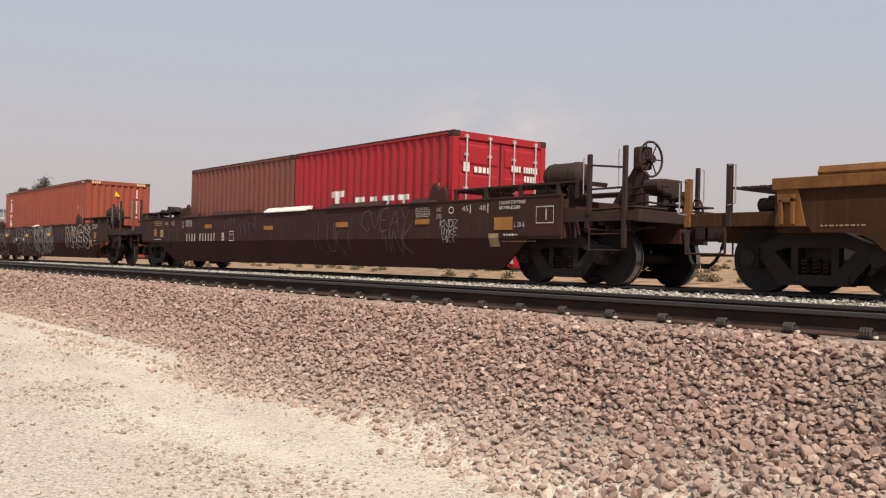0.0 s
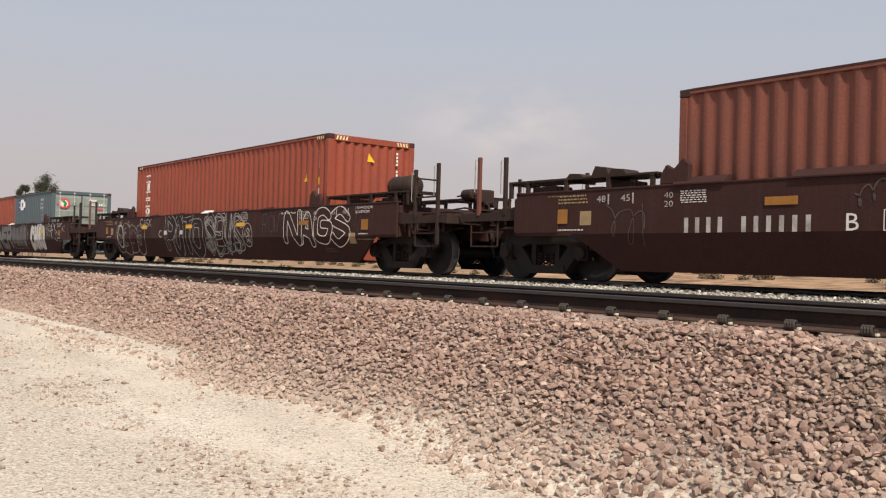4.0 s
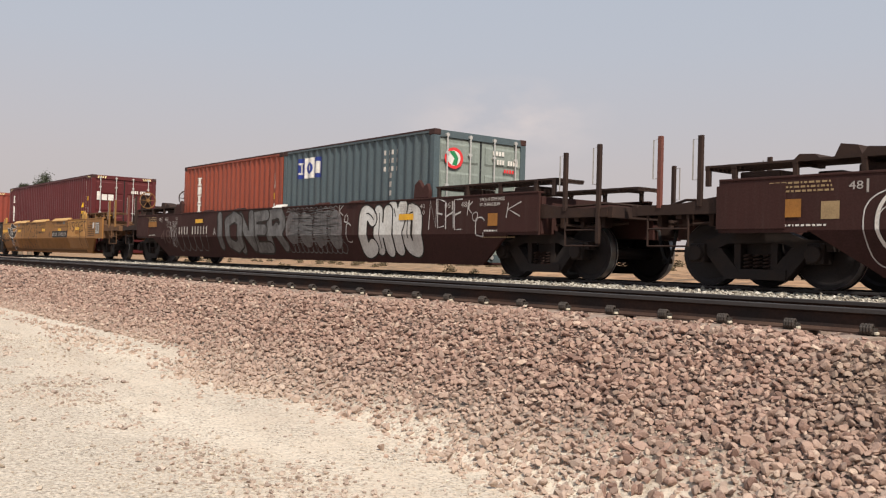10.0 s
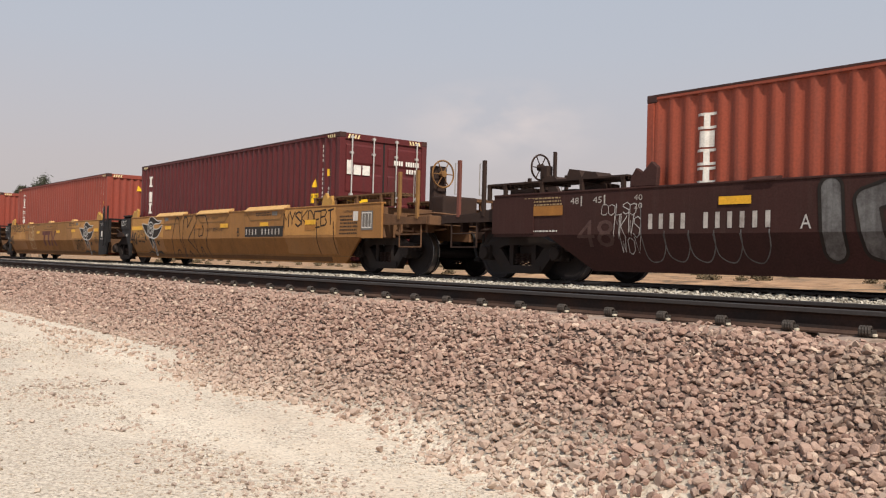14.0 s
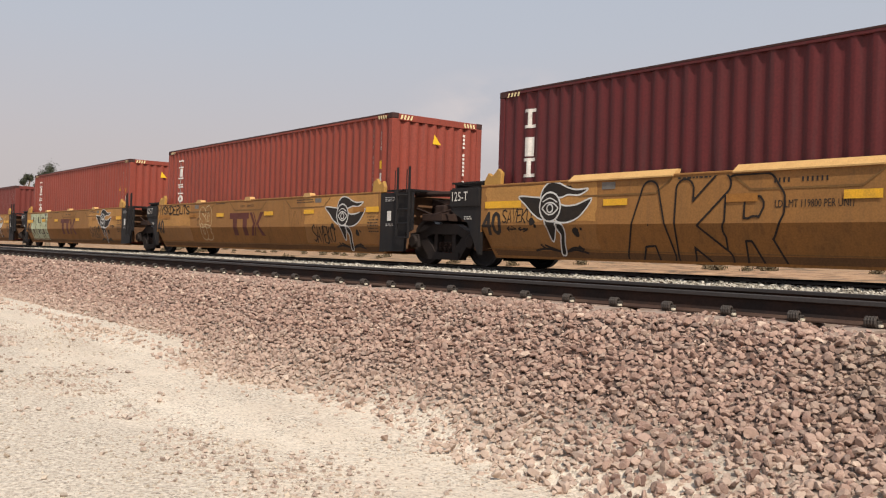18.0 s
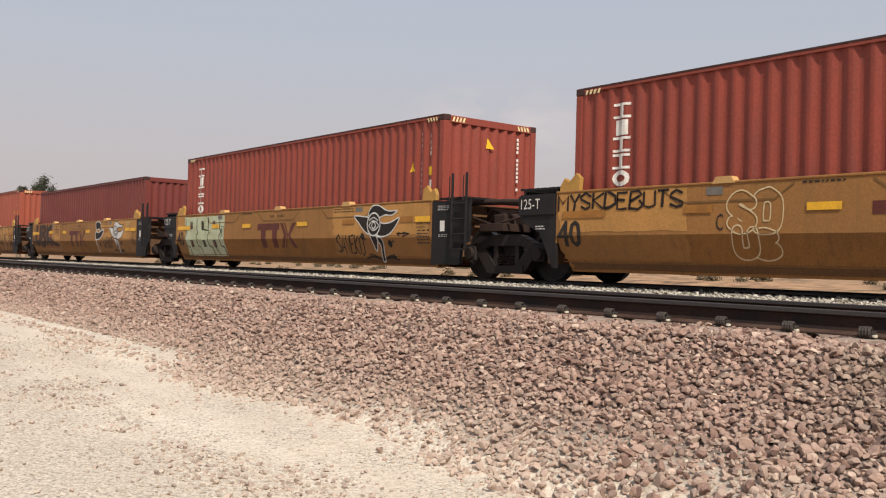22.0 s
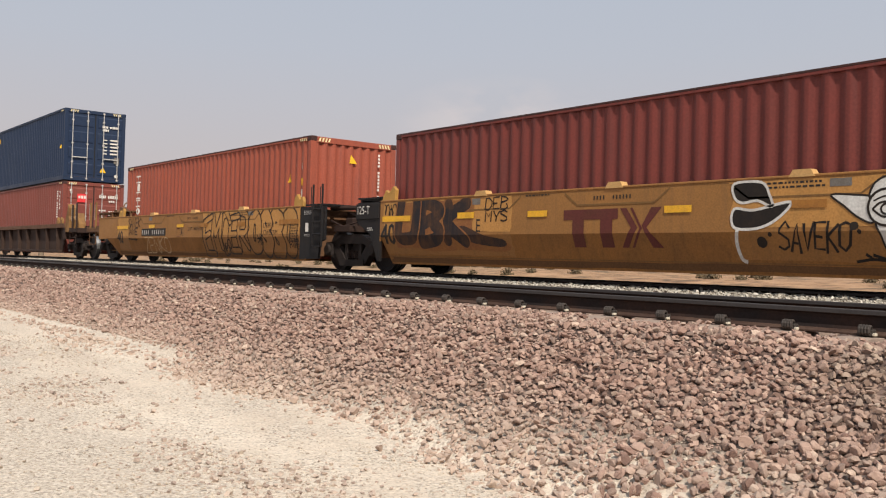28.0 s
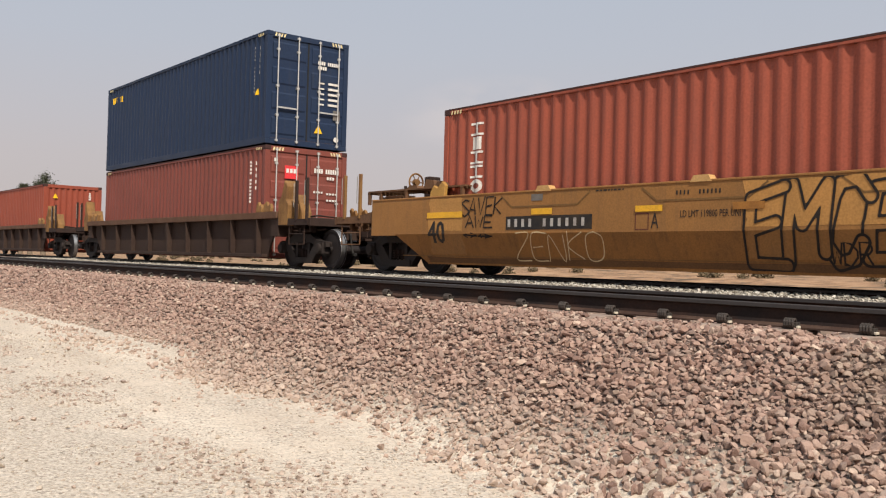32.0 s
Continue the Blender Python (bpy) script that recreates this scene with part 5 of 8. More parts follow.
def yellow_unit(u, right_end, left_end, label):
    """One unit of an articulated yellow well car. The ends are 'joint' or 'outer'."""
    car = rolling(thing("well_car", label, "rail car", group="train of well cars"), u)
    x0 = -8.15 if left_end == "outer" else -6.25
    x1 = 8.15 if right_end == "outer" else 6.1
    c0 = -6.45 if left_end == "outer" else -6.05
    c1 = 6.55 if right_end == "outer" else 6.08
    e0 = 0.72 if left_end == "outer" else 0.6
    side_panels(car, None, None, x0, x1, c0, c1, 1.435, M["yellow"], M["yellow_low"], ends=(0.73 if left_end == "outer" else 0.64, 0.73 if right_end == "outer" else 0.64), bottom=0.205)
    for side, kind in ((1, right_end), (-1, left_end)):
        d = side
        guide(car, 5.98 * d, d, M["guide_yellow"], 1.445, 0.44, 0.31)
        if kind == "outer":
            end_deck(car, 8.15 * d, d, M["yellow_rusted"], M["yellow_rusted"], z_top=1.40)
            truck(car, 7.74 * d)
            upright_post(car, 8.15 * d + d * 0.55, -1.40, 1.1, 2.05, M["yellow_dirty"], True, -1)
            upright_post(car, 8.15 * d + d * 1.15, -1.40, 1.1, 2.05, M["yellow_dirty"], True, -1)
            upright_post(car, 8.15 * d + d * 1.35, 1.40, 1.1, 2.1, M["gear"], True, -1)
            xs = 8.15 * d
            bm = bmesh.new()
            box(bm, xs - d * 0.32, xs - d * 0.14, 0.0, 0.34, 1.15, 2.35, 0.03) if d > 0 else box(bm, xs + 0.1, xs + 0.3, -0.2, 0.1, 1.15, 2.05, 0.03)
            box(bm, xs + d * 0.75 - 0.2, xs + d * 0.75 + 0.2, -0.6, 0.3, 1.15, 1.62, 0.04)
            part("brake_stand", bm, M["gear"], car)
            if d > 0:
                hand_wheel(car, xs - 0.05, 0.16, 2.17, M["yellow_dirty"], 0.29)
            else:
                hand_wheel(car, xs + 0.22, -0.5, 1.9, M["yellow_dirty"], 0.18)
        elif d > 0:
            # black end skirt, with the ladder, over the shared truck
            for s in (1, -1):
                y = SIDE * s
                bm = bmesh.new()
                prism(bm, [(6.1, 1.43), (6.1, 0.23), (6.95, 0.25), (7.0, 0.62), (7.2, 0.68), (7.2, 1.43)], y + 0.002 * s, y + 0.06 * s)
                part("end_skirt", bm, M["yellow_black"], car)
                bm = bmesh.new()
                for xx in (6.78, 7.18):
                    tube(bm, [(xx, y - 0.06 * s, 0.52), (xx, y - 0.06 * s, 1.92)], 0.026, 6)
                for z in (0.52, 0.80, 1.08, 1.36):
                    tube(bm, [(6.78, y - 0.06 * s, z), (7.18, y - 0.06 * s, z)], 0.018, 6)
                part("end_ladder", bm, M["yellow_black"], car, "black corner ladder")
                bm = bmesh.new()
                for xx in (6.78, 7.18):
                    tube(bm, [(xx - 0.09, y - 0.06 * s, 1.4), (xx - 0.09, y - 0.06 * s, 1.86), (xx, y - 0.06 * s, 1.88)], 0.011, 5)
                part("grab_rod", bm, M["yellow_black"], car)
            part("bulkhead", B((6.35, 6.5, -1.38, 1.38, 0.3, 1.40), bevel=0.01), M["yellow_rusted"], car)
            bm = bmesh.new()
            for k in range(5):
                box(bm, 6.25 + 0.17 * k, 6.36 + 0.17 * k, -1.40, 1.40, 1.46, 1.495)
            part("walkway_grating", bm, M["yellow_black"], car)
            bm = bmesh.new()
            prism(bm, [(6.5, 1.36), (6.5, 0.75), (7.6, 0.70), (8.0, 0.74), (8.0, 1.02), (7.5, 1.1)], -0.42, 0.42)
            box(bm, 7.2, 7.85, -1.2, 1.2, 0.86, 1.0, 0.01)
            part("articulation_arm", bm, M["gear"], car)
            bm = bmesh.new()
            tube(bm, [(6.6, -0.9, 1.42), (7.6, -0.95, 1.40), (8.5, -0.9, 1.37)], 0.055, 8)
            tube(bm, [(6.9, -1.1, 1.12), (7.5, -1.15, 0.98), (8.2, -1.1, 1.10)], 0.02, 6)
            tube(bm, [(6.9, -0.5, 1.2), (7.6, -0.55, 1.25), (8.2, -0.5, 1.15)], 0.02, 6)
            box(bm, 7.35, 7.65, -1.0, -0.7, 0.98, 1.18, 0.03)
            part("air_line", bm, M["gear"], car)
            truck(car, 7.78)
        else:
            for s in (1, -1):
                y = SIDE * s
                bm = bmesh.new()
                prism(bm, [(-6.25, 1.445), (-6.25, 0.23), (-6.32, 0.23), (-6.62, 0.80), (-7.1, 1.02), (-7.1, 1.445)], y - 0.004 * s, y + 0.06 * s)
                part("end_skirt", bm, M["yellow_black"], car)
                lo, hi = sorted((y - 0.03 * s, y + 0.05 * s))
                part("number_board", B((-7.12, -6.28, lo, hi, 1.10, 1.42), bevel=0.008), M["yellow_black"], car)
            part("bulkhead", B((-6.5, -6.35, -1.38, 1.38, 0.3, 1.42), bevel=0.01), M["yellow_rusted"], car)
            bm = bmesh.new()
            for k in range(6):
                box(bm, -7.15 + 0.17 * k, -7.04 + 0.17 * k, -1.42, 1.42, 1.52, 1.555)
            for xx in (-7.05, -6.3):
                box(bm, xx - 0.03, xx + 0.03, -1.4, 1.4, 1.43, 1.52)
            part("walkway_grating", bm, M["yellow_black"], car)
            bm = bmesh.new()
            prism(bm, [(-6.5, 1.3), (-6.5, 0.75), (-7.4, 0.72), (-7.7, 0.76), (-7.7, 1.0), (-7.2, 1.15)], -0.40, 0.40)
            part("articulation_arm", bm, M["gear"], car)
    return car


def ribbed_car(u, label, rail_mat="rib_rail"):
    """A well car with outside ribs under a broad top flange."""
    car = rolling(thing("well_car", label, "rail car", group="train of well cars"), u)
    for s in (1, -1):
        y = SIDE * s
        bm = bmesh.new()
        prism(bm, [(-6.75, 1.28), (-6.75, 0.85), (-6.1, 0.24), (6.55, 0.24), (6.9, 0.85), (6.9, 1.28)], y + 0.16 * s, y + 0.21 * s)
        part("side_sheet", bm, M["rib"], car)
        lo, hi = sorted((y, y + 0.24 * s))
        part("top_flange", B((-7.3, 7.25, lo, hi, 1.18, 1.345), bevel=0.012), M[rail_mat], car)
        lo, hi = sorted((y + 0.02 * s, y + 0.22 * s))
        part("bottom_flange", B((-6.1, 6.55, lo, hi, 0.22, 0.31), bevel=0.01), M["rib"], car)
        for k in range(9):
            x = -5.7 + 11.9 * k / 8
            bm = bmesh.new()
            prism(bm, [(y + 0.03 * s, 0.31), (y + 0.16 * s, 0.31), (y + 0.16 * s, 1.18), (y + 0.01 * s, 1.18)], x - 0.02, x + (0.13 if k == 4 else 0.02), "yz")
            part("rib", bm, M["rib"], car)
    bm = bmesh.new()
    for k in range(6):
        x = -5.6 + 2.3 * k
        box(bm, x - 0.12, x + 0.12, -1.2, 1.2, 0.19, 0.225)
    part("well_floor_beams", bm, M["rib"], car)
    for d in (1, -1):
        truck(car, 7.9 * d)
        end_deck(car, 7.25 * d, d, M["rib"], M["gear"], z_top=1.28, walkway=False)
        guide(car, 6.75 * d, d, M["yellow_dirty"], 1.345, 0.4)
        guide(car, 6.3 * d, d, M["yellow_dirty"], 1.345, 0.3)
        xs = 7.25 * d
        upright_post(car, xs + d * 0.9, -1.40, 1.1, 2.05, M["gear"], True, -1)
        upright_post(car, xs + d * 1.4, -1.40, 1.1, 2.1, M["gear"], True, -1)
        upright_post(car, xs + d * 1.4, 1.40, 1.1, 2.1, M["gear"], True, -1)
        bm = bmesh.new()
        xb = xs + d * 0.3
        prism(bm, [(xb - d * 0.25, 1.0), (xb + d * 0.2, 1.0), (xb + d * 0.25, 1.5), (xb + d * 0.12, 1.62), (xb + d * 0.17, 1.95), (xb + d * 0.02, 2.1), (xb - d * 0.12, 1.72), (xb - d * 0.27, 1.58)], -1.42, -1.12)
        prism(bm, [(xb - d * 0.16, 1.0), (xb + d * 0.34, 1.0), (xb + d * 0.30, 1.34), (xb + d * 0.06, 1.78), (xb - d * 0.1, 1.4)], -1.08, -0.8)
        bmesh.ops.recalc_face_normals(bm, faces=bm.faces[:])
        bmesh.ops.bevel(bm, geom=bm.edges[:], offset=0.018, segments=1, affect="EDGES")
        part("container_bracket", bm, M["yellow_dirty"], car, "rusty ochre container bracket")
    return car


# ---------------------------------------------------------------- containers


def corrugated(length, height, pitch, depth, flip=1):
    """Points of a corrugated sheet in x and z; y is the outer face at 0, going inward by depth."""
    n = max(3, int(round(length / pitch)))
    p = length / n
    xs, ys = [], []
    for k in range(n):
        a = k * p
        for q, d in ((0.0, 0.10), (0.04, 0.0), (0.22, 0.0), (0.29, 0.10), (0.47, 0.90), (0.54, 1.0), (0.72, 1.0), (0.79, 0.90)):
            xs.append(a + q * p)
            ys.append(d * depth)
    xs.append(length)
    ys.append(0.10 * depth)
    xs, ys = np.array(xs), np.array(ys) * flip
    m = len(xs)
    v = np.concatenate([np.stack([xs, ys, np.zeros(m)], -1), np.stack([xs, ys, np.full(m, height)], -1)])
    i = np.arange(m - 1)
    return v, np.stack([i, i + 1, i + 1 + m, i + m], -1)


def container(u, base_z, length, height, paint, label, doors=True, end_paint=None, hazard=False, front_doors=False):
    """A shipping container: corrugated walls, posts, rails, castings, doors with lock rods."""
    paint_m = PAINTS[paint]
    door_m = PAINTS[end_paint or paint]
    c = rolling(thing("shipping_container", label, "container", group="containers on the train"), u, base_z)
    L, W, H = length / 2, 1.219, height
    post = 0.13
    for s in (-1, 1):
        v, f = corrugated(length - 2 * post, H - 0.25, 0.278, 0.038, 1)
        v = v.copy()
        v[:, 0] += -L + post
        v[:, 1] = s * (W - 0.012 - v[:, 1])
        v[:, 2] += 0.17
        if s < 0:
            f = f
        else:
            f = f[:, ::-1]
        from_arrays("side_wall", v, f, paint_m, c).data.shade_smooth()
        y0, y1 = sorted((s * W, s * (W - 0.07)))
        part("bottom_rail", B((-L + post, L - post, y0, y1, 0.0, 0.17), bevel=0.01), paint_m, c)
        part("top_rail", B((-L + post, L - post, y0, y1, H - 0.08, H - 0.03), bevel=0.01), paint_m, c)
        for e in (-1, 1):
            x0, x1 = sorted((e * L, e * (L - post)))
            part("corner_post", B((x0, x1, *sorted((s * W, s * (W - 0.145))), 0.12, H - 0.12), bevel=0.012), paint_m, c)
            for z in (0.0, H - 0.118):
                bm = B((*sorted((e * (L + 0.004), e * (L - 0.178))), *sorted((s * (W + 0.004), s * (W - 0.162))), z, z + 0.118), bevel=0.014)
                part("corner_casting", bm, M["top_dark"] if z and paint != "navy" else paint_m, c)
    part("roof", B((-L + 0.14, L - 0.14, -W - 0.003, W + 0.003, H - 0.030, H - 0.002)), M["top_dark"] if paint != "navy" else paint_m, c)
    part("floor", B((-L + 0.02, L - 0.02, -W + 0.05, W - 0.05, 0.05, 0.16)), M["steel_edge"], c)
    # the two ends
    for e, is_door in ((1, doors), (-1, front_doors)):
        x = e * L
        xi, xo = sorted((x, x - e * 0.08))
        part("end_sill", B((xi, xo, -W + 0.14, W - 0.14, 0.0, 0.15), bevel=0.01), paint_m, c)
        part("end_header", B((xi, xo, -W + 0.14, W - 0.14, H - 0.15, H - 0.01), bevel=0.01), paint_m, c)
        if is_door:
            for s in (-1, 1):
                y0, y1 = sorted((s * 0.02, s * (W - 0.09)))
                d = part("door", B((*sorted((x - e * 0.075, x - e * 0.03)), y0, y1, 0.15, H - 0.15), bevel=0.008), door_m, c)
                # recessed horizontal swages stand proud of the leaf
                hh = H - 0.30
                for k in range(4):
                    z0 = 0.15 + hh * (k + 0.14) / 4
                    bm = bmesh.new()
                    zc = hh / 4 * 0.72
                    prism(bm, [(x - e * 0.032, z0), (x - e * 0.012, z0 + 0.05), (x - e * 0.012, z0 + zc - 0.05), (x - e * 0.032, z0 + zc)], y0 + 0.09, y1 - 0.06)
                    part("door_panel", bm, door_m, d)
                for q in (0.27, 0.80):
                    yy = s * (0.02 + q * (W - 0.11))
                    bm = bmesh.new()
                    tube(bm, [(x + e * 0.028, yy, 0.06), (x + e * 0.028, yy, H - 0.06)], 0.017, 8)
                    for z in (0.1, 0.75, 1.5, H - 0.45, H - 0.1):
                        box(bm, *sorted((x - e * 0.02, x + e * 0.04)), yy - 0.04, yy + 0.04, z - 0.025, z + 0.025)
                    r = part("lock_rod", bm, M["door_rod"], d, "galvanised door lock rod")
                    bm = bmesh.new()
                    box(bm, *sorted((x + e * 0.03, x + e * 0.05)), *sorted((yy, yy + s * (0.30 if q < 0.5 else -0.30))), 0.93, 0.97)
                    part("door_handle", bm, M["door_rod"], d)
            part("door_gasket", B((*sorted((x - e * 0.07, x - e * 0.026)), -0.02, 0.02, 0.15, H - 0.15)), M["gasket"], c)
        else:
            v, f = corrugated(2 * (W - 0.14), H - 0.28, 0.25, 0.045, 1)
            w = np.stack([e * (L - 0.012 - v[:, 1]), v[:, 0] - W + 0.14, v[:, 2] + 0.14], -1)
            from_arrays("end_wall", w, f if e > 0 else f[:, ::-1], paint_m, c).data.shade_smooth()
    if hazard:
        # striped height marks on the top corners
        for e in (1, -1):
            for s in (-1, 1):
                bm = bmesh.new()
                for k in range(4):
                    y = s * (W - 0.20 - 0.085 * k)
                    xx = e * (L + 0.004)
                    bm.faces.new([bm.verts.new(p) for p in ((xx, y, H - 0.125), (xx, y - s * 0.045, H - 0.125), (xx, y - s * 0.075, H - 0.035), (xx, y - s * 0.03, H - 0.035))])
                part("height_mark", bm, M["hazard_pale"], c, "yellow and black striped height mark")
        for s in (-1, 1):
            for e in (1, -1):
                bm = bmesh.new()
                for k in range(4):
                    xx = e * (L - 0.20 - 0.085 * k)
                    yy = s * (W + 0.004)
                    bm.faces.new([bm.verts.new(p) for p in ((xx, yy, H - 0.115), (xx - e * 0.045, yy, H - 0.115), (xx - e * 0.07, yy, H - 0.045), (xx - e * 0.025, yy, H - 0.045))])
                part("height_mark", bm, M["hazard_pale"], c)
    return c


H40, H20, L40, L20 = 2.896, 2.591, 12.192, 6.058
BASE = 0.245

cars = {}
cars["front"] = front_car(2.4, "dark rusty well car with an ochre top beam along its side")
cars["b1"] = brown_car(-19.75, True, 1, "dark brown well car with white stencils and graffiti")
cars["b2"] = brown_car(-41.78, True, 0, "dark brown well car covered in white outline graffiti")
cars["b3"] = brown_car(-63.78, False, -1, "dark brown well car with silver and white graffiti")
cars["y1"] = yellow_unit(-84.66, "outer", "joint", "faded yellow well car unit with black graffiti and a winged eye")
cars["y2"] = yellow_unit(-100.22, "joint", "joint", "faded yellow articulated well car unit with a painted eye")
cars["y3"] = yellow_unit(-115.87, "joint", "joint", "faded yellow articulated well car unit with pale green graffiti")
cars["y4"] = yellow_unit(-131.47, "joint", "joint", "faded yellow articulated well car unit with dark and orange graffiti")
cars["y5"] = yellow_unit(-147.11, "joint", "outer", "faded yellow well car unit with black bubble graffiti")
cars["r1"] = ribbed_car(-166.7, "rusty brown ribbed well car carrying two stacked containers")
cars["r2"] = ribbed_car(-186.85, "rusty ochre ribbed well car near the end of the train")

boxes = {}
boxes["red"] = container(-16.64, BASE, L20, H20, "red", "bright red twenty-foot container with ribbed walls in the well")
boxes["brown"] = container(-22.80, BASE, L20, H20, "brown", "faded brown twenty-foot container in the well", doors=False)
boxes["o1"] = container(-41.73, BASE, L40, H40, "orange", "orange-red forty-foot high container with white side letters", doors=False, hazard=True)
boxes["grey"] = container(-60.75, BASE, L20, H20, "grey", "grey-green twenty-foot container with pale locked doors", end_paint="pale_grey")
boxes["o2"] = container(-66.87, BASE, L20, H20, "orange", "orange-red twenty-foot container with white side letters", doors=False)
boxes["plum"] = container(-84.66, BASE, L40, H40, "maroon", "dark maroon forty-foot container with white emblem on its doors", hazard=True)
boxes["o3"] = container(-100.22, BASE, L40, H40, "orange_b", "orange-red forty-foot container with yellow warning triangle", doors=False, hazard=True)
boxes["o4"] = container(-115.87, BASE, L40, H40, "orange_b", "orange-red forty-foot container with a yellow triangle on its side", doors=False, hazard=True)
boxes["r5"] = container(-131.47, BASE, L40, H20, "rust_red", "plain rust-red forty-foot container without lettering", doors=False)
boxes["o6"] = container(-147.11, BASE, L40, H40, "orange_c", "orange-red forty-foot container in the last yellow unit", doors=False, hazard=True)
boxes["lower"] = container(-166.65, 0.20, L40, H40, "tan_red", "faded brown-red forty-foot container below a blue one", hazard=True)
boxes["blue"] = container(-166.71, 0.20 + H40 + 0.05, L40, H40, "navy", "navy blue forty-foot container stacked on a brown-red one", hazard=True)
boxes["o7"] = container(-186.85, 0.20, L40, H40, "orange", "orange-red forty-foot container near the end of the train", doors=False)

# ---------------------------------------------------------------- painted marks


def side_face(x, z):
    """The near face of a car side, upright above the fold and drawn in below it."""
    return SIDE + max(0.0, FOLD - z) * TUCK / (FOLD - BOTTOM)


def wall_face(length):
    """The near face of a container's corrugated wall."""
    span = length - 0.26
    n = max(3, int(round(span / 0.278)))
    p = span / n

    def face(x, z):
        q = ((x + span / 2) / p) % 1.0
        d = float(np.interp(q, [0.0, 0.04, 0.22, 0.29, 0.47, 0.54, 0.72, 0.79, 1.0], [0.1, 0.0, 0.0, 0.1, 0.9, 1.0, 1.0, 0.9, 0.1]))
        return -(1.219 - 0.012 - 0.038 * d)
    cuts = [-span / 2 + p * (k + q) for k in range(n) for q in (0.0, 0.04, 0.22, 0.29, 0.47, 0.54, 0.72, 0.79)]
    return face, cuts


def stick(name, bm, mat, parent, face=None, cuts_x=(), cuts_z=(FOLD,), lift=0.004, label=""):
    """Lay flat painted shapes, drawn in x and z, on a face."""
    bm.normal_update()
    bmesh.ops.triangulate(bm, faces=bm.faces[:])
    xs = [v.co.x for v in bm.verts]
    zs = [v.co.z for v in bm.verts]
    for c in cuts_x:
        if min(xs) < c < max(xs):
            bmesh.ops.bisect_plane(bm, geom=bm.verts[:] + bm.edges[:] + bm.faces[:], plane_co=(c, 0, 0), plane_no=(1, 0, 0))
    for c in cuts_z:
        if min(zs) < c < max(zs):
            bmesh.ops.bisect_plane(bm, geom=bm.verts[:] + bm.edges[:] + bm.faces[:], plane_co=(0, 0, c), plane_no=(0, 0, 1))
    f = face or side_face
    for v in bm.verts:
        v.co.y = f(v.co.x, v.co.z) - lift
    return part(name, bm, mat, parent, label)


def rect(bm, x0, x1, z0, z1):
    bm.faces.new([bm.verts.new(p) for p in ((x0, 0, z0), (x1, 0, z0), (x1, 0, z1), (x0, 0, z1))])
    return bm


def poly(bm, pts):
    bm.faces.new([bm.verts.new((x, 0, z)) for x, z in pts])
    return bm


def curve_through(pts, step=6, closed=False):
    """A smooth line through a few points."""
    n = len(pts)
    out = []
    for i in range(n if closed else n - 1):
        if closed:
            p0, p1, p2, p3 = (Vector(pts[(i + k) % n]) for k in (-1, 0, 1, 2))
        else:
            p0, p1, p2, p3 = (Vector(pts[min(max(i + k, 0), n - 1)]) for k in (-1, 0, 1, 2))
        for k in range(step):
            t = k / step
            out.append(0.5 * (2 * p1 + (p2 - p0) * t + (2 * p0 - 5 * p1 + 4 * p2 - p3) * t * t + (3 * p1 - p0 - 3 * p2 + p3) * t ** 3))
    if not closed:
        out.append(Vector(pts[-1]))
    return out


def stroke(bm, pts, w, closed=False, smooth=True, step=6):
    """A painted line of even width."""
    p = curve_through(pts, step, closed) if smooth else [Vector(q) for q in pts]
    n = len(p)
    left, right = [], []
    for i in range(n):
        a = p[i - 1] if (i or closed) else p[i]
        b = p[(i + 1) % n] if (i < n - 1 or closed) else p[i]
        d = (b - a)
        if d.length < 1e-6:
            d = Vector((1, 0))
        d.normalize()
        k = w / 2
        left.append(bm.verts.new((p[i].x - d.y * k, 0, p[i].y + d.x * k)))
        right.append(bm.verts.new((p[i].x + d.y * k, 0, p[i].y - d.x * k)))
    for i in range(n if closed else n - 1):
        j = (i + 1) % n
        bm.faces.new((left[i], right[i], right[j], left[j]))
    return bm


def loop_points(x0, x1, z0, z1, rnd, n=9, wob=0.10, lean=0.0):
    cx, cz, rx, rz = (x0 + x1) / 2, (z0 + z1) / 2, (x1 - x0) / 2, (z1 - z0) / 2
    out = []
    for k in range(n):
        a = math.tau * k / n
        c, s = math.cos(a), math.sin(a)
        m = 1 / max(abs(c), abs(s)) ** 0.55
        out.append((cx + rx * c * m * 0.86 * (1 + rnd.uniform(-wob, wob)) + lean * s * rz, cz + rz * s * m * 0.86 * (1 + rnd.uniform(-wob, wob))))
    return out


# hand-drawn capitals: strokes over a small grid, column then row
HAND = {
    "A": "00 26 40/12 32", "B": "00 06 36 45 34 03/33 42 41 30 00", "C": "45 36 16 05 01 10 30 41", "D": "00 06 26 44 42 20 00",
    "E": "46 06 00 40/03 33", "G": "45 26 05 01 20 41 43 23", "H": "06 00/46 40/03 43", "I": "26 20", "K": "06 00/46 03 40",
    "L": "06 00 40", "M": "00 06 23 46 40", "N": "00 06 40 46", "O": "26 05 01 20 41 45 26", "P": "00 06 36 45 44 33 03",
    "R": "00 06 36 45 44 33 03/23 40", "S": "45 26 05 04 42 41 20 01", "T": "06 46/26 20", "U": "06 01 20 41 46", "V": "06 20 46",
    "W": "06 10 24 30 46", "X": "06 40/46 00", "Y": "06 23 46/23 20", "Z": "06 46 00 40", "*": "03 43/05 41/45 01/26 20", ">": "03 43/24 43 22/12 03 14",
}


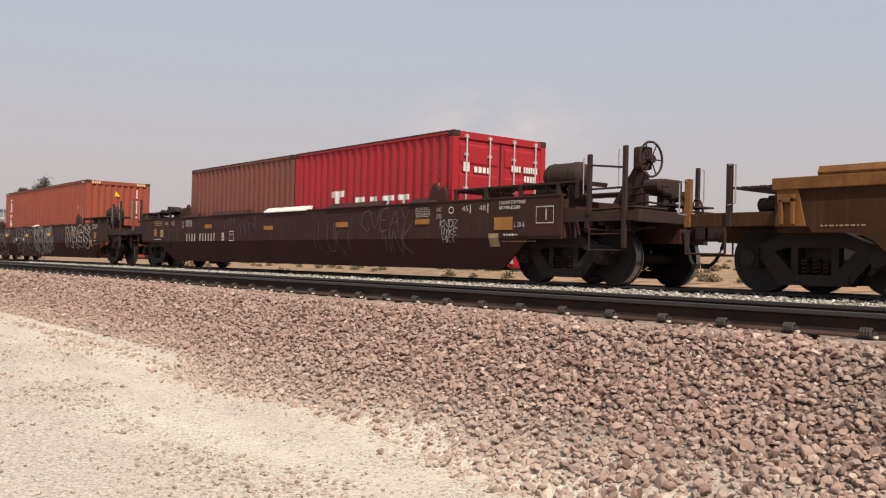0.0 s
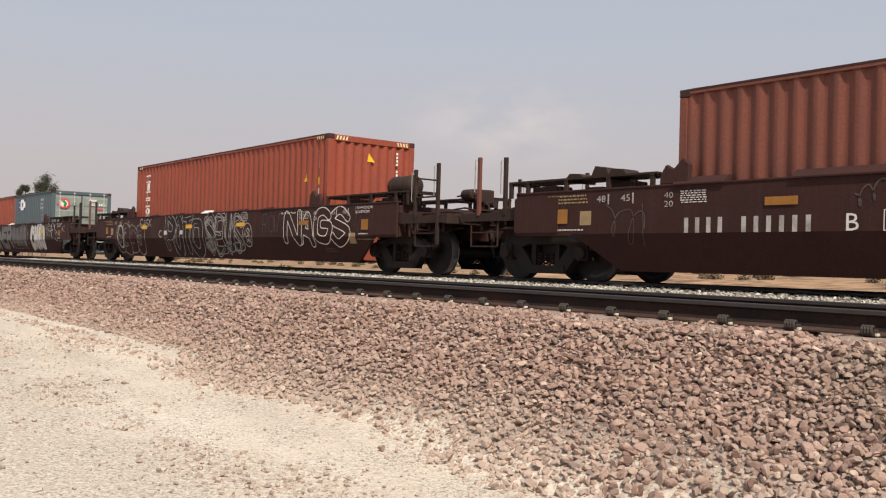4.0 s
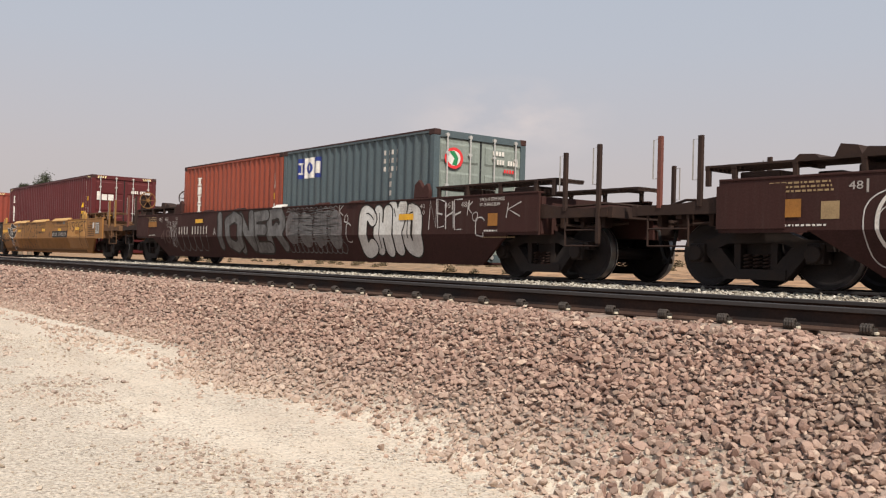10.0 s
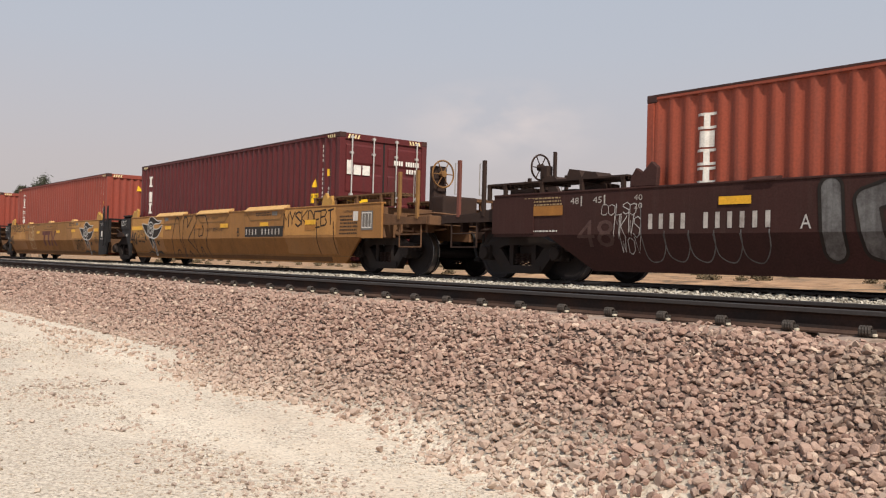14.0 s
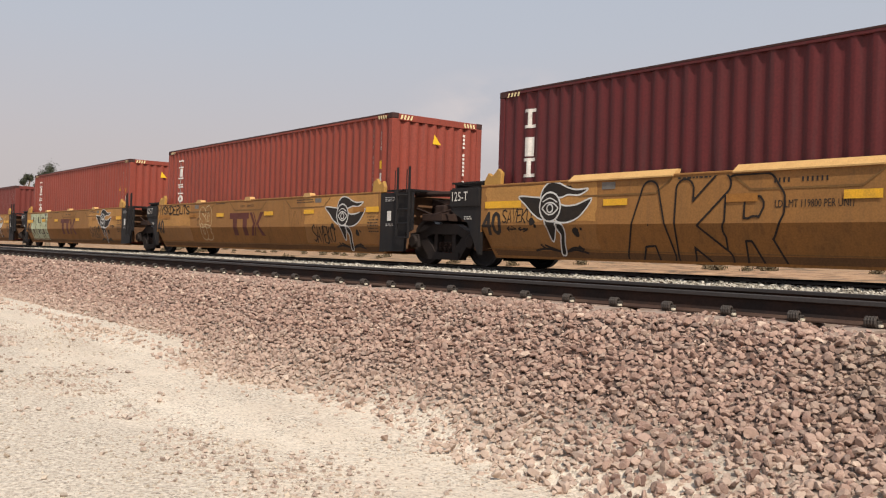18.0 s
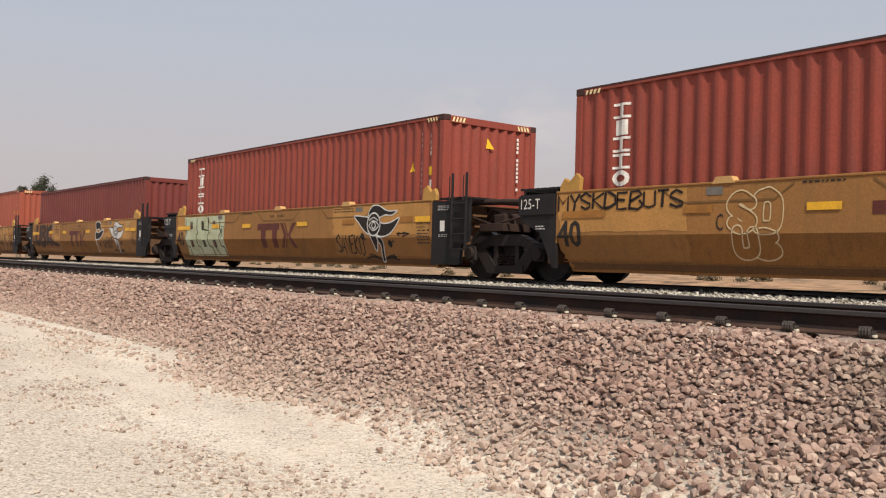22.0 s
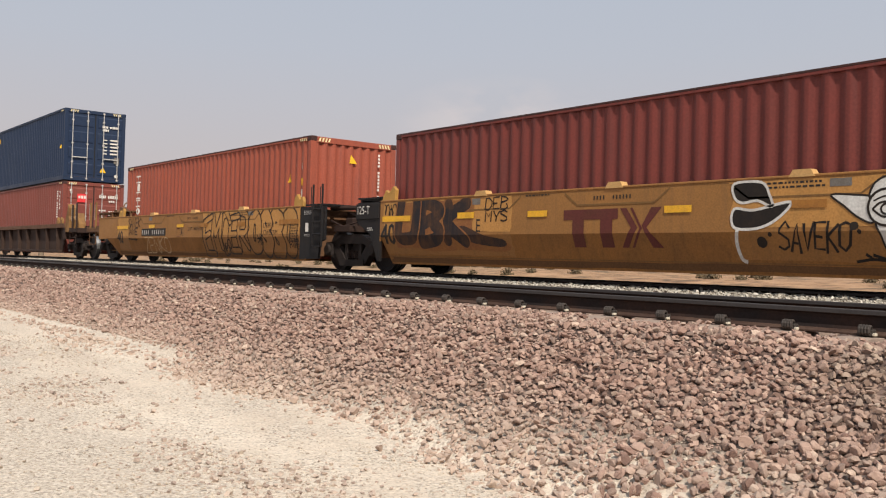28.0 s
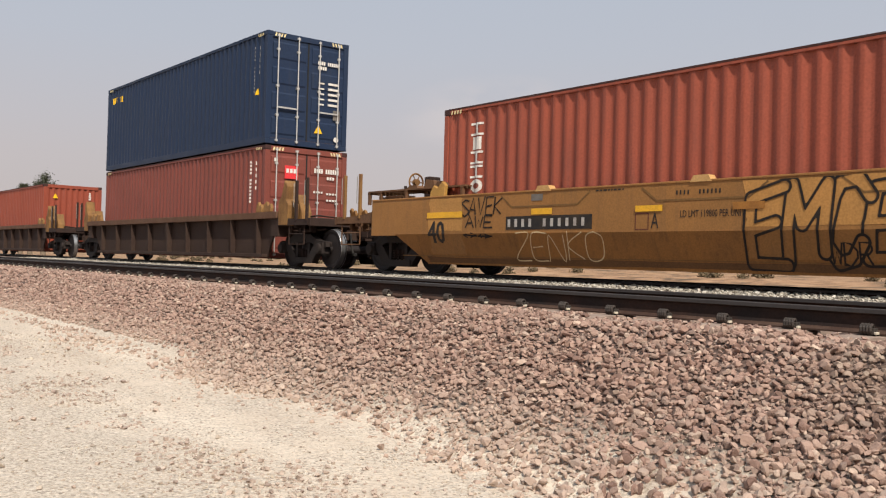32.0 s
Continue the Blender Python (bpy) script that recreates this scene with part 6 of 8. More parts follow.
def hand_letters(string, x0, x1, z0, z1, rnd, shake=0.05, slant=0.0, gap=0.18, curl=False):
    """The strokes of each letter of a word, set between x0 and x1."""
    p = (x1 - x0) / len(string)
    out = []
    for i, ch in enumerate(string):
        if ch == " ":
            continue
        w, h = p * (1 - gap), z1 - z0
        dx, dz = rnd.uniform(-0.05, 0.05) * p, rnd.uniform(-0.06, 0.06) * h * (shake > 0.03)
        lines = []
        for run in HAND[ch].split("/"):
            pts = []
            for q in run.split():
                a, b = int(q[0]) / 4 + rnd.uniform(-shake, shake), int(q[1]) / 6 + rnd.uniform(-shake, shake)
                pts.append((x0 + p * i + dx + a * w + slant * (b - 0.5) * h, z0 + dz + b * h))
            lines.append([(v.x, v.y) for v in curve_through(pts, 5)] if curl and len(pts) > 2 else pts)
        out.append(lines)
    return out


def tag(car, string, x0, x1, z0, z1, mat, w, seed, slant=0.08, shake=0.06, lift=0.007, curl=False):
    """A quick sprayed word, letter by letter."""
    rnd = random.Random(seed)
    for lines in hand_letters(string, x0, x1, z0, z1, rnd, shake, slant, 0.16, curl):
        bm = bmesh.new()
        for pts in lines:
            stroke(bm, pts, w * rnd.uniform(0.85, 1.15), False, False)
        stick("graffiti_letter", bm, mat, car, lift=lift)


def reach_to(points, lines):
    """Distance from each point to the nearest of the lines."""
    best = np.full(len(points), 9.0)
    for pts in lines:
        for a, b in zip(pts, pts[1:]):
            a, b = np.array(a), np.array(b)
            d = b - a
            t = np.clip(((points - a) @ d) / max(d @ d, 1e-9), 0, 1)
            best = np.minimum(best, np.linalg.norm(points - a - t[:, None] * d, axis=1))
    return best


def clipped(ring_, sign, level):
    """The part of a polygon of (x, z, value) where sign * (value - level) is positive."""
    out = []
    for p, q in zip(ring_, ring_[1:] + ring_[:1]):
        f, g = sign * (p[2] - level), sign * (q[2] - level)
        if f >= 0:
            out.append(p)
        if (f >= 0) != (g >= 0):
            t = f / (f - g)
            out.append(tuple(a + t * (b - a) for a, b in zip(p, q)))
    return out


def band(lines, others, r, lo, hi, low=0.225, high=1.425, cell=0.018):
    """A painted sheet where the distance from the strokes, less r, lies between lo and hi;
    left open where an earlier letter lies over it."""
    bm = bmesh.new()
    flat = np.array([p for pts in lines for p in pts])
    gx_ = np.arange(flat[:, 0].min() - r - 0.06, flat[:, 0].max() + r + 0.06, cell)
    gz_ = np.arange(max(flat[:, 1].min() - r - 0.06, low), min(flat[:, 1].max() + r + 0.06, high), cell)
    A, C = np.meshgrid(gx_, gz_, indexing="ij")
    grid = np.stack([A.ravel(), C.ravel()], -1)
    field = (reach_to(grid, lines) - r).reshape(A.shape)
    covered = (reach_to(grid, others) < r).reshape(A.shape)
    four = [field[:-1, :-1], field[1:, :-1], field[1:, 1:], field[:-1, 1:]]
    for i, k in np.argwhere((np.minimum.reduce(four) < hi) & (np.maximum.reduce(four) > lo) & ~covered[:-1, :-1]):
        ring_ = [(gx_[a], gz_[b], field[a, b]) for a, b in ((i, k), (i + 1, k), (i + 1, k + 1), (i, k + 1))]
        ring_ = clipped(ring_, -1, hi)
        if len(ring_) > 2 and lo > -5:
            ring_ = clipped(ring_, 1, lo)
        if len(ring_) > 2:
            bm.faces.new([bm.verts.new((p[0], 0, p[1])) for p in ring_])
    bmesh.ops.remove_doubles(bm, verts=bm.verts[:], dist=0.0004)
    return bm


def disc(bm, x, z, r, n=14):
    poly(bm, [(x + r * math.cos(math.tau * k / n), z + r * math.sin(math.tau * k / n)) for k in range(n)])


def throw_up(car, string, x0, x1, z0, z1, mat, w, r, seed, fill=None, lift=0.006, slant=0.05, shake=0.05, gap=0.26, curl=True, inner=None):
    """A word in fat outlined letters that lean over one another."""
    rnd = random.Random(seed)
    done = []
    for q, lines in enumerate(hand_letters(string, x0 + r * 0.7, x1 - r * 0.3, z0 + r, z1 - r, rnd, shake, slant, gap, curl)):
        at = lift - 0.0006 * q
        if fill:
            stick("graffiti_fill", band(lines, done, r, -9.0, 0.0), fill, car, lift=at - 0.0025)
        bm = band(lines, done, r, -w / 2, w / 2)
        if bm.faces:
            stick("graffiti_outline", bm, mat, car, lift=at + 0.001)
        if inner:
            bm = bmesh.new()
            stroke(bm, [(a + 0.25 * r, b - 0.1 * r) for a, b in lines[0][: max(3, len(lines[0]) // 3)]], w * 0.7, False, False)
            stick("graffiti_outline", bm, mat, car, lift=at + 0.001)
        done = done + lines


def scrawl(car, x0, x1, z0, z1, mat, w, seed, n=10, lift=0.006, parts=2):
    """A quick hand-sprayed scribble: coiling loops crossed by long slashes."""
    rnd = random.Random(seed)
    bm = bmesh.new()
    h = z1 - z0
    turns = max(2.0, min((x1 - x0) / (0.5 * h), 11.0)) * (1.6 if n > 20 else 1.0)
    steps = int(turns * 7)
    pts, r, lean = [], 0.32, rnd.uniform(-0.2, 0.3)
    for k in range(steps + 1):
        a = math.tau * turns * k / steps
        if k % 4 == 0:
            r = rnd.uniform(0.14, 0.5)
            mid = rnd.uniform(r, 1 - r) if r < 0.5 else 0.5
        x = x0 + (x1 - x0) * k / steps + 0.30 * h * r * math.sin(a) * 1.6
        z = z0 + h * min(max(mid + r * math.cos(a), 0.0), 1.0)
        pts.append((min(max(x + lean * (z - z0), x0 - 0.02), x1 + 0.02), z))
    stroke(bm, pts, w, step=3)
    for k in range(max(1, int(turns / 2.5))):
        a = x0 + (x1 - x0) * rnd.random()
        b = min(max(a + rnd.uniform(-0.3, 0.3) * h, x0), x1)
        stroke(bm, [(a, z1 - 0.04 * h), ((a + b) / 2 + 0.02, (z0 + z1) / 2), (b, z0 + 0.03 * h)], w * 0.9, step=3)
    stick("graffiti_tag", bm, mat, car, lift=lift)


def bars(car, x0, x1, z0, z1, n, mat, gaps=(), lift=0.005, name="number_marks", face=None, cuts_x=(), cuts_z=(FOLD,)):
    """Letter-sized blocks for writing that is not spelled out."""
    p = (x1 - x0) / n
    for k in range(n):
        if k not in gaps:
            bm = rect(bmesh.new(), x0 + p * k, x0 + p * (k + 0.38), z0 + 0.06 * (z1 - z0), z1 - 0.06 * (z1 - z0))
            stick(name[:-1] if name.endswith("s") else name, bm, mat, car, face, cuts_x, cuts_z, lift)


def column(car, x0, x1, z0, z1, n, mat, gaps=(), lift=0.005, face=None, cuts_x=(), name="number_marks"):
    p = (z1 - z0) / n
    for k in range(n):
        if k not in gaps:
            bm = rect(bmesh.new(), x0 + 0.022, x1 - 0.022, z1 - p * (k + 0.58), z1 - p * k)
            stick(name[:-1] if name.endswith("s") else name, bm, mat, car, face, cuts_x, (), lift)


def small_print(car, x0, x1, z0, z1, rows, mat, seed, lift=0.005):
    """Lines of print too small to read."""
    rnd = random.Random(seed)
    bm = bmesh.new()
    p = (z1 - z0) / rows
    for r in range(rows):
        x = x0 + rnd.uniform(0, 0.06) * (x1 - x0)
        while x < x1 - 0.03:
            w = rnd.uniform(0.02, 0.075)
            rect(bm, x, min(x + w, x1), z1 - p * (r + 0.48), z1 - p * r)
            x += w + 0.022
    return tagged(stick("small_print", bm, mat, car, lift=lift), kind="stuff")


def words(car, string, x0, x1, z, h, mat, name="stencil_lettering", lift=0.005, face=None, cuts_x=(), cuts_z=(FOLD,)):
    """Readable stencilled lettering, fitted between x0 and x1 on the line z."""
    cu = bpy.data.curves.new("lettering", "FONT")
    cu.body, cu.size, cu.resolution_u = string, 1.0, 2
    ob = bpy.data.objects.new("lettering", cu)
    scene.collection.objects.link(ob)
    me = bpy.data.meshes.new_from_object(ob.evaluated_get(bpy.context.evaluated_depsgraph_get()))
    bpy.data.objects.remove(ob)
    bpy.data.curves.remove(cu)
    bm = bmesh.new()
    bm.from_mesh(me)
    bpy.data.meshes.remove(me)
    xs, ys = [v.co.x for v in bm.verts], [v.co.y for v in bm.verts]
    ax, ay = min(xs), min(ys)
    sx, sz = (x1 - x0) / (max(xs) - ax), h / (max(ys) - ay)
    for v in bm.verts:
        v.co = Vector((x0 + (v.co.x - ax) * sx, 0, z + (v.co.y - ay) * sz))
    return stick(name, bm, mat, car, face, cuts_x, cuts_z, lift)


def tape(car, x0, x1, z0, z1, mat="reflect"):
    return stick("reflector", rect(bmesh.new(), x0, x1, z0, z1), M[mat], car, lift=0.0145)


def winged_eye(car, cx, cz, s, body, line_m, iris, clip=None, seed=1):
    """A sprayed round eye with curling wings, a leg and roots. s: the eye's radius."""
    def P(*q):
        return [(cx + a * s, cz + b * s) for a, b in q]
    shapes = [
        P((-0.75, 0.55), (-1.7, 0.72), (-3.15, 0.78), (-2.35, 0.1), (-1.6, -0.5), (-0.75, -0.85), (-0.6, -0.2)),
        P((-0.85, 0.45), (-0.75, 1.2), (-0.1, 1.66), (0.8, 1.6), (1.7, 1.25), (2.5, 1.1), (3.5, 1.12), (2.7, 0.74), (1.7, 0.78), (1.05, 0.62), (0.5, 0.6)),
        P((0.85, 0.15), (1.5, 0.05), (2.5, 0.12), (3.8, 0.5), (3.25, -0.25), (2.5, -0.82), (1.5, -1.08), (0.6, -0.95), (0.6, -0.3)),
        P((-0.55, -0.85), (0.1, -1.0), (0.62, -1.05), (0.5, -1.5), (0.12, -2.3), (-0.12, -2.2), (-0.32, -1.5)),
        P((0.5, -1.1), (1.1, -1.2), (1.3, -1.7), (1.1, -2.5), (1.02, -3.2), (0.62, -3.2), (0.72, -2.4), (0.85, -1.9), (0.62, -1.55)),
    ]
    for i, sh in enumerate(shapes):
        bm = bmesh.new()
        poly(bm, [(p.x, p.y) for p in curve_through(sh, 5, True)])
        stick("graffiti_fill", bm, body, car, lift=0.008 + 0.0005 * i)
        bm = bmesh.new()
        stroke(bm, sh, 0.026, True)
        stick("graffiti_outline", bm, line_m, car, lift=0.0085 + 0.0005 * i)
    circle = [(cx + s * math.cos(a), cz + s * math.sin(a)) for a in np.linspace(0, math.tau, 20, endpoint=False)]
    stick("graffiti_fill", poly(bmesh.new(), circle), body, car, lift=0.012)
    bm = bmesh.new()
    stroke(bm, circle, 0.03, True, False)
    stroke(bm, P((-0.75, -0.1), (-0.3, 0.25), (0.3, 0.25), (0.8, -0.1)), 0.025)
    stroke(bm, P((-0.75, -0.1), (-0.2, -0.5), (0.35, -0.45), (0.8, -0.1)), 0.025)
    stroke(bm, P((-0.7, 0.35), (0.0, 0.6), (0.7, 0.3)), 0.02)
    stroke(bm, [(cx + 0.28 * s * math.cos(a), cz - 0.1 * s + 0.28 * s * math.sin(a)) for a in np.linspace(0, math.tau, 12, endpoint=False)], 0.025, True, False)
    stick("graffiti_outline", bm, iris, car, lift=0.014)
    bm = bmesh.new()
    for sh in (P((-1.9, -3.0), (-0.9, -2.85), (0.1, -2.95), (0.9, -3.05), (2.0, -2.9), (3.1, -3.1)), P((-0.9, -2.6), (-0.1, -2.85), (0.6, -3.05)), P((-1.3, -2.55), (-0.9, -2.85)), P((1.2, -3.0), (1.9, -2.75), (2.8, -2.85)), P((2.3, -2.6), (2.7, -2.9))):
        stroke(bm, sh, 0.035)
    stick("graffiti_outline", bm, M["black_spray"], car, lift=0.008)
    rnd = random.Random(seed)
    bm = bmesh.new()
    for a, b, r in ((-2.4, 1.7, 0.16), (-1.9, 1.55, 0.28), (-1.8, -1.0, 0.28), (-1.5, -1.3, 0.14), (1.8, 1.05, 0.3), (2.3, -1.7, 0.32), (2.8, -1.5, 0.12), (3.2, 1.9, 0.25)):
        poly(bm, [(cx + (a + r * (1 + rnd.uniform(-0.25, 0.25)) * math.cos(k)) * s, cz + (b + r * (1 + rnd.uniform(-0.25, 0.25)) * math.sin(k)) * s) for k in np.linspace(0, math.tau, 10, endpoint=False)])
    for f in [f for f in bm.faces if max(v.co.z for v in f.verts) > 1.41]:
        bm.faces.remove(f)
    stick("paint_spots", bm, M["black_spray"], car, lift=0.0065)


# marks that the brown cars share
for key in ("b1", "b2", "b3"):
    car = cars[key]
    k = {"b1": 1, "b2": 2, "b3": 3}[key]
    for x0, x1, z0, z1 in ((7.64 if k == 1 else 7.99, 8.12 if k == 1 else 8.45, 0.89, 1.11), (-8.52, -8.03 if k < 3 else -7.58, 0.92 if k < 3 else 1.07, 1.15 if k < 3 else 1.23)):
        tape(car, x0, x1, z0, z1, "reflect_old")
    if k < 3:
        stick("placard", rect(bmesh.new(), 7.49, 7.75, 0.60, 0.83), M["placard"], car, lift=0.005)
        stick("placard", rect(bmesh.new(), -7.77, -7.53, 0.89, 1.11), M["placard"], car, lift=0.005)
    words(car, "2 INCH HF COMP SHOES\nNO 24 BRAKE BEAM", 7.77, 8.43, 1.24, 0.15, M["white"], lift=0.02)
    small_print(car, 7.87, 8.55, 0.76, 0.82, 1, M["white"], 3)
    small_print(car, 7.80, 8.66, 0.66, 0.70, 1, M["placard"], 4)
    small_print(car, -8.52, -7.61, 1.21, 1.37, 3, M["placard"], 5)
    small_print(car, -8.4, -7.7, 0.78, 0.83, 1, M["white"], 6)
    for s in (1, -1):
        for tx, at in (("48", s * 7.32), ("45", s * 6.84)):
            words(car, tx, at - 0.1, at + 0.08, 1.24, 0.10, M["stencil"])
            stick("gauge_mark", rect(bmesh.new(), at + 0.12, at + 0.15, 1.20, 1.36), M["stencil"], car, lift=0.005)
        words(car, "40\n20", s * 6.05 - 0.08, s * 6.05 + 0.08, 1.13, 0.21, M["stencil"])
    small_print(car, 5.31, 5.77, 1.15, 1.35, 6, M["stencil"], 8)
    if k < 3:
        tape(car, 5.32, 5.78, 1.03, 1.13, "reflect_old")

car = cars["b1"]
tape(car, 2.40, 2.90, 1.02, 1.13, "reflect_old")
tape(car, -4.50, -4.03, 1.10, 1.21, "reflect_old")
tape(car, -0.98, -0.50, 1.01, 1.11, "reflect_old")
bars(car, -5.77, -3.74, 0.74, 0.98, 11, M["stencil"], (4,))
words(car, "B", -3.40, -3.24, 0.76, 0.21, M["white"])
bm = bmesh.new()
stroke(bm, [(-2.94, 0.76), (-2.68, 0.76), (-2.68, 1.0), (-2.94, 1.0)], 0.018, True, False)
stick("plate_mark", bm, M["white"], car)
words(car, "PLATE", -2.90, -2.72, 0.90, 0.04, M["white"])
bm = bmesh.new()
stroke(bm, [(8.70, 0.99), (9.10, 0.99), (9.10, 1.26), (8.70, 1.26)], 0.02, True, False)
stroke(bm, [(8.93, 1.04), (8.93, 1.22)], 0.03, False, False)
stick("plate_mark", bm, M["chalk"], car, lift=0.022)
bm = bmesh.new()
stroke(bm, [(6.42 + 0.07 * math.cos(a), 1.275 + 0.06 * math.sin(a)) for a in np.linspace(0, math.tau, 12, endpoint=False)], 0.015, True, False)
stick("gauge_mark", bm, M["white"], car)
small_print(car, -5.85, -5.40, 1.16, 1.35, 6, M["white"], 21)
words(car, "L 20-6", 8.16, 8.42, 0.93, 0.09, M["chalk"], lift=0.022)
for q, (x0, x1, z0, z1, n) in enumerate(((-3.31, -2.65, 1.04, 1.37, 8), (-2.35, -1.57, 0.86, 1.34, 8), (-1.53, -1.38, 1.02, 1.37, 5), (-7.28, -6.50, 0.54, 1.22, 9), (-9.2, -8.66, 0.89, 1.30, 10))):
    scrawl(car, x0, x1, z0, z1, M["chalk_faint"], 0.018, 30 + q, n)
tag(car, "KNDZ", 6.10, 6.64, 0.96, 1.10, M["chalk"], 0.014, 34)
tag(car, "WYKE", 6.14, 6.62, 0.81, 0.94, M["chalk"], 0.014, 35)
tag(car, "HKI", 6.18, 6.58, 0.67, 0.79, M["chalk"], 0.014, 36)
tag(car, "CVEAY", 3.45, 5.15, 0.95, 1.36, M["chalk_faint"], 0.024, 38, 0.1, 0.14, curl=True)
tag(car, "ILUKI", 1.35, 3.1, 0.52, 1.10, M["chalk_faint"], 0.024, 39, 0.0, 0.15, curl=True)
tag(car, "WNK", 4.2, 5.25, 0.48, 0.98, M["chalk_faint"], 0.022, 40, 0.1, 0.15, curl=True)
tag(car, "XN VK", -2.7, -0.6, 0.95, 1.2, M["chalk_faint"], 0.016, 41)

car = cars["b2"]
throw_up(car, "POTO", -2.85, -0.09, 0.27, 1.40, M["chalk"], 0.017, 0.125, 5, M["dark_spray"], inner=True, shake=0.09, gap=0.2)
throw_up(car, "SEUS", 0.10, 2.45, 0.36, 1.40, M["chalk"], 0.018, 0.105, 6, M["dark_spray"], inner=True, shake=0.1, gap=0.2)
throw_up(car, "SEVS", 0.15, 2.40, 0.36, 1.40, M["chalk"], 0.018, 0.035, 7, lift=0.0085, shake=0.1)
for x, z, rx, rz in ((2.47, 1.29, 0.20, 0.115), (0.16, 1.22, 0.17, 0.13), (0.22, 0.52, 0.21, 0.115), (2.66, 0.82, 0.27, 0.30)):
    bm = bmesh.new()
    stroke(bm, [(x + rx * math.cos(a), z + rz * math.sin(a)) for a in np.linspace(0, math.tau, 18, endpoint=False)], 0.018, True)
    stick("graffiti_outline", bm, M["chalk"], car, lift=0.0095)
tag(car, "EAST", 2.32, 2.63, 1.23, 1.35, M["chalk"], 0.016, 60)
tag(car, "ARK", 0.05, 0.29, 1.14, 1.30, M["chalk"], 0.015, 61)
tag(car, "SUPER", 0.06, 0.40, 0.47, 0.58, M["chalk"], 0.014, 62)
tag(car, "ASK", 2.47, 2.88, 0.76, 0.98, M["chalk"], 0.02, 63, 0.2)
tag(car, "*", 2.58, 2.9, 0.58, 0.76, M["chalk"], 0.018, 64)
for x0, x1 in ((-2.95, -2.72), (-1.72, -1.52)):
    stick("graffiti_fill", rect(bmesh.new(), x0, x1, 0.86, 0.98), M["white_spray"], car, lift=0.0095)
throw_up(car, "NAGS", 4.70, 7.55, 0.54, 1.36, M["white"], 0.022, 0.09, 8, gap=0.2, shake=0.08, slant=0.1)
throw_up(car, "OBGO", -7.15, -4.55, 0.30, 1.22, M["chalk"], 0.017, 0.15, 9, gap=0.3, shake=0.08, inner=True)
bm = bmesh.new()
stroke(bm, [(-6.80 + 0.27 * math.cos(a), 0.83 + 0.37 * math.sin(a)) for a in np.linspace(0, math.tau, 16, endpoint=False)], 0.045, True)
stick("graffiti_outline", bm, M["white"], car, lift=0.0095)
tag(car, "CASK", -4.95, -3.95, 1.12, 1.36, M["chalk"], 0.022, 66)
tag(car, "ROW", 3.5, 4.4, 0.85, 1.3, M["chalk_faint"], 0.02, 67)
tag(car, "NV", 7.58, 7.95, 0.88, 1.22, M["chalk_faint"], 0.022, 68)
words(car, "C", -3.38, -3.14, 0.77, 0.23, M["chalk"])
for x0, x1, z0, z1 in ((-1.30, -0.83, 1.03, 1.14), (2.03, 2.52, 1.04, 1.14), (-4.81, -4.36, 1.05, 1.17)):
    tape(car, x0, x1, z0, z1)
words(car, "LOAD LIMIT 157800 PER UNIT", 4.39, 5.16, 1.30, 0.045, M["white"])
small_print(car, 6.4, 6.9, 0.40, 0.5, 3, M["chalk_faint"], 9)

car = cars["b3"]
bars(car, -5.85, -3.75, 0.81, 1.06, 11, M["stencil"], (4,))
words(car, "A", -3.45, -3.30, 0.80, 0.18, M["chalk"])
words(car, "48", -7.27, -6.51, 0.56, 0.42, M["faint_red"])
tape(car, -4.65, -4.15, 1.14, 1.25)
tape(car, 5.29, 5.78, 1.04, 1.16)
throw_up(car, "IONER", -3.45, 0.62, 0.34, 1.42, M["black_spray"], 0.045, 0.15, 21, M["silver"], curl=False, slant=-0.1, shake=0.06, gap=0.12)
# a block of old lettering hatched over in silver
for q in range(4):
    a = 0.62 + 0.64 * q
    pts = loop_points(a, a + 0.66, 0.42 if q else 0.5, 1.36, random.Random(80 + q), 9)
    stick("graffiti_fill", poly(bmesh.new(), [(p.x, p.y) for p in curve_through(pts, 4, True)]), M["silver_thin"], car, lift=0.0045 + 0.0006 * q)
rnd_h = random.Random(12)
for q in range(30):
    z = 0.62 + 0.74 * q / 30
    bm = bmesh.new()
    a, b = 0.6 + rnd_h.uniform(0, 0.5), 3.2 - rnd_h.uniform(0, 0.5)
    stroke(bm, [(a + (b - a) * k / 7, z + rnd_h.uniform(-0.022, 0.022)) for k in range(8)], rnd_h.uniform(0.012, 0.024), step=3)
    stick("graffiti_outline", bm, M["silver"], car, lift=0.0085)
for q in range(12):
    bm = bmesh.new()
    a = 0.66 + 0.21 * q
    stroke(bm, [(a, 0.62), (a + 0.05, 0.42), (a + 0.2, 0.36), (a + 0.3, 0.5), (a + 0.16, 0.66)], 0.018)
    stroke(bm, [(a + 0.05, 1.36), (a + 0.12, 1.40), (a + 0.2, 1.36)], 0.018)
    stick("graffiti_outline", bm, M["silver"], car, lift=0.0092)
throw_up(car, "CHYO", 3.90, 6.12, 0.30, 1.40, M["black_spray"], 0.035, 0.165, 31, M["white_spray"], gap=0.34, inner=True)
for a, ch, x0, x1, z0, z1 in ((83, "K", 3.05, 3.24, 1.18, 1.40), (84, "O", 3.26, 3.40, 1.02, 1.18), (85, "C", 3.34, 3.58, 0.60, 0.98), (86, "K", 7.42, 7.58, 1.12, 1.34), (87, "O", 7.58, 7.72, 1.0, 1.14), (88, "C", 7.68, 7.92, 0.74, 1.04)):
    tag(car, ch, x0, x1, z0, z1, M["chalk"], 0.02, a, 0.0, 0.1, curl=True)
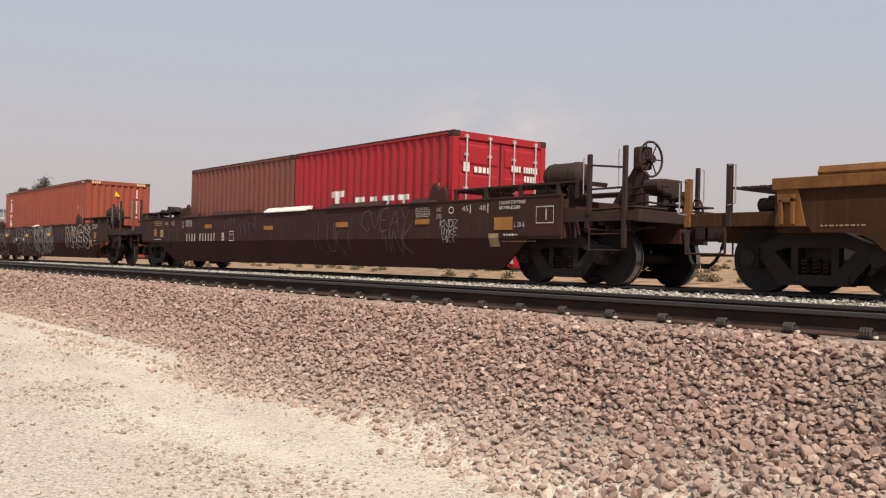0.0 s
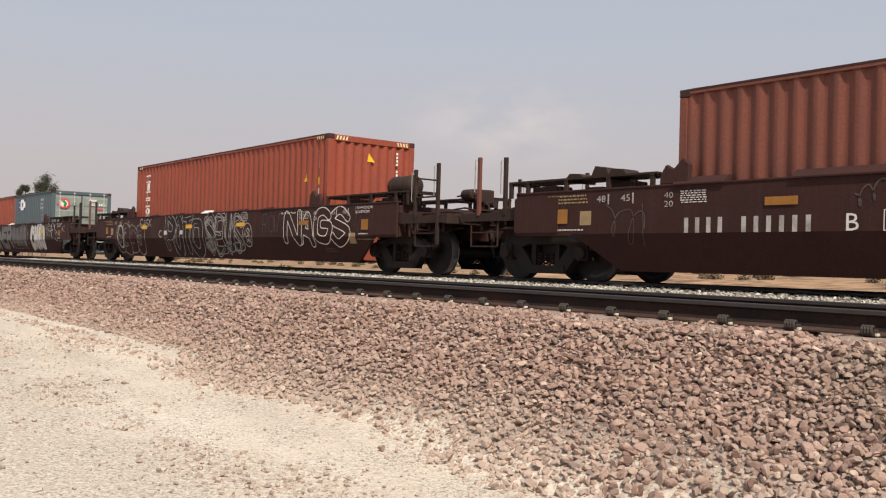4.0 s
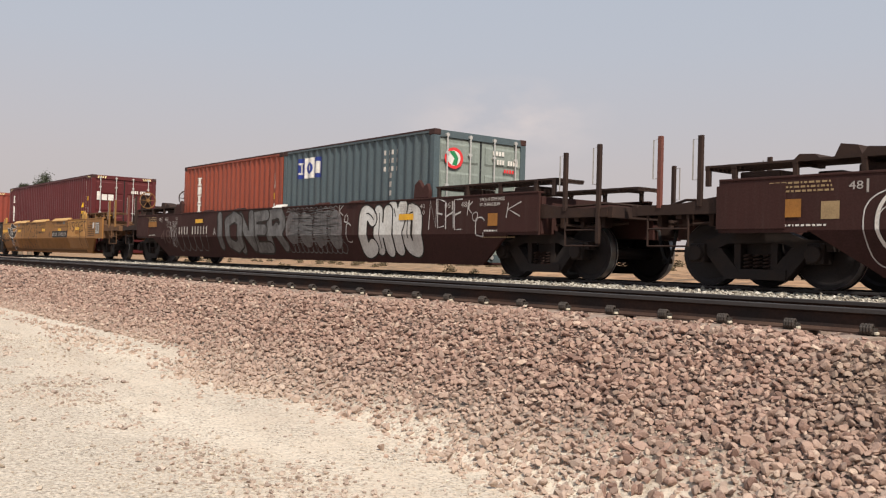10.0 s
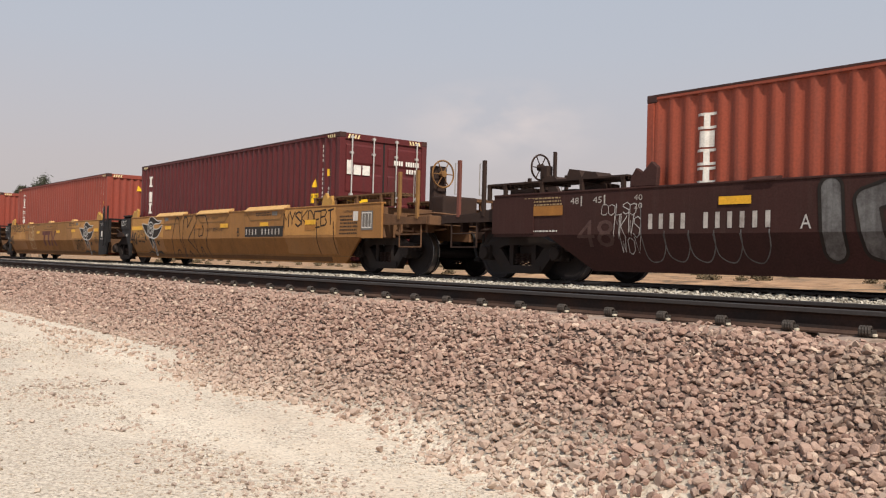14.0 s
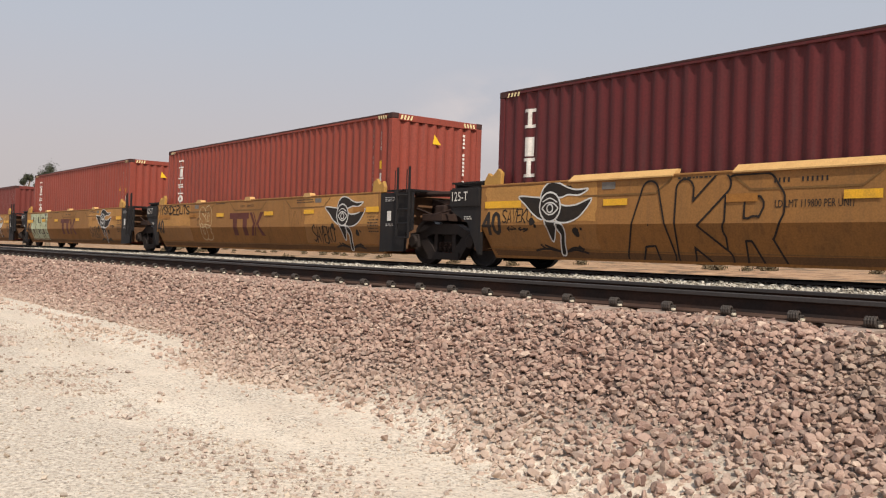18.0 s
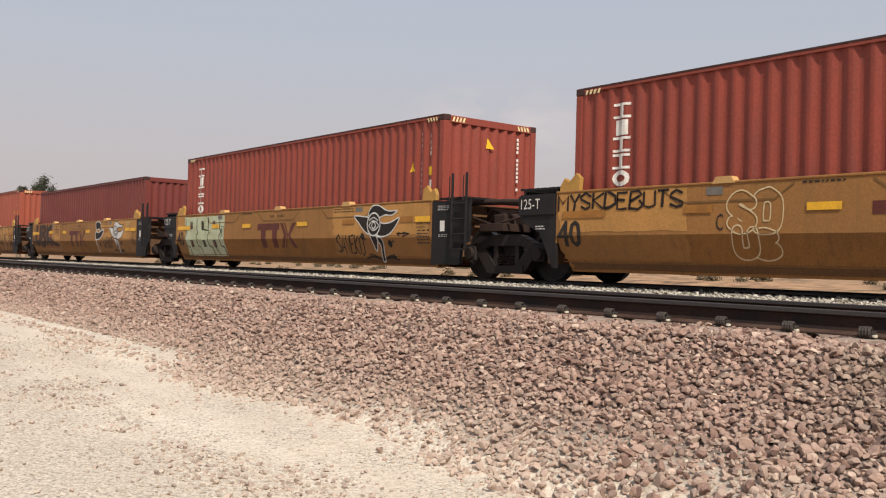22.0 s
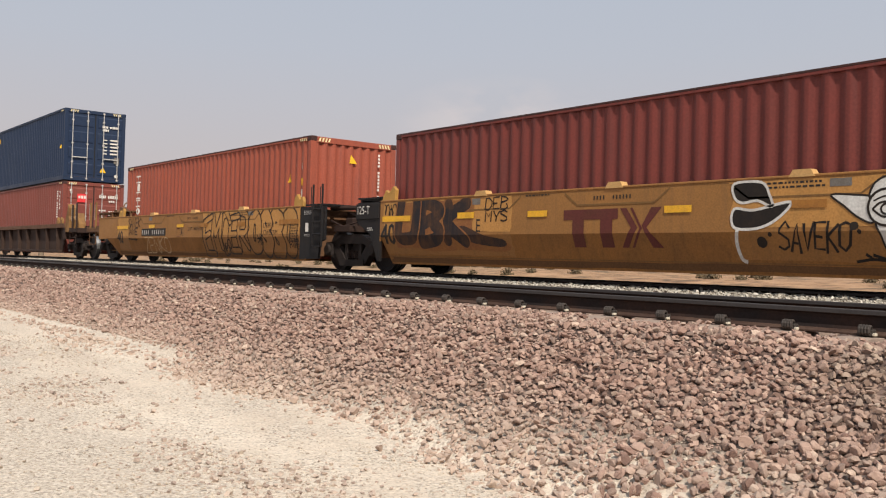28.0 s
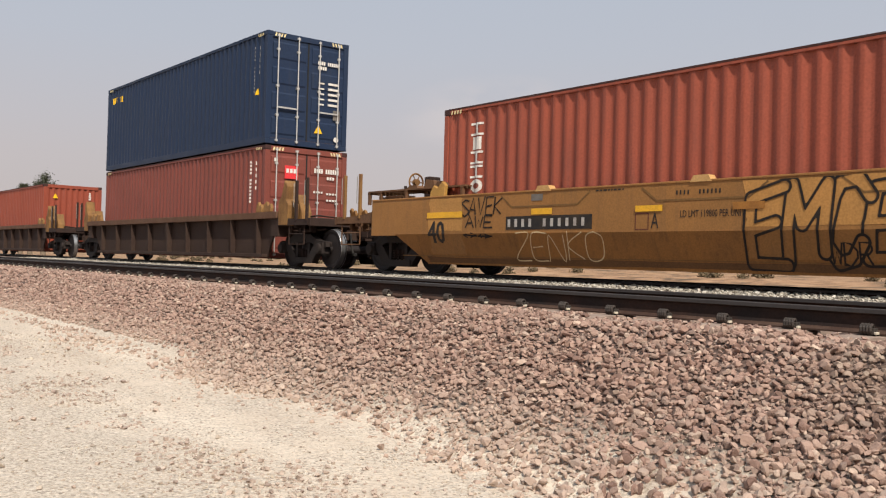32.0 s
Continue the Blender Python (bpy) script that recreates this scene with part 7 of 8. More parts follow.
tag(car, "NEHE", 6.28, 7.30, 0.86, 1.38, M["chalk"], 0.028, 84, 0.0, 0.09)
tag(car, "K", 8.5, 8.9, 1.05, 1.3, M["chalk"], 0.022, 86, lift=0.022)
tag(car, "COLSO", -6.75, -6.05, 1.05, 1.22, M["chalk"], 0.013, 87)
tag(car, "MKWS", -6.50, -5.98, 0.72, 1.05, M["chalk"], 0.013, 88)
tag(car, "WOV", -6.40, -5.98, 0.48, 0.72, M["chalk"], 0.013, 89)
for k in range(5):
    bm = bmesh.new()
    a = -6.0 + 0.42 * k
    stroke(bm, [(a, 1.2 if k == 0 else 0.75), (a + 0.05, 0.45), (a + 0.28, 0.36), (a + 0.42, 0.55), (a + 0.44, 0.8)], 0.018)
    stick("graffiti_outline", bm, M["silver"], car, lift=0.006)


def emblem(car, x0, x1, z0, z1):
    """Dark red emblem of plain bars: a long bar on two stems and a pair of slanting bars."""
    w, h = x1 - x0, z1 - z0
    t = 0.27 * h
    bm = bmesh.new()
    rect(bm, x0, x0 + 0.58 * w, z1 - t, z1)
    for a in (0.10, 0.40):
        rect(bm, x0 + a * w, x0 + (a + 0.125) * w, z0, z1 - t + 0.001)
    stick("emblem", bm, M["dark_red"], car, lift=0.005)
    for sh in (((0.60, 0), (0.665, 0), (0.775, 0.5), (0.665, 1), (0.60, 1), (0.71, 0.5)), ((0.70, 0), (0.725, 0), (0.82, 0.48), (0.725, 1), (0.70, 1), (0.795, 0.48)), ((0.90, 0), (1.0, 0), (0.86, 0.5), (1.0, 1), (0.90, 1), (0.815, 0.55))):
        bm = bmesh.new()
        poly(bm, [(x0 + a * w, z0 + b * h) for a, b in sh])
        stick("emblem", bm, M["dark_red"], car, lift=0.005)


def hat(car, x, w=0.36):
    """A small folded cap on the top chord."""
    for s in (-1, 1):
        bm = bmesh.new()
        y0, y1 = sorted((s * 1.475, s * 1.33))
        prism(bm, [(x - w / 2, 1.44), (x + w / 2, 1.44), (x + w / 2 - 0.06, 1.535), (x - w / 2 + 0.06, 1.535)], y0, y1)
        part("chord_cap", bm, M["cap_yellow"], car)


def cover(car, x0, x1, mat, z=1.45, h=0.10):
    """A long sloping cover plate along the top chord."""
    for s in (-1, 1):
        bm = bmesh.new()
        prism(bm, [(s * 1.49, z - 0.02), (s * 1.49, z), (s * 1.36, z + h), (s * 1.30, z + h), (s * 1.34, z - 0.02)], x0, x1, "yz")
        part("chord_cover", bm, mat, car)


def pocket(car, x0, x1):
    """The raised seam of a bent pocket in the side sheet."""
    bm = bmesh.new()
    stroke(bm, [(x0, 1.40), (x0 + 0.28, 1.20), (x1 - 0.28, 1.20), (x1, 1.40)], 0.028, False, False)
    stick("pocket_seam", bm, M["yellow_seam"], car, lift=0.006)


for key, letter, eye in (("y1", "B", None), ("y2", "C", (4.64, 1.005, 0.235)), ("y3", "D", (4.15, 1.02, 0.235)), ("y4", "E", None), ("y5", "A", None)):
    car = cars[key]
    words(car, "40", -6.22 if key != "y3" else -6.12, -5.73 if key != "y3" else -5.69, 0.58, 0.41, M["black_ink"], lift=0.009)
    words(car, "40", -6.19 if key != "y3" else -6.09, -5.70 if key != "y3" else -5.66, 0.575, 0.42, M["black_ink"], lift=0.0095)
    if key != "y5":
        words(car, "125-T", -7.05, -6.60, 1.20, 0.17, M["white"], lift=0.036)
        small_print(car, -6.72, -6.48, 0.84, 0.92, 2, M["white"], 3, lift=0.012)
    for x in (-3.1, 0.0, 3.07):
        if key != "y1":
            hat(car, x)
        pocket(car, x - 1.04, x + 1.04)
    bars(car, -0.42, 0.36, 1.27, 1.34, 12, M["black_ink"], (4, 5), name="number_marks")
    small_print(car, 2.57, 3.38, 1.28, 1.39, 2, M["black_ink"], 13)
    stick("maker_plate", rect(bmesh.new(), 3.44, 3.72, 1.30, 1.40), M["plate_grey"], car, lift=0.006)
    stick("maker_plate", rect(bmesh.new(), -3.38, -3.11, 1.29, 1.40), M["plate_grey"], car, lift=0.006)
    small_print(car, -1.95, -1.35, 1.36, 1.41, 1, M["black_ink"], 14)
    bm = bmesh.new()
    rect(bm, -6.2 if key != "y5" else -7.2, 6.05 if key != "y1" else 7.0, 0.335, 0.350)
    stick("lower_seam", bm, M["yellow_seam"], car, lift=0.006)
    if key in ("y2", "y3", "y4"):
        emblem(car, -1.05, 0.90, 0.54, 1.13)
        tape(car, -1.88, -1.42, 1.04, 1.14)
        tape(car, 0.95, 1.42, 1.04, 1.14)
        tape(car, -3.74, -3.27, 1.05, 1.16, "reflect" if key != "y2" else "reflect_old")
        tape(car, 2.94, 3.41, 1.05, 1.15, "reflect" if key == "y2" else "reflect_old")
        words(car, letter, -3.21, -3.10, 0.80, 0.23, M["black_ink"])
        tape(car, 5.58, 6.06, 1.05, 1.16)
        tape(car, 5.08, 5.51, 1.06, 1.17, "reflect" if key == "y4" else "reflect_old")
        if key == "y4":
            tape(car, -6.15, -5.19, 1.03, 1.14)
        else:
            tape(car, -6.10, -5.20, 1.03, 1.14, "reflect_old" if key == "y2" else "reflect")
    if key in ("y2", "y3", "y4", "y5"):
        words(car, "2 INCH TREAD COMP. SHOES\nNO 24 BRAKE BEAM", 5.61, 6.05, 0.93, 0.11, M["black_ink"])
        small_print(car, 5.62, 6.05, 0.60, 0.90, 5, M["black_ink"], 15)
        # marks on the black skirt
        bm = rect(bmesh.new(), 6.36, 6.50, 0.86, 1.06)
        stick("label_plate", bm, M["white"], car, lift=0.006)
        small_print(car, 6.28, 6.62, 1.24, 1.34, 3, M["chalk"], 16, lift=0.006)
        small_print(car, 6.30, 6.58, 0.74, 0.80, 2, M["chalk"], 17, lift=0.006)



def wavy_patch(car, x0, x1, z0, z1, mat, seed, name="clean_patch", lift=0.003):
    """A patch with a slightly wandering edge."""
    rnd = random.Random(seed)
    pts = []
    for k in range(14):
        pts.append((x0 + (x1 - x0) * k / 14, z0 + rnd.uniform(0, 0.02)))
    for k in range(6):
        pts.append((x1 + rnd.uniform(-0.03, 0.03), z0 + (z1 - z0) * k / 6))
    for k in range(14):
        pts.append((x1 - (x1 - x0) * k / 14, z1 - rnd.uniform(0, 0.02)))
    for k in range(6):
        pts.append((x0 + rnd.uniform(-0.05, 0.05), z1 - (z1 - z0) * k / 6))
    stick(name, poly(bmesh.new(), pts), mat, car, lift=lift)


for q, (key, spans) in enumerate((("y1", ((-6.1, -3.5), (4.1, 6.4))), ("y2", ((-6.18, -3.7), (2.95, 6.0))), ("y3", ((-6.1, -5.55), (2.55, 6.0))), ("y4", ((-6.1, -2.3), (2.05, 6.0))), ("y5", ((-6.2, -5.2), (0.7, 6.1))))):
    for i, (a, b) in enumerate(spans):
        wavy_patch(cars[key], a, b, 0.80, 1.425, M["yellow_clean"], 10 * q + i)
        # lower half of the patch in a darker yellow, the fold's shade in its colour
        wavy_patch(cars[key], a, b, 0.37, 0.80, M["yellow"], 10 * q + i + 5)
    wavy_patch(cars[key], -6.0 if key != "y5" else -6.4, 6.0, 0.215, 0.333, M["grime_strip"], q, "grime_band", 0.0035)

K_ = M["black_spray"]
car = cars["y1"]
winged_eye(car, -4.50, 1.045, 0.24, K_, M["white_spray"], M["white_spray"], seed=1)
tag(car, "SAVEKO", -5.66, -4.92, 0.80, 1.03, K_, 0.024, 90, 0.15)
tag(car, ">>", -5.55, -5.02, 0.60, 0.78, K_, 0.024, 89)
throw_up(car, "AKR", -2.85, -0.1, 0.10, 1.42, K_, 0.03, 0.15, 3, gap=0.3, curl=False, lift=0.008)
tag(car, "MYSKDEBT", 4.05, 6.35, 1.02, 1.35, K_, 0.036, 91, 0.05)
bm = rect(bmesh.new(), 2.0, 4.02, 0.785, 1.04)
stick("number_panel", bm, M["black_ink"], car, lift=0.005)
bars(car, 2.06, 3.96, 0.83, 0.99, 11, M["stencil"], (4,), lift=0.009)
words(car, "B", 1.55, 1.69, 0.80, 0.22, M["black_ink"])
words(car, "LD LMT 119800 PER UNIT", -0.40, 0.68, 0.95, 0.10, M["black_ink"])
for x0, x1, z0, z1, m in ((0.53, 1.01, 1.04, 1.15, "reflect"), (2.83, 3.28, 1.045, 1.14, "reflect"), (5.07, 5.55, 1.05, 1.16, "reflect"), (5.07, 5.55, 0.93, 1.04, "reflect_old"), (-6.13, -5.19, 1.05, 1.17, "reflect"), (-3.34, -2.86, 1.04, 1.14, "reflect"), (-1.13, -0.65, 1.04, 1.15, "reflect_old")):
    tape(car, x0, x1, z0, z1, m)
for x0, x1 in ((-4.08, -2.02), (-1.03, 1.03), (2.0, 4.06)):
    cover(car, x0, x1, M["cap_yellow"])
words(car, "NO 24 BRAKE BEAM", 6.70, 7.10, 1.28, 0.05, M["black_ink"])
small_print(car, 6.55, 7.28, 0.78, 1.22, 6, M["black_ink"], 18)
stick("label_plate", rect(bmesh.new(), 7.10, 7.29, 1.10, 1.30), M["white"], car, lift=0.007)
for x in (5.58, 6.3):
    bm = bmesh.new()
    stroke(bm, [(x, 1.1), (x + 0.02, 0.8), (x, 0.6), (x + 0.03, 0.38)], 0.03)
    stick("drip_stain", bm, M["rib"], car, lift=0.0065)
bm = rect(bmesh.new(), 7.42, 7.86, 0.90, 1.30)
stick("window_plate", bm, M["plate_grey"], car, lift=0.008)
bm = bmesh.new()
stroke(bm, [(7.46, 0.95), (7.80, 0.95), (7.80, 1.26), (7.46, 1.26)], 0.035, True, False)
stroke(bm, [(7.57, 0.95), (7.57, 1.26)], 0.02, False, False)
stroke(bm, [(7.69, 0.95), (7.69, 1.26)], 0.02, False, False)
stick("window_plate", bm, M["white"], car, lift=0.012)

car = cars["y2"]
winged_eye(car, 4.645, 1.005, 0.235, K_, M["white_spray"], M["white_spray"], seed=2)
tag(car, "SAVEKO", 3.30, 4.25, 0.40, 0.77, K_, 0.036, 92, 0.15)
tag(car, "MYSKDEBUTS", -6.20, -3.72, 1.15, 1.40, K_, 0.042, 93, 0.05, lift=0.011)
throw_up(car, "SO", -3.0, -2.2, 0.75, 1.36, M["white_thin"], 0.02, 0.09, 4)
throw_up(car, "US", -2.95, -2.25, 0.40, 0.85, M["white_thin"], 0.02, 0.08, 5)
tag(car, "VN", 2.15, 2.9, 0.68, 1.15, M["yellow_seam"], 0.02, 95)

car = cars["y3"]
winged_eye(car, 4.15, 1.03, 0.235, K_, M["white_spray"], M["white_spray"], seed=3)
tag(car, "SAVEKO", 2.68, 3.74, 0.42, 0.80, K_, 0.036, 96, 0.15)
tag(car, ">", 4.98, 5.47, 0.68, 0.95, K_, 0.03, 97)
wavy_patch(car, -5.55, -2.98, 0.30, 1.40, M["green_spray"], 8, "graffiti_fill", 0.0050)
# block letters cut out of the pale fill by stepped black lines, with square eyes
for q, a in enumerate((-5.62, -4.85, -4.10, -3.35)):
    bm = bmesh.new()
    stroke(bm, [(a + 0.10, 1.36), (a + 0.10, 1.02), (a + 0.20, 0.96), (a + 0.06, 0.86), (a + 0.10, 0.58), (a + 0.28, 0.54), (a + 0.32, 0.32)], 0.042, False, False)
    stick("graffiti_outline", bm, K_, car, lift=0.0065)
for q, a in enumerate((-5.18, -4.42, -3.68)):
    for x, z, w_, h_ in ((a, 1.06, 0.13, 0.19), (a + (0.06 if q == 1 else 0.0), 0.56, 0.16, 0.16)):
        bm = bmesh.new()
        stroke(bm, [(x, z), (x + w_, z + 0.01), (x + w_ - 0.02, z + h_), (x - 0.01, z + h_)], 0.042, True, False)
        stick("graffiti_outline", bm, K_, car, lift=0.007)
        stick("graffiti_fill", rect(bmesh.new(), x + 0.02, x + w_ - 0.02, z + 0.02, z + h_ - 0.02), M["dark_red"] if q % 2 == 0 else K_, car, lift=0.0058)
bm = bmesh.new()
stroke(bm, [(-4.42, 1.04), (-3.98, 1.0), (-3.98, 1.36)], 0.042, False, False)
stroke(bm, [(-3.62, 0.56), (-3.45, 0.34)], 0.042, False, False)
stroke(bm, [(-3.14, 0.86), (-3.04, 0.86), (-3.03, 1.1), (-3.13, 1.1)], 0.025, True, False)
stick("graffiti_outline", bm, K_, car, lift=0.0075)

car = cars["y4"]
winged_eye(car, 4.14, 1.03, 0.215, M["white_spray"], K_, K_, seed=4)
tag(car, "SAVEKO", 2.76, 3.74, 0.50, 0.86, K_, 0.036, 98, 0.15)
# the half of a winged eye that the paint-out left
for sh in (((2.10, 1.40), (2.50, 1.40), (2.62, 1.24), (2.66, 1.08), (2.45, 1.16), (2.22, 1.14), (2.10, 1.22)), ((2.10, 1.06), (2.40, 1.04), (2.92, 1.13), (2.74, 0.92), (2.45, 0.80), (2.10, 0.82))):
    stick("graffiti_fill", poly(bmesh.new(), [(p.x, p.y) for p in curve_through(sh, 4, True)]), K_, car, lift=0.006)
    bm = bmesh.new()
    stroke(bm, sh, 0.036, True)
    stick("graffiti_outline", bm, M["white_spray"], car, lift=0.008)
bm = bmesh.new()
stroke(bm, [(2.16, 0.80), (2.12, 0.6), (2.16, 0.4), (2.24, 0.36)], 0.05)
stick("graffiti_outline", bm, M["white_spray"], car, lift=0.009)
bm = bmesh.new()
disc(bm, 2.50, 0.62, 0.075)
disc(bm, 2.63, 0.72, 0.03)
stick("paint_spots", bm, K_, car, lift=0.007)
wavy_patch(car, -5.72, -3.3, 0.50, 1.40, M["haze_spray"], 9, "graffiti_fill", 0.0040)
throw_up(car, "UBK", -5.62, -3.25, 0.52, 1.46, M["haze_spray"], 0.03, 0.14, 14, M["soot_spray"], gap=0.3, slant=0.12, lift=0.010)
for b, m in ((((-5.6, 0.72), (-4.6, 0.58), (-3.4, 0.78), (-2.45, 0.62), (-2.5, 0.46), (-3.5, 0.48), (-4.8, 0.46)), "haze_spray"), (((-3.6, 0.92), (-3.0, 0.74), (-2.5, 0.66), (-2.55, 0.54), (-3.3, 0.60), (-3.8, 0.78)), "soot_spray")):
    stick("graffiti_fill", poly(bmesh.new(), [(p.x, p.y) for p in curve_through(b, 4, True)]), M[m], car, lift=0.0048 if m == "haze_spray" else 0.007)
tag(car, "DEB", -2.96, -2.37, 1.2, 1.40, K_, 0.028, 99)
tag(car, "MYS", -2.96, -2.37, 0.97, 1.17, K_, 0.028, 100)
scrawl(car, -6.1, -5.6, 1.15, 1.38, K_, 0.025, 101, 8)
scrawl(car, 5.11, 5.47, 1.19, 1.40, M["white_thin"], 0.025, 102, 7)

car = cars["y5"]
throw_up(car, "EMCER", 0.70, 3.50, 0.30, 1.36, K_, 0.036, 0.085, 22, gap=0.12, slant=0.1, shake=0.09, curl=False, lift=0.010)
throw_up(car, "OSBO", 3.50, 6.0, 0.28, 1.42, K_, 0.036, 0.165, 23, gap=0.30, shake=0.09, lift=0.010)
tag(car, "*", 3.95, 4.30, 0.52, 0.84, K_, 0.03, 24)
tag(car, "AWE", 5.52, 6.02, 0.48, 0.70, K_, 0.032, 25)
tag(car, "SAVEK", -5.21, -4.08, 1.08, 1.38, K_, 0.032, 103, 0.1)
tag(car, "AWE", -5.1, -4.3, 0.86, 1.06, K_, 0.03, 104)
tag(car, ">>", -5.15, -4.3, 0.60, 0.82, K_, 0.03, 106)
tag(car, "WDR", 1.85, 2.40, 0.33, 0.60, K_, 0.028, 105)
words(car, "L-280-1\nCW52BM", 4.28, 5.02, 0.80, 0.30, M["black_ink"], lift=0.006)
tag(car, "ZENKO", -3.80, -1.80, 0.30, 0.74, M["white_thin"], 0.018, 107, 0.15, 0.05, curl=True)
stick("number_panel", rect(bmesh.new(), -4.0, -2.01, 0.81, 1.04), M["black_ink"], car, lift=0.005)
bars(car, -3.95, -2.06, 0.85, 1.0, 11, M["stencil"], (4,), lift=0.009)
words(car, "A", -0.86, -0.72, 0.80, 0.23, M["black_ink"])
bm = bmesh.new()
stroke(bm, [(-1.15, 0.79), (-0.91, 0.79), (-0.91, 1.02), (-1.15, 1.02)], 0.02, True, False)
stick("plate_mark", bm, M["dark_red"], car)
words(car, "LD LMT 119800 PER UNIT", -0.34, 0.70, 0.95, 0.10, M["black_ink"])
for x0, x1, z0, z1, m in ((-6.24, -5.18, 1.05, 1.16, "reflect"), (-3.37, -2.88, 1.06, 1.16, "reflect"), (-1.15, -0.65, 1.05, 1.14, "reflect"), (0.52, 1.00, 1.04, 1.14, "reflect_old"), (5.11, 6.06, 1.05, 1.16, "reflect_old"), (2.85, 3.3, 1.04, 1.14, "reflect_old")):
    tape(car, x0, x1, z0, z1, m)

for x0, x1 in ((-5.97, -5.11), (-4.12, -2.0), (2.0, 4.12), (5.11, 5.97)):
    cover(cars["b1"], x0, x1, M["oxide_low"])
cover(cars["b1"], -0.98, 1.11, M["white_cover"])
for key, x in (("b2", 0.03), ("b3", 0.2)):
    cover(cars[key], x - 0.22, x + 0.22, M["white_cover"], 1.45, 0.07)
    for q in (-4.0, -2.0, 2.2, 3.6):
        cover(cars[key], q - 0.2, q + 0.2, M["oxide_low"], 1.45, 0.05)

# ---------------------------------------------------------------- marks on the containers
F40, C40 = wall_face(L40)
F20, C20 = wall_face(L20)


def ibeam(bm, x0, x1, z0, z1):
    """A plain block with broad head and foot."""
    t, m = 0.17 * (z1 - z0), (x0 + x1) / 2
    w = 0.13 * (x1 - x0)
    poly(bm, [(x0, z0), (x1, z0), (x1, z0 + t), (m + w, z0 + t), (m + w, z1 - t), (x1, z1 - t), (x1, z1), (x0, z1), (x0, z1 - t), (m - w, z1 - t), (m - w, z0 + t), (x0, z0 + t)])


def name_blocks(c, x0, x1, tops, h, face, cuts, mat, kind):
    """A vertical row of plain painted blocks in place of a company name."""
    for i, z in enumerate(tops):
        bm = bmesh.new()
        if kind[i] == "o":
            stroke(bm, [((x0 + x1) / 2 + 0.40 * (x1 - x0) * math.cos(a), z - h / 2 + 0.40 * h * math.sin(a)) for a in np.linspace(0, math.tau, 14, endpoint=False)], 0.07, True, False)
        elif kind[i] == "b":
            rect(bm, x0 + 0.04, x1 - 0.04, z - h, z)
        else:
            ibeam(bm, x0, x1, z - h, z)
        stick("company_mark", bm, mat, c, face, cuts, (), 0.0095)


def triangle(c, x0, x1, z0, z1, face, cuts):
    bm = bmesh.new()
    poly(bm, [(x0, z0), (x1, z0), ((x0 + x1) / 2, z1)])
    return stick("warning_triangle", bm, M["yellow_sign"], c, face, cuts, (), 0.006, "yellow warning triangle")


def end_mark(name, c, length, shapes, mat, lift=0.012):
    """Flat marks on a container's end that faces forward: shapes drawn in y and z."""
    bm = bmesh.new()
    for sh in shapes:
        bm.faces.new([bm.verts.new((length / 2 + lift, y, z)) for y, z in sh])
    return part(name, bm, mat, c)


def rect_yz(y0, y1, z0, z1):
    return [(y0, z0), (y1, z0), (y1, z1), (y0, z1)]


def row_yz(y0, y1, z0, z1, n, gaps=()):
    p = (y1 - y0) / n
    return [rect_yz(y0 + p * k, y0 + p * (k + 0.72), z0, z1) for k in range(n) if k not in gaps]


Z = BASE
W_ = M["white"]
for key in ("o1", "o3", "o4", "o6"):
    c = boxes[key]
    name_blocks(c, -5.31, -4.98, [2.81 - Z - 0.262 * k for k in range(6)], 0.235, F40, C40, W_, "ibiion")
    column(c, 5.34, 5.43, 1.35 - Z, 2.84 - Z, 13, W_, (4, 11), face=F40, cuts_x=C40)
    for q, ch in enumerate("45G1"):
        words(c, ch, 5.63, 5.71, 2.70 - Z - 0.11 * q, 0.085, W_, face=F40, cuts_x=C40, cuts_z=())
    stick("yellow_label", rect(bmesh.new(), 5.60, 5.73, 1.98 - Z, 2.15 - Z), M["yellow_sign"], c, F40, C40, (), 0.006)
    stick("code_label", rect(bmesh.new(), 5.61, 5.73, 1.71 - Z, 1.89 - Z), W_, c, F40, C40, (), 0.006)
    if key != "o3":
        triangle(c, 4.97, 5.19, 2.08 - Z, 2.30 - Z, F40, C40)
    end_mark("warning_triangle", c, L40, [[(-0.15, 2.57 - Z), (0.07, 2.57 - Z), (-0.11, 2.78 - Z)]], M["yellow_sign"], 0.002)
    end_mark("number_marks", c, L40, [rect_yz(0.68, 0.735, 2.80 - Z - 0.085 * k, 2.855 - Z - 0.085 * k) for k in range(13) if k not in (4, 11)], W_, 0.002)
c = boxes["o2"]
name_blocks(c, -2.13, -1.81, [2.47 - Z - 0.256 * k for k in range(5)], 0.23, F20, C20, W_, "ibiio")
column(c, 2.28, 2.38, 1.35 - Z, 2.46 - Z, 11, W_, (4,), face=F20, cuts_x=C20)
for q, ch in enumerate("22G1"):
    words(c, ch, 2.56, 2.66, 2.33 - Z - 0.12 * q, 0.095, W_, face=F20, cuts_x=C20, cuts_z=())
stick("yellow_label", rect(bmesh.new(), 2.54, 2.65, 1.69 - Z, 1.84 - Z), M["yellow_sign"], c, F20, C20, (), 0.006)
stick("code_label", rect(bmesh.new(), 2.53, 2.66, 1.46 - Z, 1.58 - Z), W_, c, F20, C20, (), 0.006)

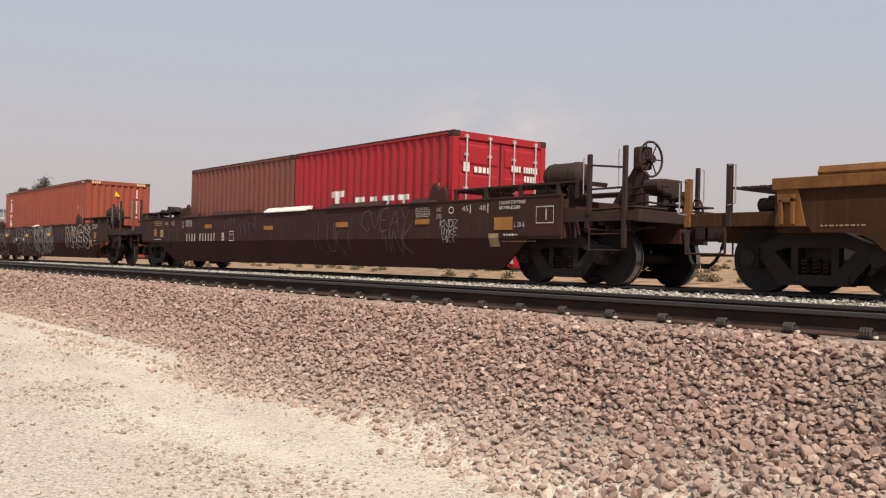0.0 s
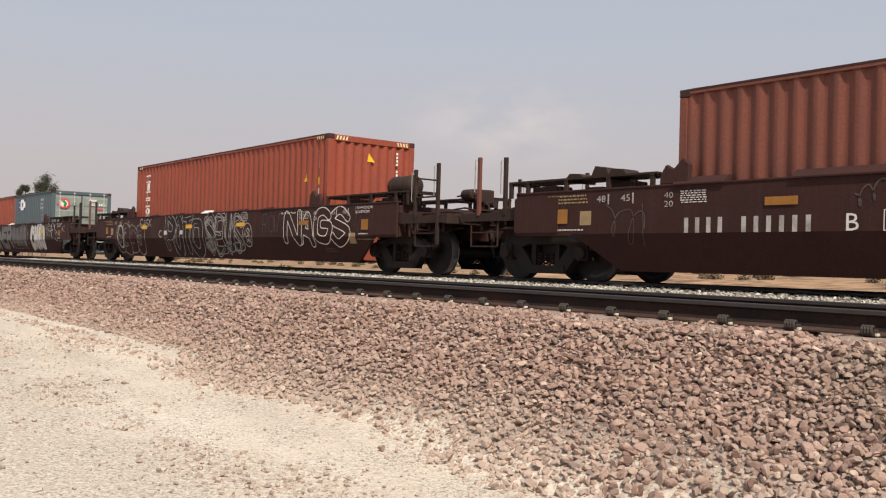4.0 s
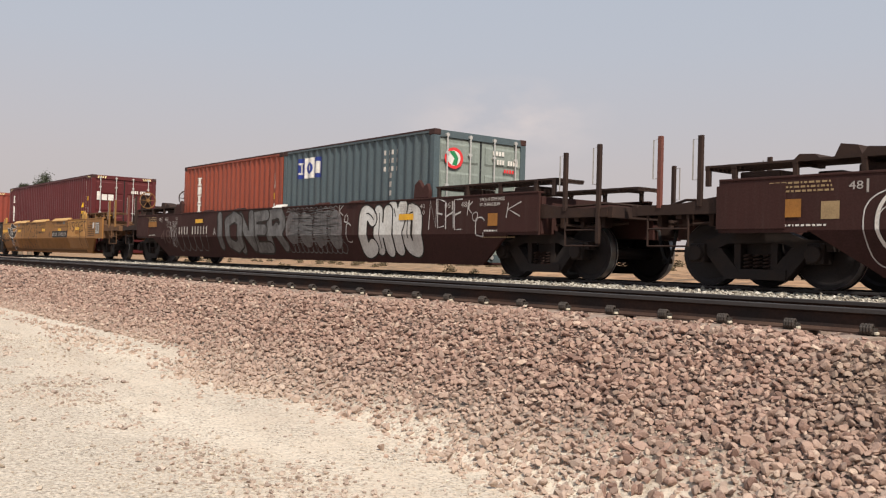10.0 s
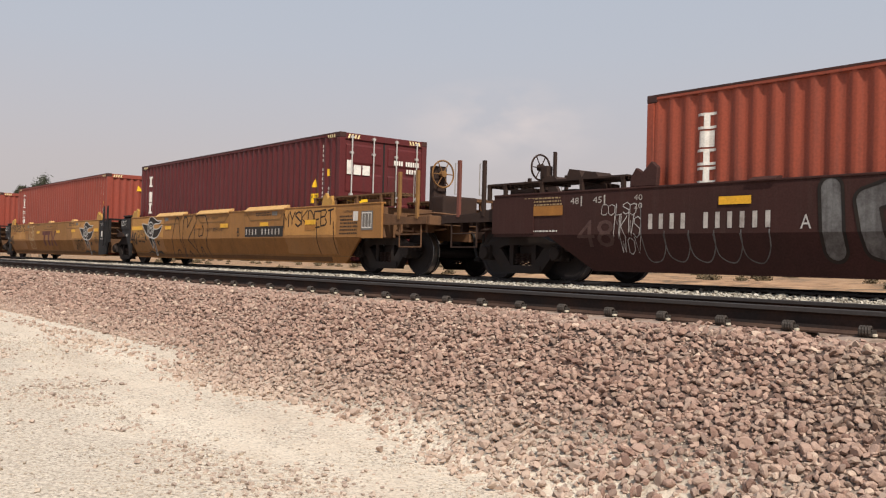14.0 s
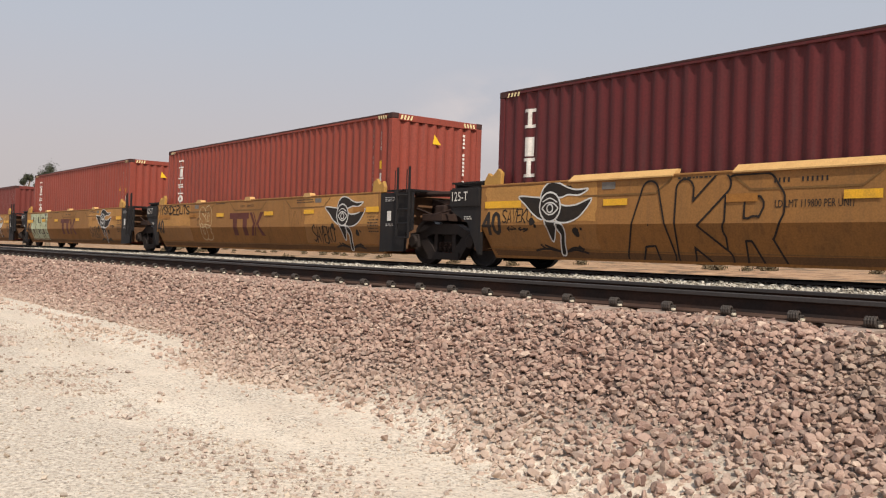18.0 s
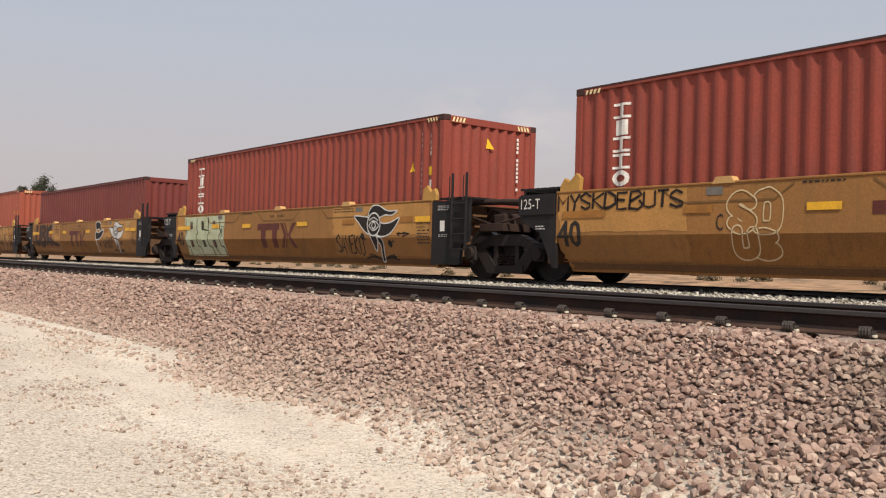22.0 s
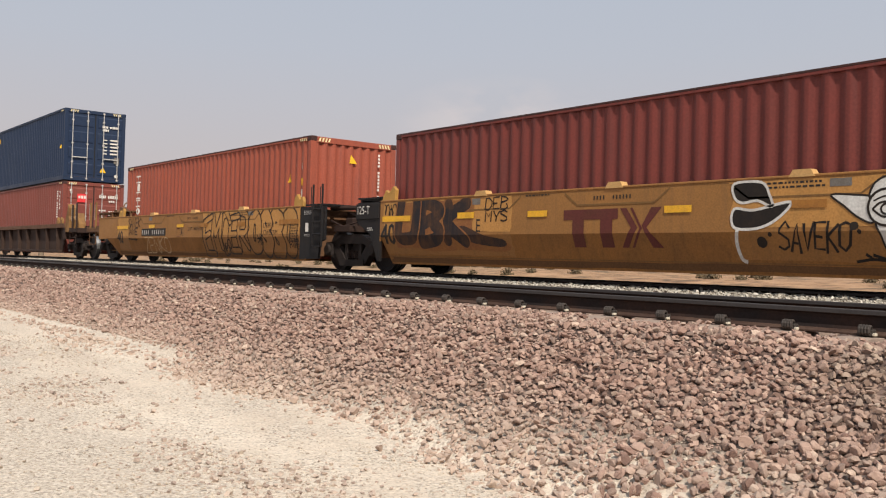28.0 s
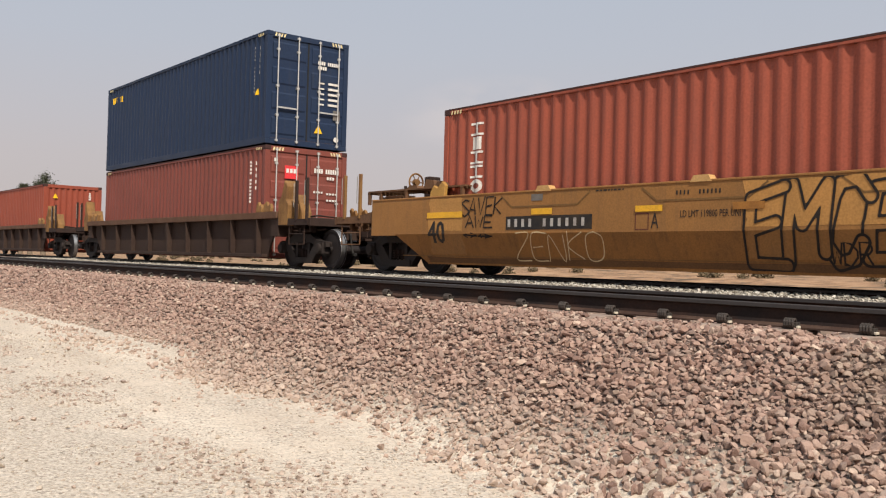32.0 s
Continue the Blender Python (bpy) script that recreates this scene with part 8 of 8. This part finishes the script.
c = boxes["red"]
for x0, x1, z1 in ((-1.39, -0.85, 1.85), (-0.35, -0.02, 1.68), (0.22, 0.49, 1.67), (0.63, 1.08, 1.67), (1.23, 1.62, 1.67)):
    bm = bmesh.new()
    ibeam(bm, x0, x1, 1.02 - Z, z1 - Z)
    stick("company_mark", bm, W_, c, F20, C20, (), 0.005)
column(c, 2.28, 2.35, 1.4 - Z, 2.43 - Z, 11, W_, (4,), face=F20, cuts_x=C20)
column(c, 2.56, 2.63, 1.9 - Z, 2.42 - Z, 4, W_, face=F20, cuts_x=C20)
stick("yellow_label", rect(bmesh.new(), 2.52, 2.64, 1.66 - Z, 1.84 - Z), M["yellow_sign"], c, F20, C20, (), 0.006)
end_mark("company_mark", c, L20, [rect_yz(-0.97, -0.82, 2.06 - Z, 2.24 - Z)] + row_yz(-0.70, -0.27, 2.06 - Z, 2.17 - Z, 4), W_)
end_mark("number_marks", c, L20, row_yz(0.27, 1.06, 2.15 - Z, 2.27 - Z, 12, (4, 11)) + row_yz(0.62, 0.93, 1.97 - Z, 2.09 - Z, 4), W_)
c = boxes["brown"]
column(c, 2.27, 2.35, 1.45 - Z, 2.68 - Z, 12, M["hazard_pale"], (4,), face=F20, cuts_x=C20)
column(c, 2.57, 2.64, 1.96 - Z, 2.42 - Z, 4, M["hazard_pale"], face=F20, cuts_x=C20)
stick("scrape", rect(bmesh.new(), 0.9, 0.95, 1.8 - Z, 2.2 - Z), M["hazard_pale"], c, F20, C20, (), 0.005)

c = boxes["grey"]
for x0, x1, m, m2, kind in ((-2.37, -2.01, "blue_sign", "white", "i"), (-2.01, -1.61, "white", "blue_sign", "o"), (-1.61, -1.23, "blue_sign", "white", "b")):
    stick("company_panel", rect(bmesh.new(), x0, x1, 2.12 - Z, 2.60 - Z), M[m], c, F20, C20, (), 0.005)
    name_blocks(c, x0 + 0.07, x1 - 0.07, [2.50 - Z], 0.28, F20, C20, M[m2], kind)
for q in range(3):
    bars(c, 1.3, 1.85, 2.42 - Z - 0.17 * q, 2.53 - Z - 0.17 * q, 4, M["stencil"], face=F20, cuts_x=C20, cuts_z=())
column(c, 1.5, 1.62, 1.5 - Z, 2.05 - Z, 3, M["stencil"], face=F20, cuts_x=C20)
for r, m, off in ((0.235, "red_sign", 0.014), (0.165, "white", 0.016)):
    end_mark("company_mark", c, L20, [[(-0.73 + r * math.cos(a), 2.29 - Z + r * 0.9 * math.sin(a)) for a in np.linspace(0, math.tau, 24, endpoint=False)]], M[m], off)
end_mark("company_mark", c, L20, [[(-0.86, 2.42 - Z), (-0.72, 2.43 - Z), (-0.62, 2.30 - Z), (-0.66, 2.14 - Z), (-0.78, 2.16 - Z), (-0.72, 2.28 - Z)]], M["green_sign"], 0.018)
end_mark("number_marks", c, L20, row_yz(0.29, 0.62, 2.44 - Z, 2.53 - Z, 4) + row_yz(0.40, 1.0, 2.26 - Z, 2.36 - Z, 8, (3,)), W_)
end_mark("number_marks", c, L20, row_yz(0.6, 0.9, 2.10 - Z, 2.17 - Z, 4), M["red_sign"])

c = boxes["plum"]
name_blocks(c, -5.46, -5.18, [2.77 - Z, 2.28 - Z, 1.92 - Z], 0.33, F40, C40, W_, "ibi")
triangle(c, 4.89, 5.09, 1.94 - Z, 2.14 - Z, F40, C40)
stick("caution_label", rect(bmesh.new(), 4.80, 5.20, 1.57 - Z, 1.79 - Z), M["yellow_sign"], c, F40, C40, (), 0.006)
words(c, "CAUTION", 4.83, 5.17, 1.68 - Z, 0.08, M["black_ink"], lift=0.009, face=F40, cuts_x=C40, cuts_z=())
column(c, 5.27, 5.35, 1.4 - Z, 2.9 - Z, 14, W_, (4, 12), face=F40, cuts_x=C40)
for q, ch in enumerate("45G1"):
    words(c, ch, 5.54, 5.62, 1.84 - Z - 0.11 * q, 0.085, W_, face=F40, cuts_x=C40, cuts_z=())
stick("yellow_label", rect(bmesh.new(), 5.53, 5.62, 2.17 - Z, 2.33 - Z), M["yellow_sign"], c, F40, C40, (), 0.006)
end_mark("company_mark", c, L40, [rect_yz(-1.03, -0.89, 2.2 - Z, 2.52 - Z), rect_yz(-0.85, -0.65, 2.2 - Z, 2.42 - Z), rect_yz(-0.61, -0.41, 2.2 - Z, 2.42 - Z)], W_)
end_mark("number_marks", c, L40, row_yz(0.26, 1.07, 2.50 - Z, 2.61 - Z, 12, (4, 11)) + row_yz(0.62, 0.92, 2.33 - Z, 2.43 - Z, 4), W_)
end_mark("caution_label", c, L40, [rect_yz(-1.0, -0.45, 1.42 - Z, 1.66 - Z)], M["yellow_sign"])
c = boxes["r5"]
column(c, 5.34, 5.43, 1.35 - Z, 2.55 - Z, 13, W_, (4, 11), face=F40, cuts_x=C40)
for q, ch in enumerate("22G1"):
    words(c, ch, 5.63, 5.71, 2.40 - Z - 0.11 * q, 0.085, W_, face=F40, cuts_x=C40, cuts_z=())
stick("code_label", rect(bmesh.new(), 5.60, 5.74, 1.48 - Z, 1.66 - Z), W_, c, F40, C40, (), 0.006)

c, zb = boxes["blue"], 0.20 + H40 + 0.05
bars(c, -5.6, -4.55, 5.47 - zb, 5.70 - zb, 5, M["yellow_sign"], face=F40, cuts_x=C40, cuts_z=(), name="company_mark")
column(c, 5.30, 5.40, 4.46 - zb, 5.72 - zb, 12, W_, (4,), face=F40, cuts_x=C40)
column(c, 5.58, 5.66, 4.9 - zb, 5.70 - zb, 5, W_, face=F40, cuts_x=C40)
triangle(c, 5.45, 5.65, 4.44 - zb, 4.62 - zb, F40, C40)
end_mark("number_marks", c, L40, row_yz(0.27, 0.98, 5.37 - zb, 5.46 - zb, 12, (4, 11)) + row_yz(0.28, 0.55, 5.24 - zb, 5.33 - zb, 4), W_)
end_mark("small_print", c, L40, [s for q in range(5) for s in (rect_yz(0.30, 0.48, 4.86 - zb - 0.14 * q, 4.90 - zb - 0.14 * q), rect_yz(0.60, 0.92, 4.86 - zb - 0.14 * q, 4.92 - zb - 0.14 * q))], W_)
end_mark("maker_plate", c, L40, [rect_yz(0.77, 0.98, 3.94 - zb, 4.2 - zb)], M["plate_grey"])
end_mark("warning_triangle", c, L40, [[(0.20, 3.54 - zb), (0.46, 3.54 - zb), (0.33, 3.76 - zb)]], M["yellow_sign"])
end_mark("round_label", c, L40, [[(0.88 + 0.08 * math.cos(a), 3.42 - zb + 0.07 * math.sin(a)) for a in np.linspace(0, math.tau, 14, endpoint=False)]], W_)
c = boxes["lower"]
column(c, 5.20, 5.30, 1.6 - 0.2, 2.72 - 0.2, 12, W_, (4,), face=F40, cuts_x=C40)
column(c, 5.50, 5.58, 1.9 - 0.2, 2.70 - 0.2, 5, W_, face=F40, cuts_x=C40)
end_mark("company_mark", c, L40, [rect_yz(-0.66, -0.27, 2.07, 2.41)], M["red_sign"])
end_mark("company_mark", c, L40, row_yz(-0.62, -0.30, 2.22, 2.33, 3), W_, 0.016)
end_mark("number_marks", c, L40, row_yz(0.21, 1.05, 2.28, 2.40, 12, (4, 11)) + row_yz(0.6, 0.85, 2.12, 2.2, 3) + row_yz(0.2, 0.5, 1.75, 1.8, 4) + row_yz(0.6, 0.95, 1.72, 1.77, 4) + row_yz(0.6, 0.95, 1.55, 1.6, 4), W_)
end_mark("round_label", c, L40, [rect_yz(-0.97, -0.87, 2.49, 2.58)], W_)
c = boxes["o7"]
column(c, 5.34, 5.43, 1.1, 2.6, 13, W_, (4, 11), face=F40, cuts_x=C40)
end_mark("number_marks", c, L40, [rect_yz(0.66, 0.75, 2.55 - 0.085 * k, 2.61 - 0.085 * k) for k in range(13) if k not in (4, 11)], W_, 0.002)
end_mark("warning_triangle", c, L40, [[(-0.85, 2.30), (-0.63, 2.30), (-0.74, 2.52)]], M["yellow_sign"], 0.002)

# ---------------------------------------------------------------- beyond the tracks


def shrub(rnd, r):
    bm = bmesh.new()
    for k in range(240):
        a, e = rnd.uniform(0, math.tau), rnd.uniform(0.1, 1.4)
        d = Vector((math.cos(a) * math.cos(e), math.sin(a) * math.cos(e), math.sin(e)))
        p = d * r * rnd.uniform(0.3, 1.0)
        p.z *= 0.95
        q = Vector((rnd.uniform(-1, 1), rnd.uniform(-1, 1), rnd.uniform(-1, 1))).normalized() * r * 0.17
        u = d.cross(q).normalized() * r * 0.11
        bm.faces.new([bm.verts.new(v) for v in (p - u, p + q, p + u, p - q * 0.4)])
    for k in range(6):
        a = rnd.uniform(0, math.tau)
        tube(bm, [(0, 0, -0.05), (math.cos(a) * r * 0.5, math.sin(a) * r * 0.5, r * 0.5)], 0.008, 4)
    return bm


RS = random.Random(3)
SHRUBS = []
for k in range(6):
    ob = part("desert_shrub", shrub(RS, RS.uniform(0.25, 0.42)), M["shrub"])
    SHRUBS.append(ob)
    tagged(ob, "low dry desert shrub on tan sand", "shrub", "shrubs beyond the track")
for k in range(290):
    y = 26 + 70 * RS.random() ** 1.3
    x = -RS.uniform(0.4, 2.6) * y
    z = float(ground_level(x, y)) - 0.03
    if k < 6:
        SHRUBS[k].location = (x, y, z)
    else:
        copy_thing(SHRUBS[k % 6], pose(x, y, z, 0, 0, RS.uniform(0, 360)))


def gum_tree(at, height, crown_r, seed, label):
    """A tall gum tree: tapered trunk, limbs and a ragged crown of leaf clumps."""
    rnd = random.Random(seed)
    t = thing("tree", label, "tree", at, "trees in the distance")
    bm = bmesh.new()
    lathe(bm, [(0, 0.45), (height * 0.3, 0.32), (height * 0.6, 0.2), (height * 0.85, 0.08)], axis="z", n=10)
    tips = []
    for k in range(11):
        a, h = rnd.uniform(0, math.tau), height * rnd.uniform(0.4, 0.8)
        L = crown_r * rnd.uniform(0.5, 1.0)
        tip = (math.cos(a) * L, math.sin(a) * L, min(h + height * rnd.uniform(0.08, 0.2), height - 0.6 * crown_r))
        tube(bm, [(0, 0, h), (math.cos(a) * L * 0.5, math.sin(a) * L * 0.5, h + 0.5), tip], 0.09, 5)
        tips.append(tip)
    tips.append((0, 0, height - 0.55 * crown_r))
    part("trunk", bm, M["bark"], t)
    r = np.random.default_rng(seed)
    n = 6500
    c = np.array(tips)[r.integers(0, len(tips), n)]
    p = c + r.normal(size=(n, 3)) * np.array([crown_r * 0.24, crown_r * 0.24, crown_r * 0.27])
    d1, d2 = r.normal(size=(n, 3)), r.normal(size=(n, 3))
    d1 /= np.linalg.norm(d1, axis=1)[:, None]
    d2 /= np.linalg.norm(d2, axis=1)[:, None]
    v = np.stack([p - d1 * 0.16, p + d2 * 0.07, p + d1 * 0.16, p - d2 * 0.07], 1).reshape(-1, 3)
    from_arrays("crown", v, np.arange(4 * n).reshape(n, 4), M["leaf"], t)


for tx, ty, th, tr, seed, tl in ((-164.6, 43.5, 14.0, 1.75, 4, "tall grey-green gum tree beyond the tracks"), (-179.6, 43.5, 12.9, 0.85, 5, "slim gum tree beside a taller one"), (-173.0, 43.5, 11.0, 0.8, 6, "low gum tree between two taller ones")):
    gum_tree((tx, ty, float(ground_level(tx, ty))), th, tr, seed, tl)

# a dark pipeline lying far out on the desert
bm = bmesh.new()
tube(bm, [(-900, 0, 0.25), (120, 0, 0.25)], 0.35, 8)
pipe = part("pipeline", bm, M["gear"])
pipe.location = (0, 175, float(ground_level(-150.0, 175.0)))
tagged(pipe, "dark pipeline lying across the far desert", "pipeline")
small_print(cars["front"], -8.5, -7.85, 0.83, 0.87, 1, M["placard"], 77, lift=-0.022)

# ---------------------------------------------------------------- movement
TRAVEL = [(0.0, -0.0), (1.0, 4.36), (2.0, 8.717), (3.0, 13.068), (3.5, 15.24), (5.5, 23.925), (6.0, 26.107), (7.0, 30.463), (8.0, 34.795), (9.0, 39.145), (10.0, 43.491), (11.0, 47.847), (12.0, 52.195), (13.0, 56.547), (14.0, 60.919), (14.5, 63.107), (16.5, 71.807), (17.0, 73.976), (18.0, 78.307), (19.0, 82.663), (20.0, 87.115), (21.0, 91.498), (22.0, 95.88), (23.0, 100.261), (24.0, 104.622), (25.0, 108.974), (25.5, 111.158), (27.5, 119.926), (28.0, 122.104), (29.0, 126.421), (30.0, 130.662), (31.0, 134.957), (32.0, 139.282)]


def travelled(t):
    return float(np.interp(t, [a for a, _ in TRAVEL], [b for _, b in TRAVEL]))


def motions():
    for ob, u, z in MOVING:
        walk(ob, [(t, pose(u + s, TRACK_Y, z)) for t, s in TRAVEL])
    steps = [k * 0.1 for k in range(321)]
    for w, a in WHEELS:
        walk(w, [(t, pose(a, 0, WHEEL_R, 0, math.degrees(travelled(t) / WHEEL_R), 0)) for t in steps])


motions()
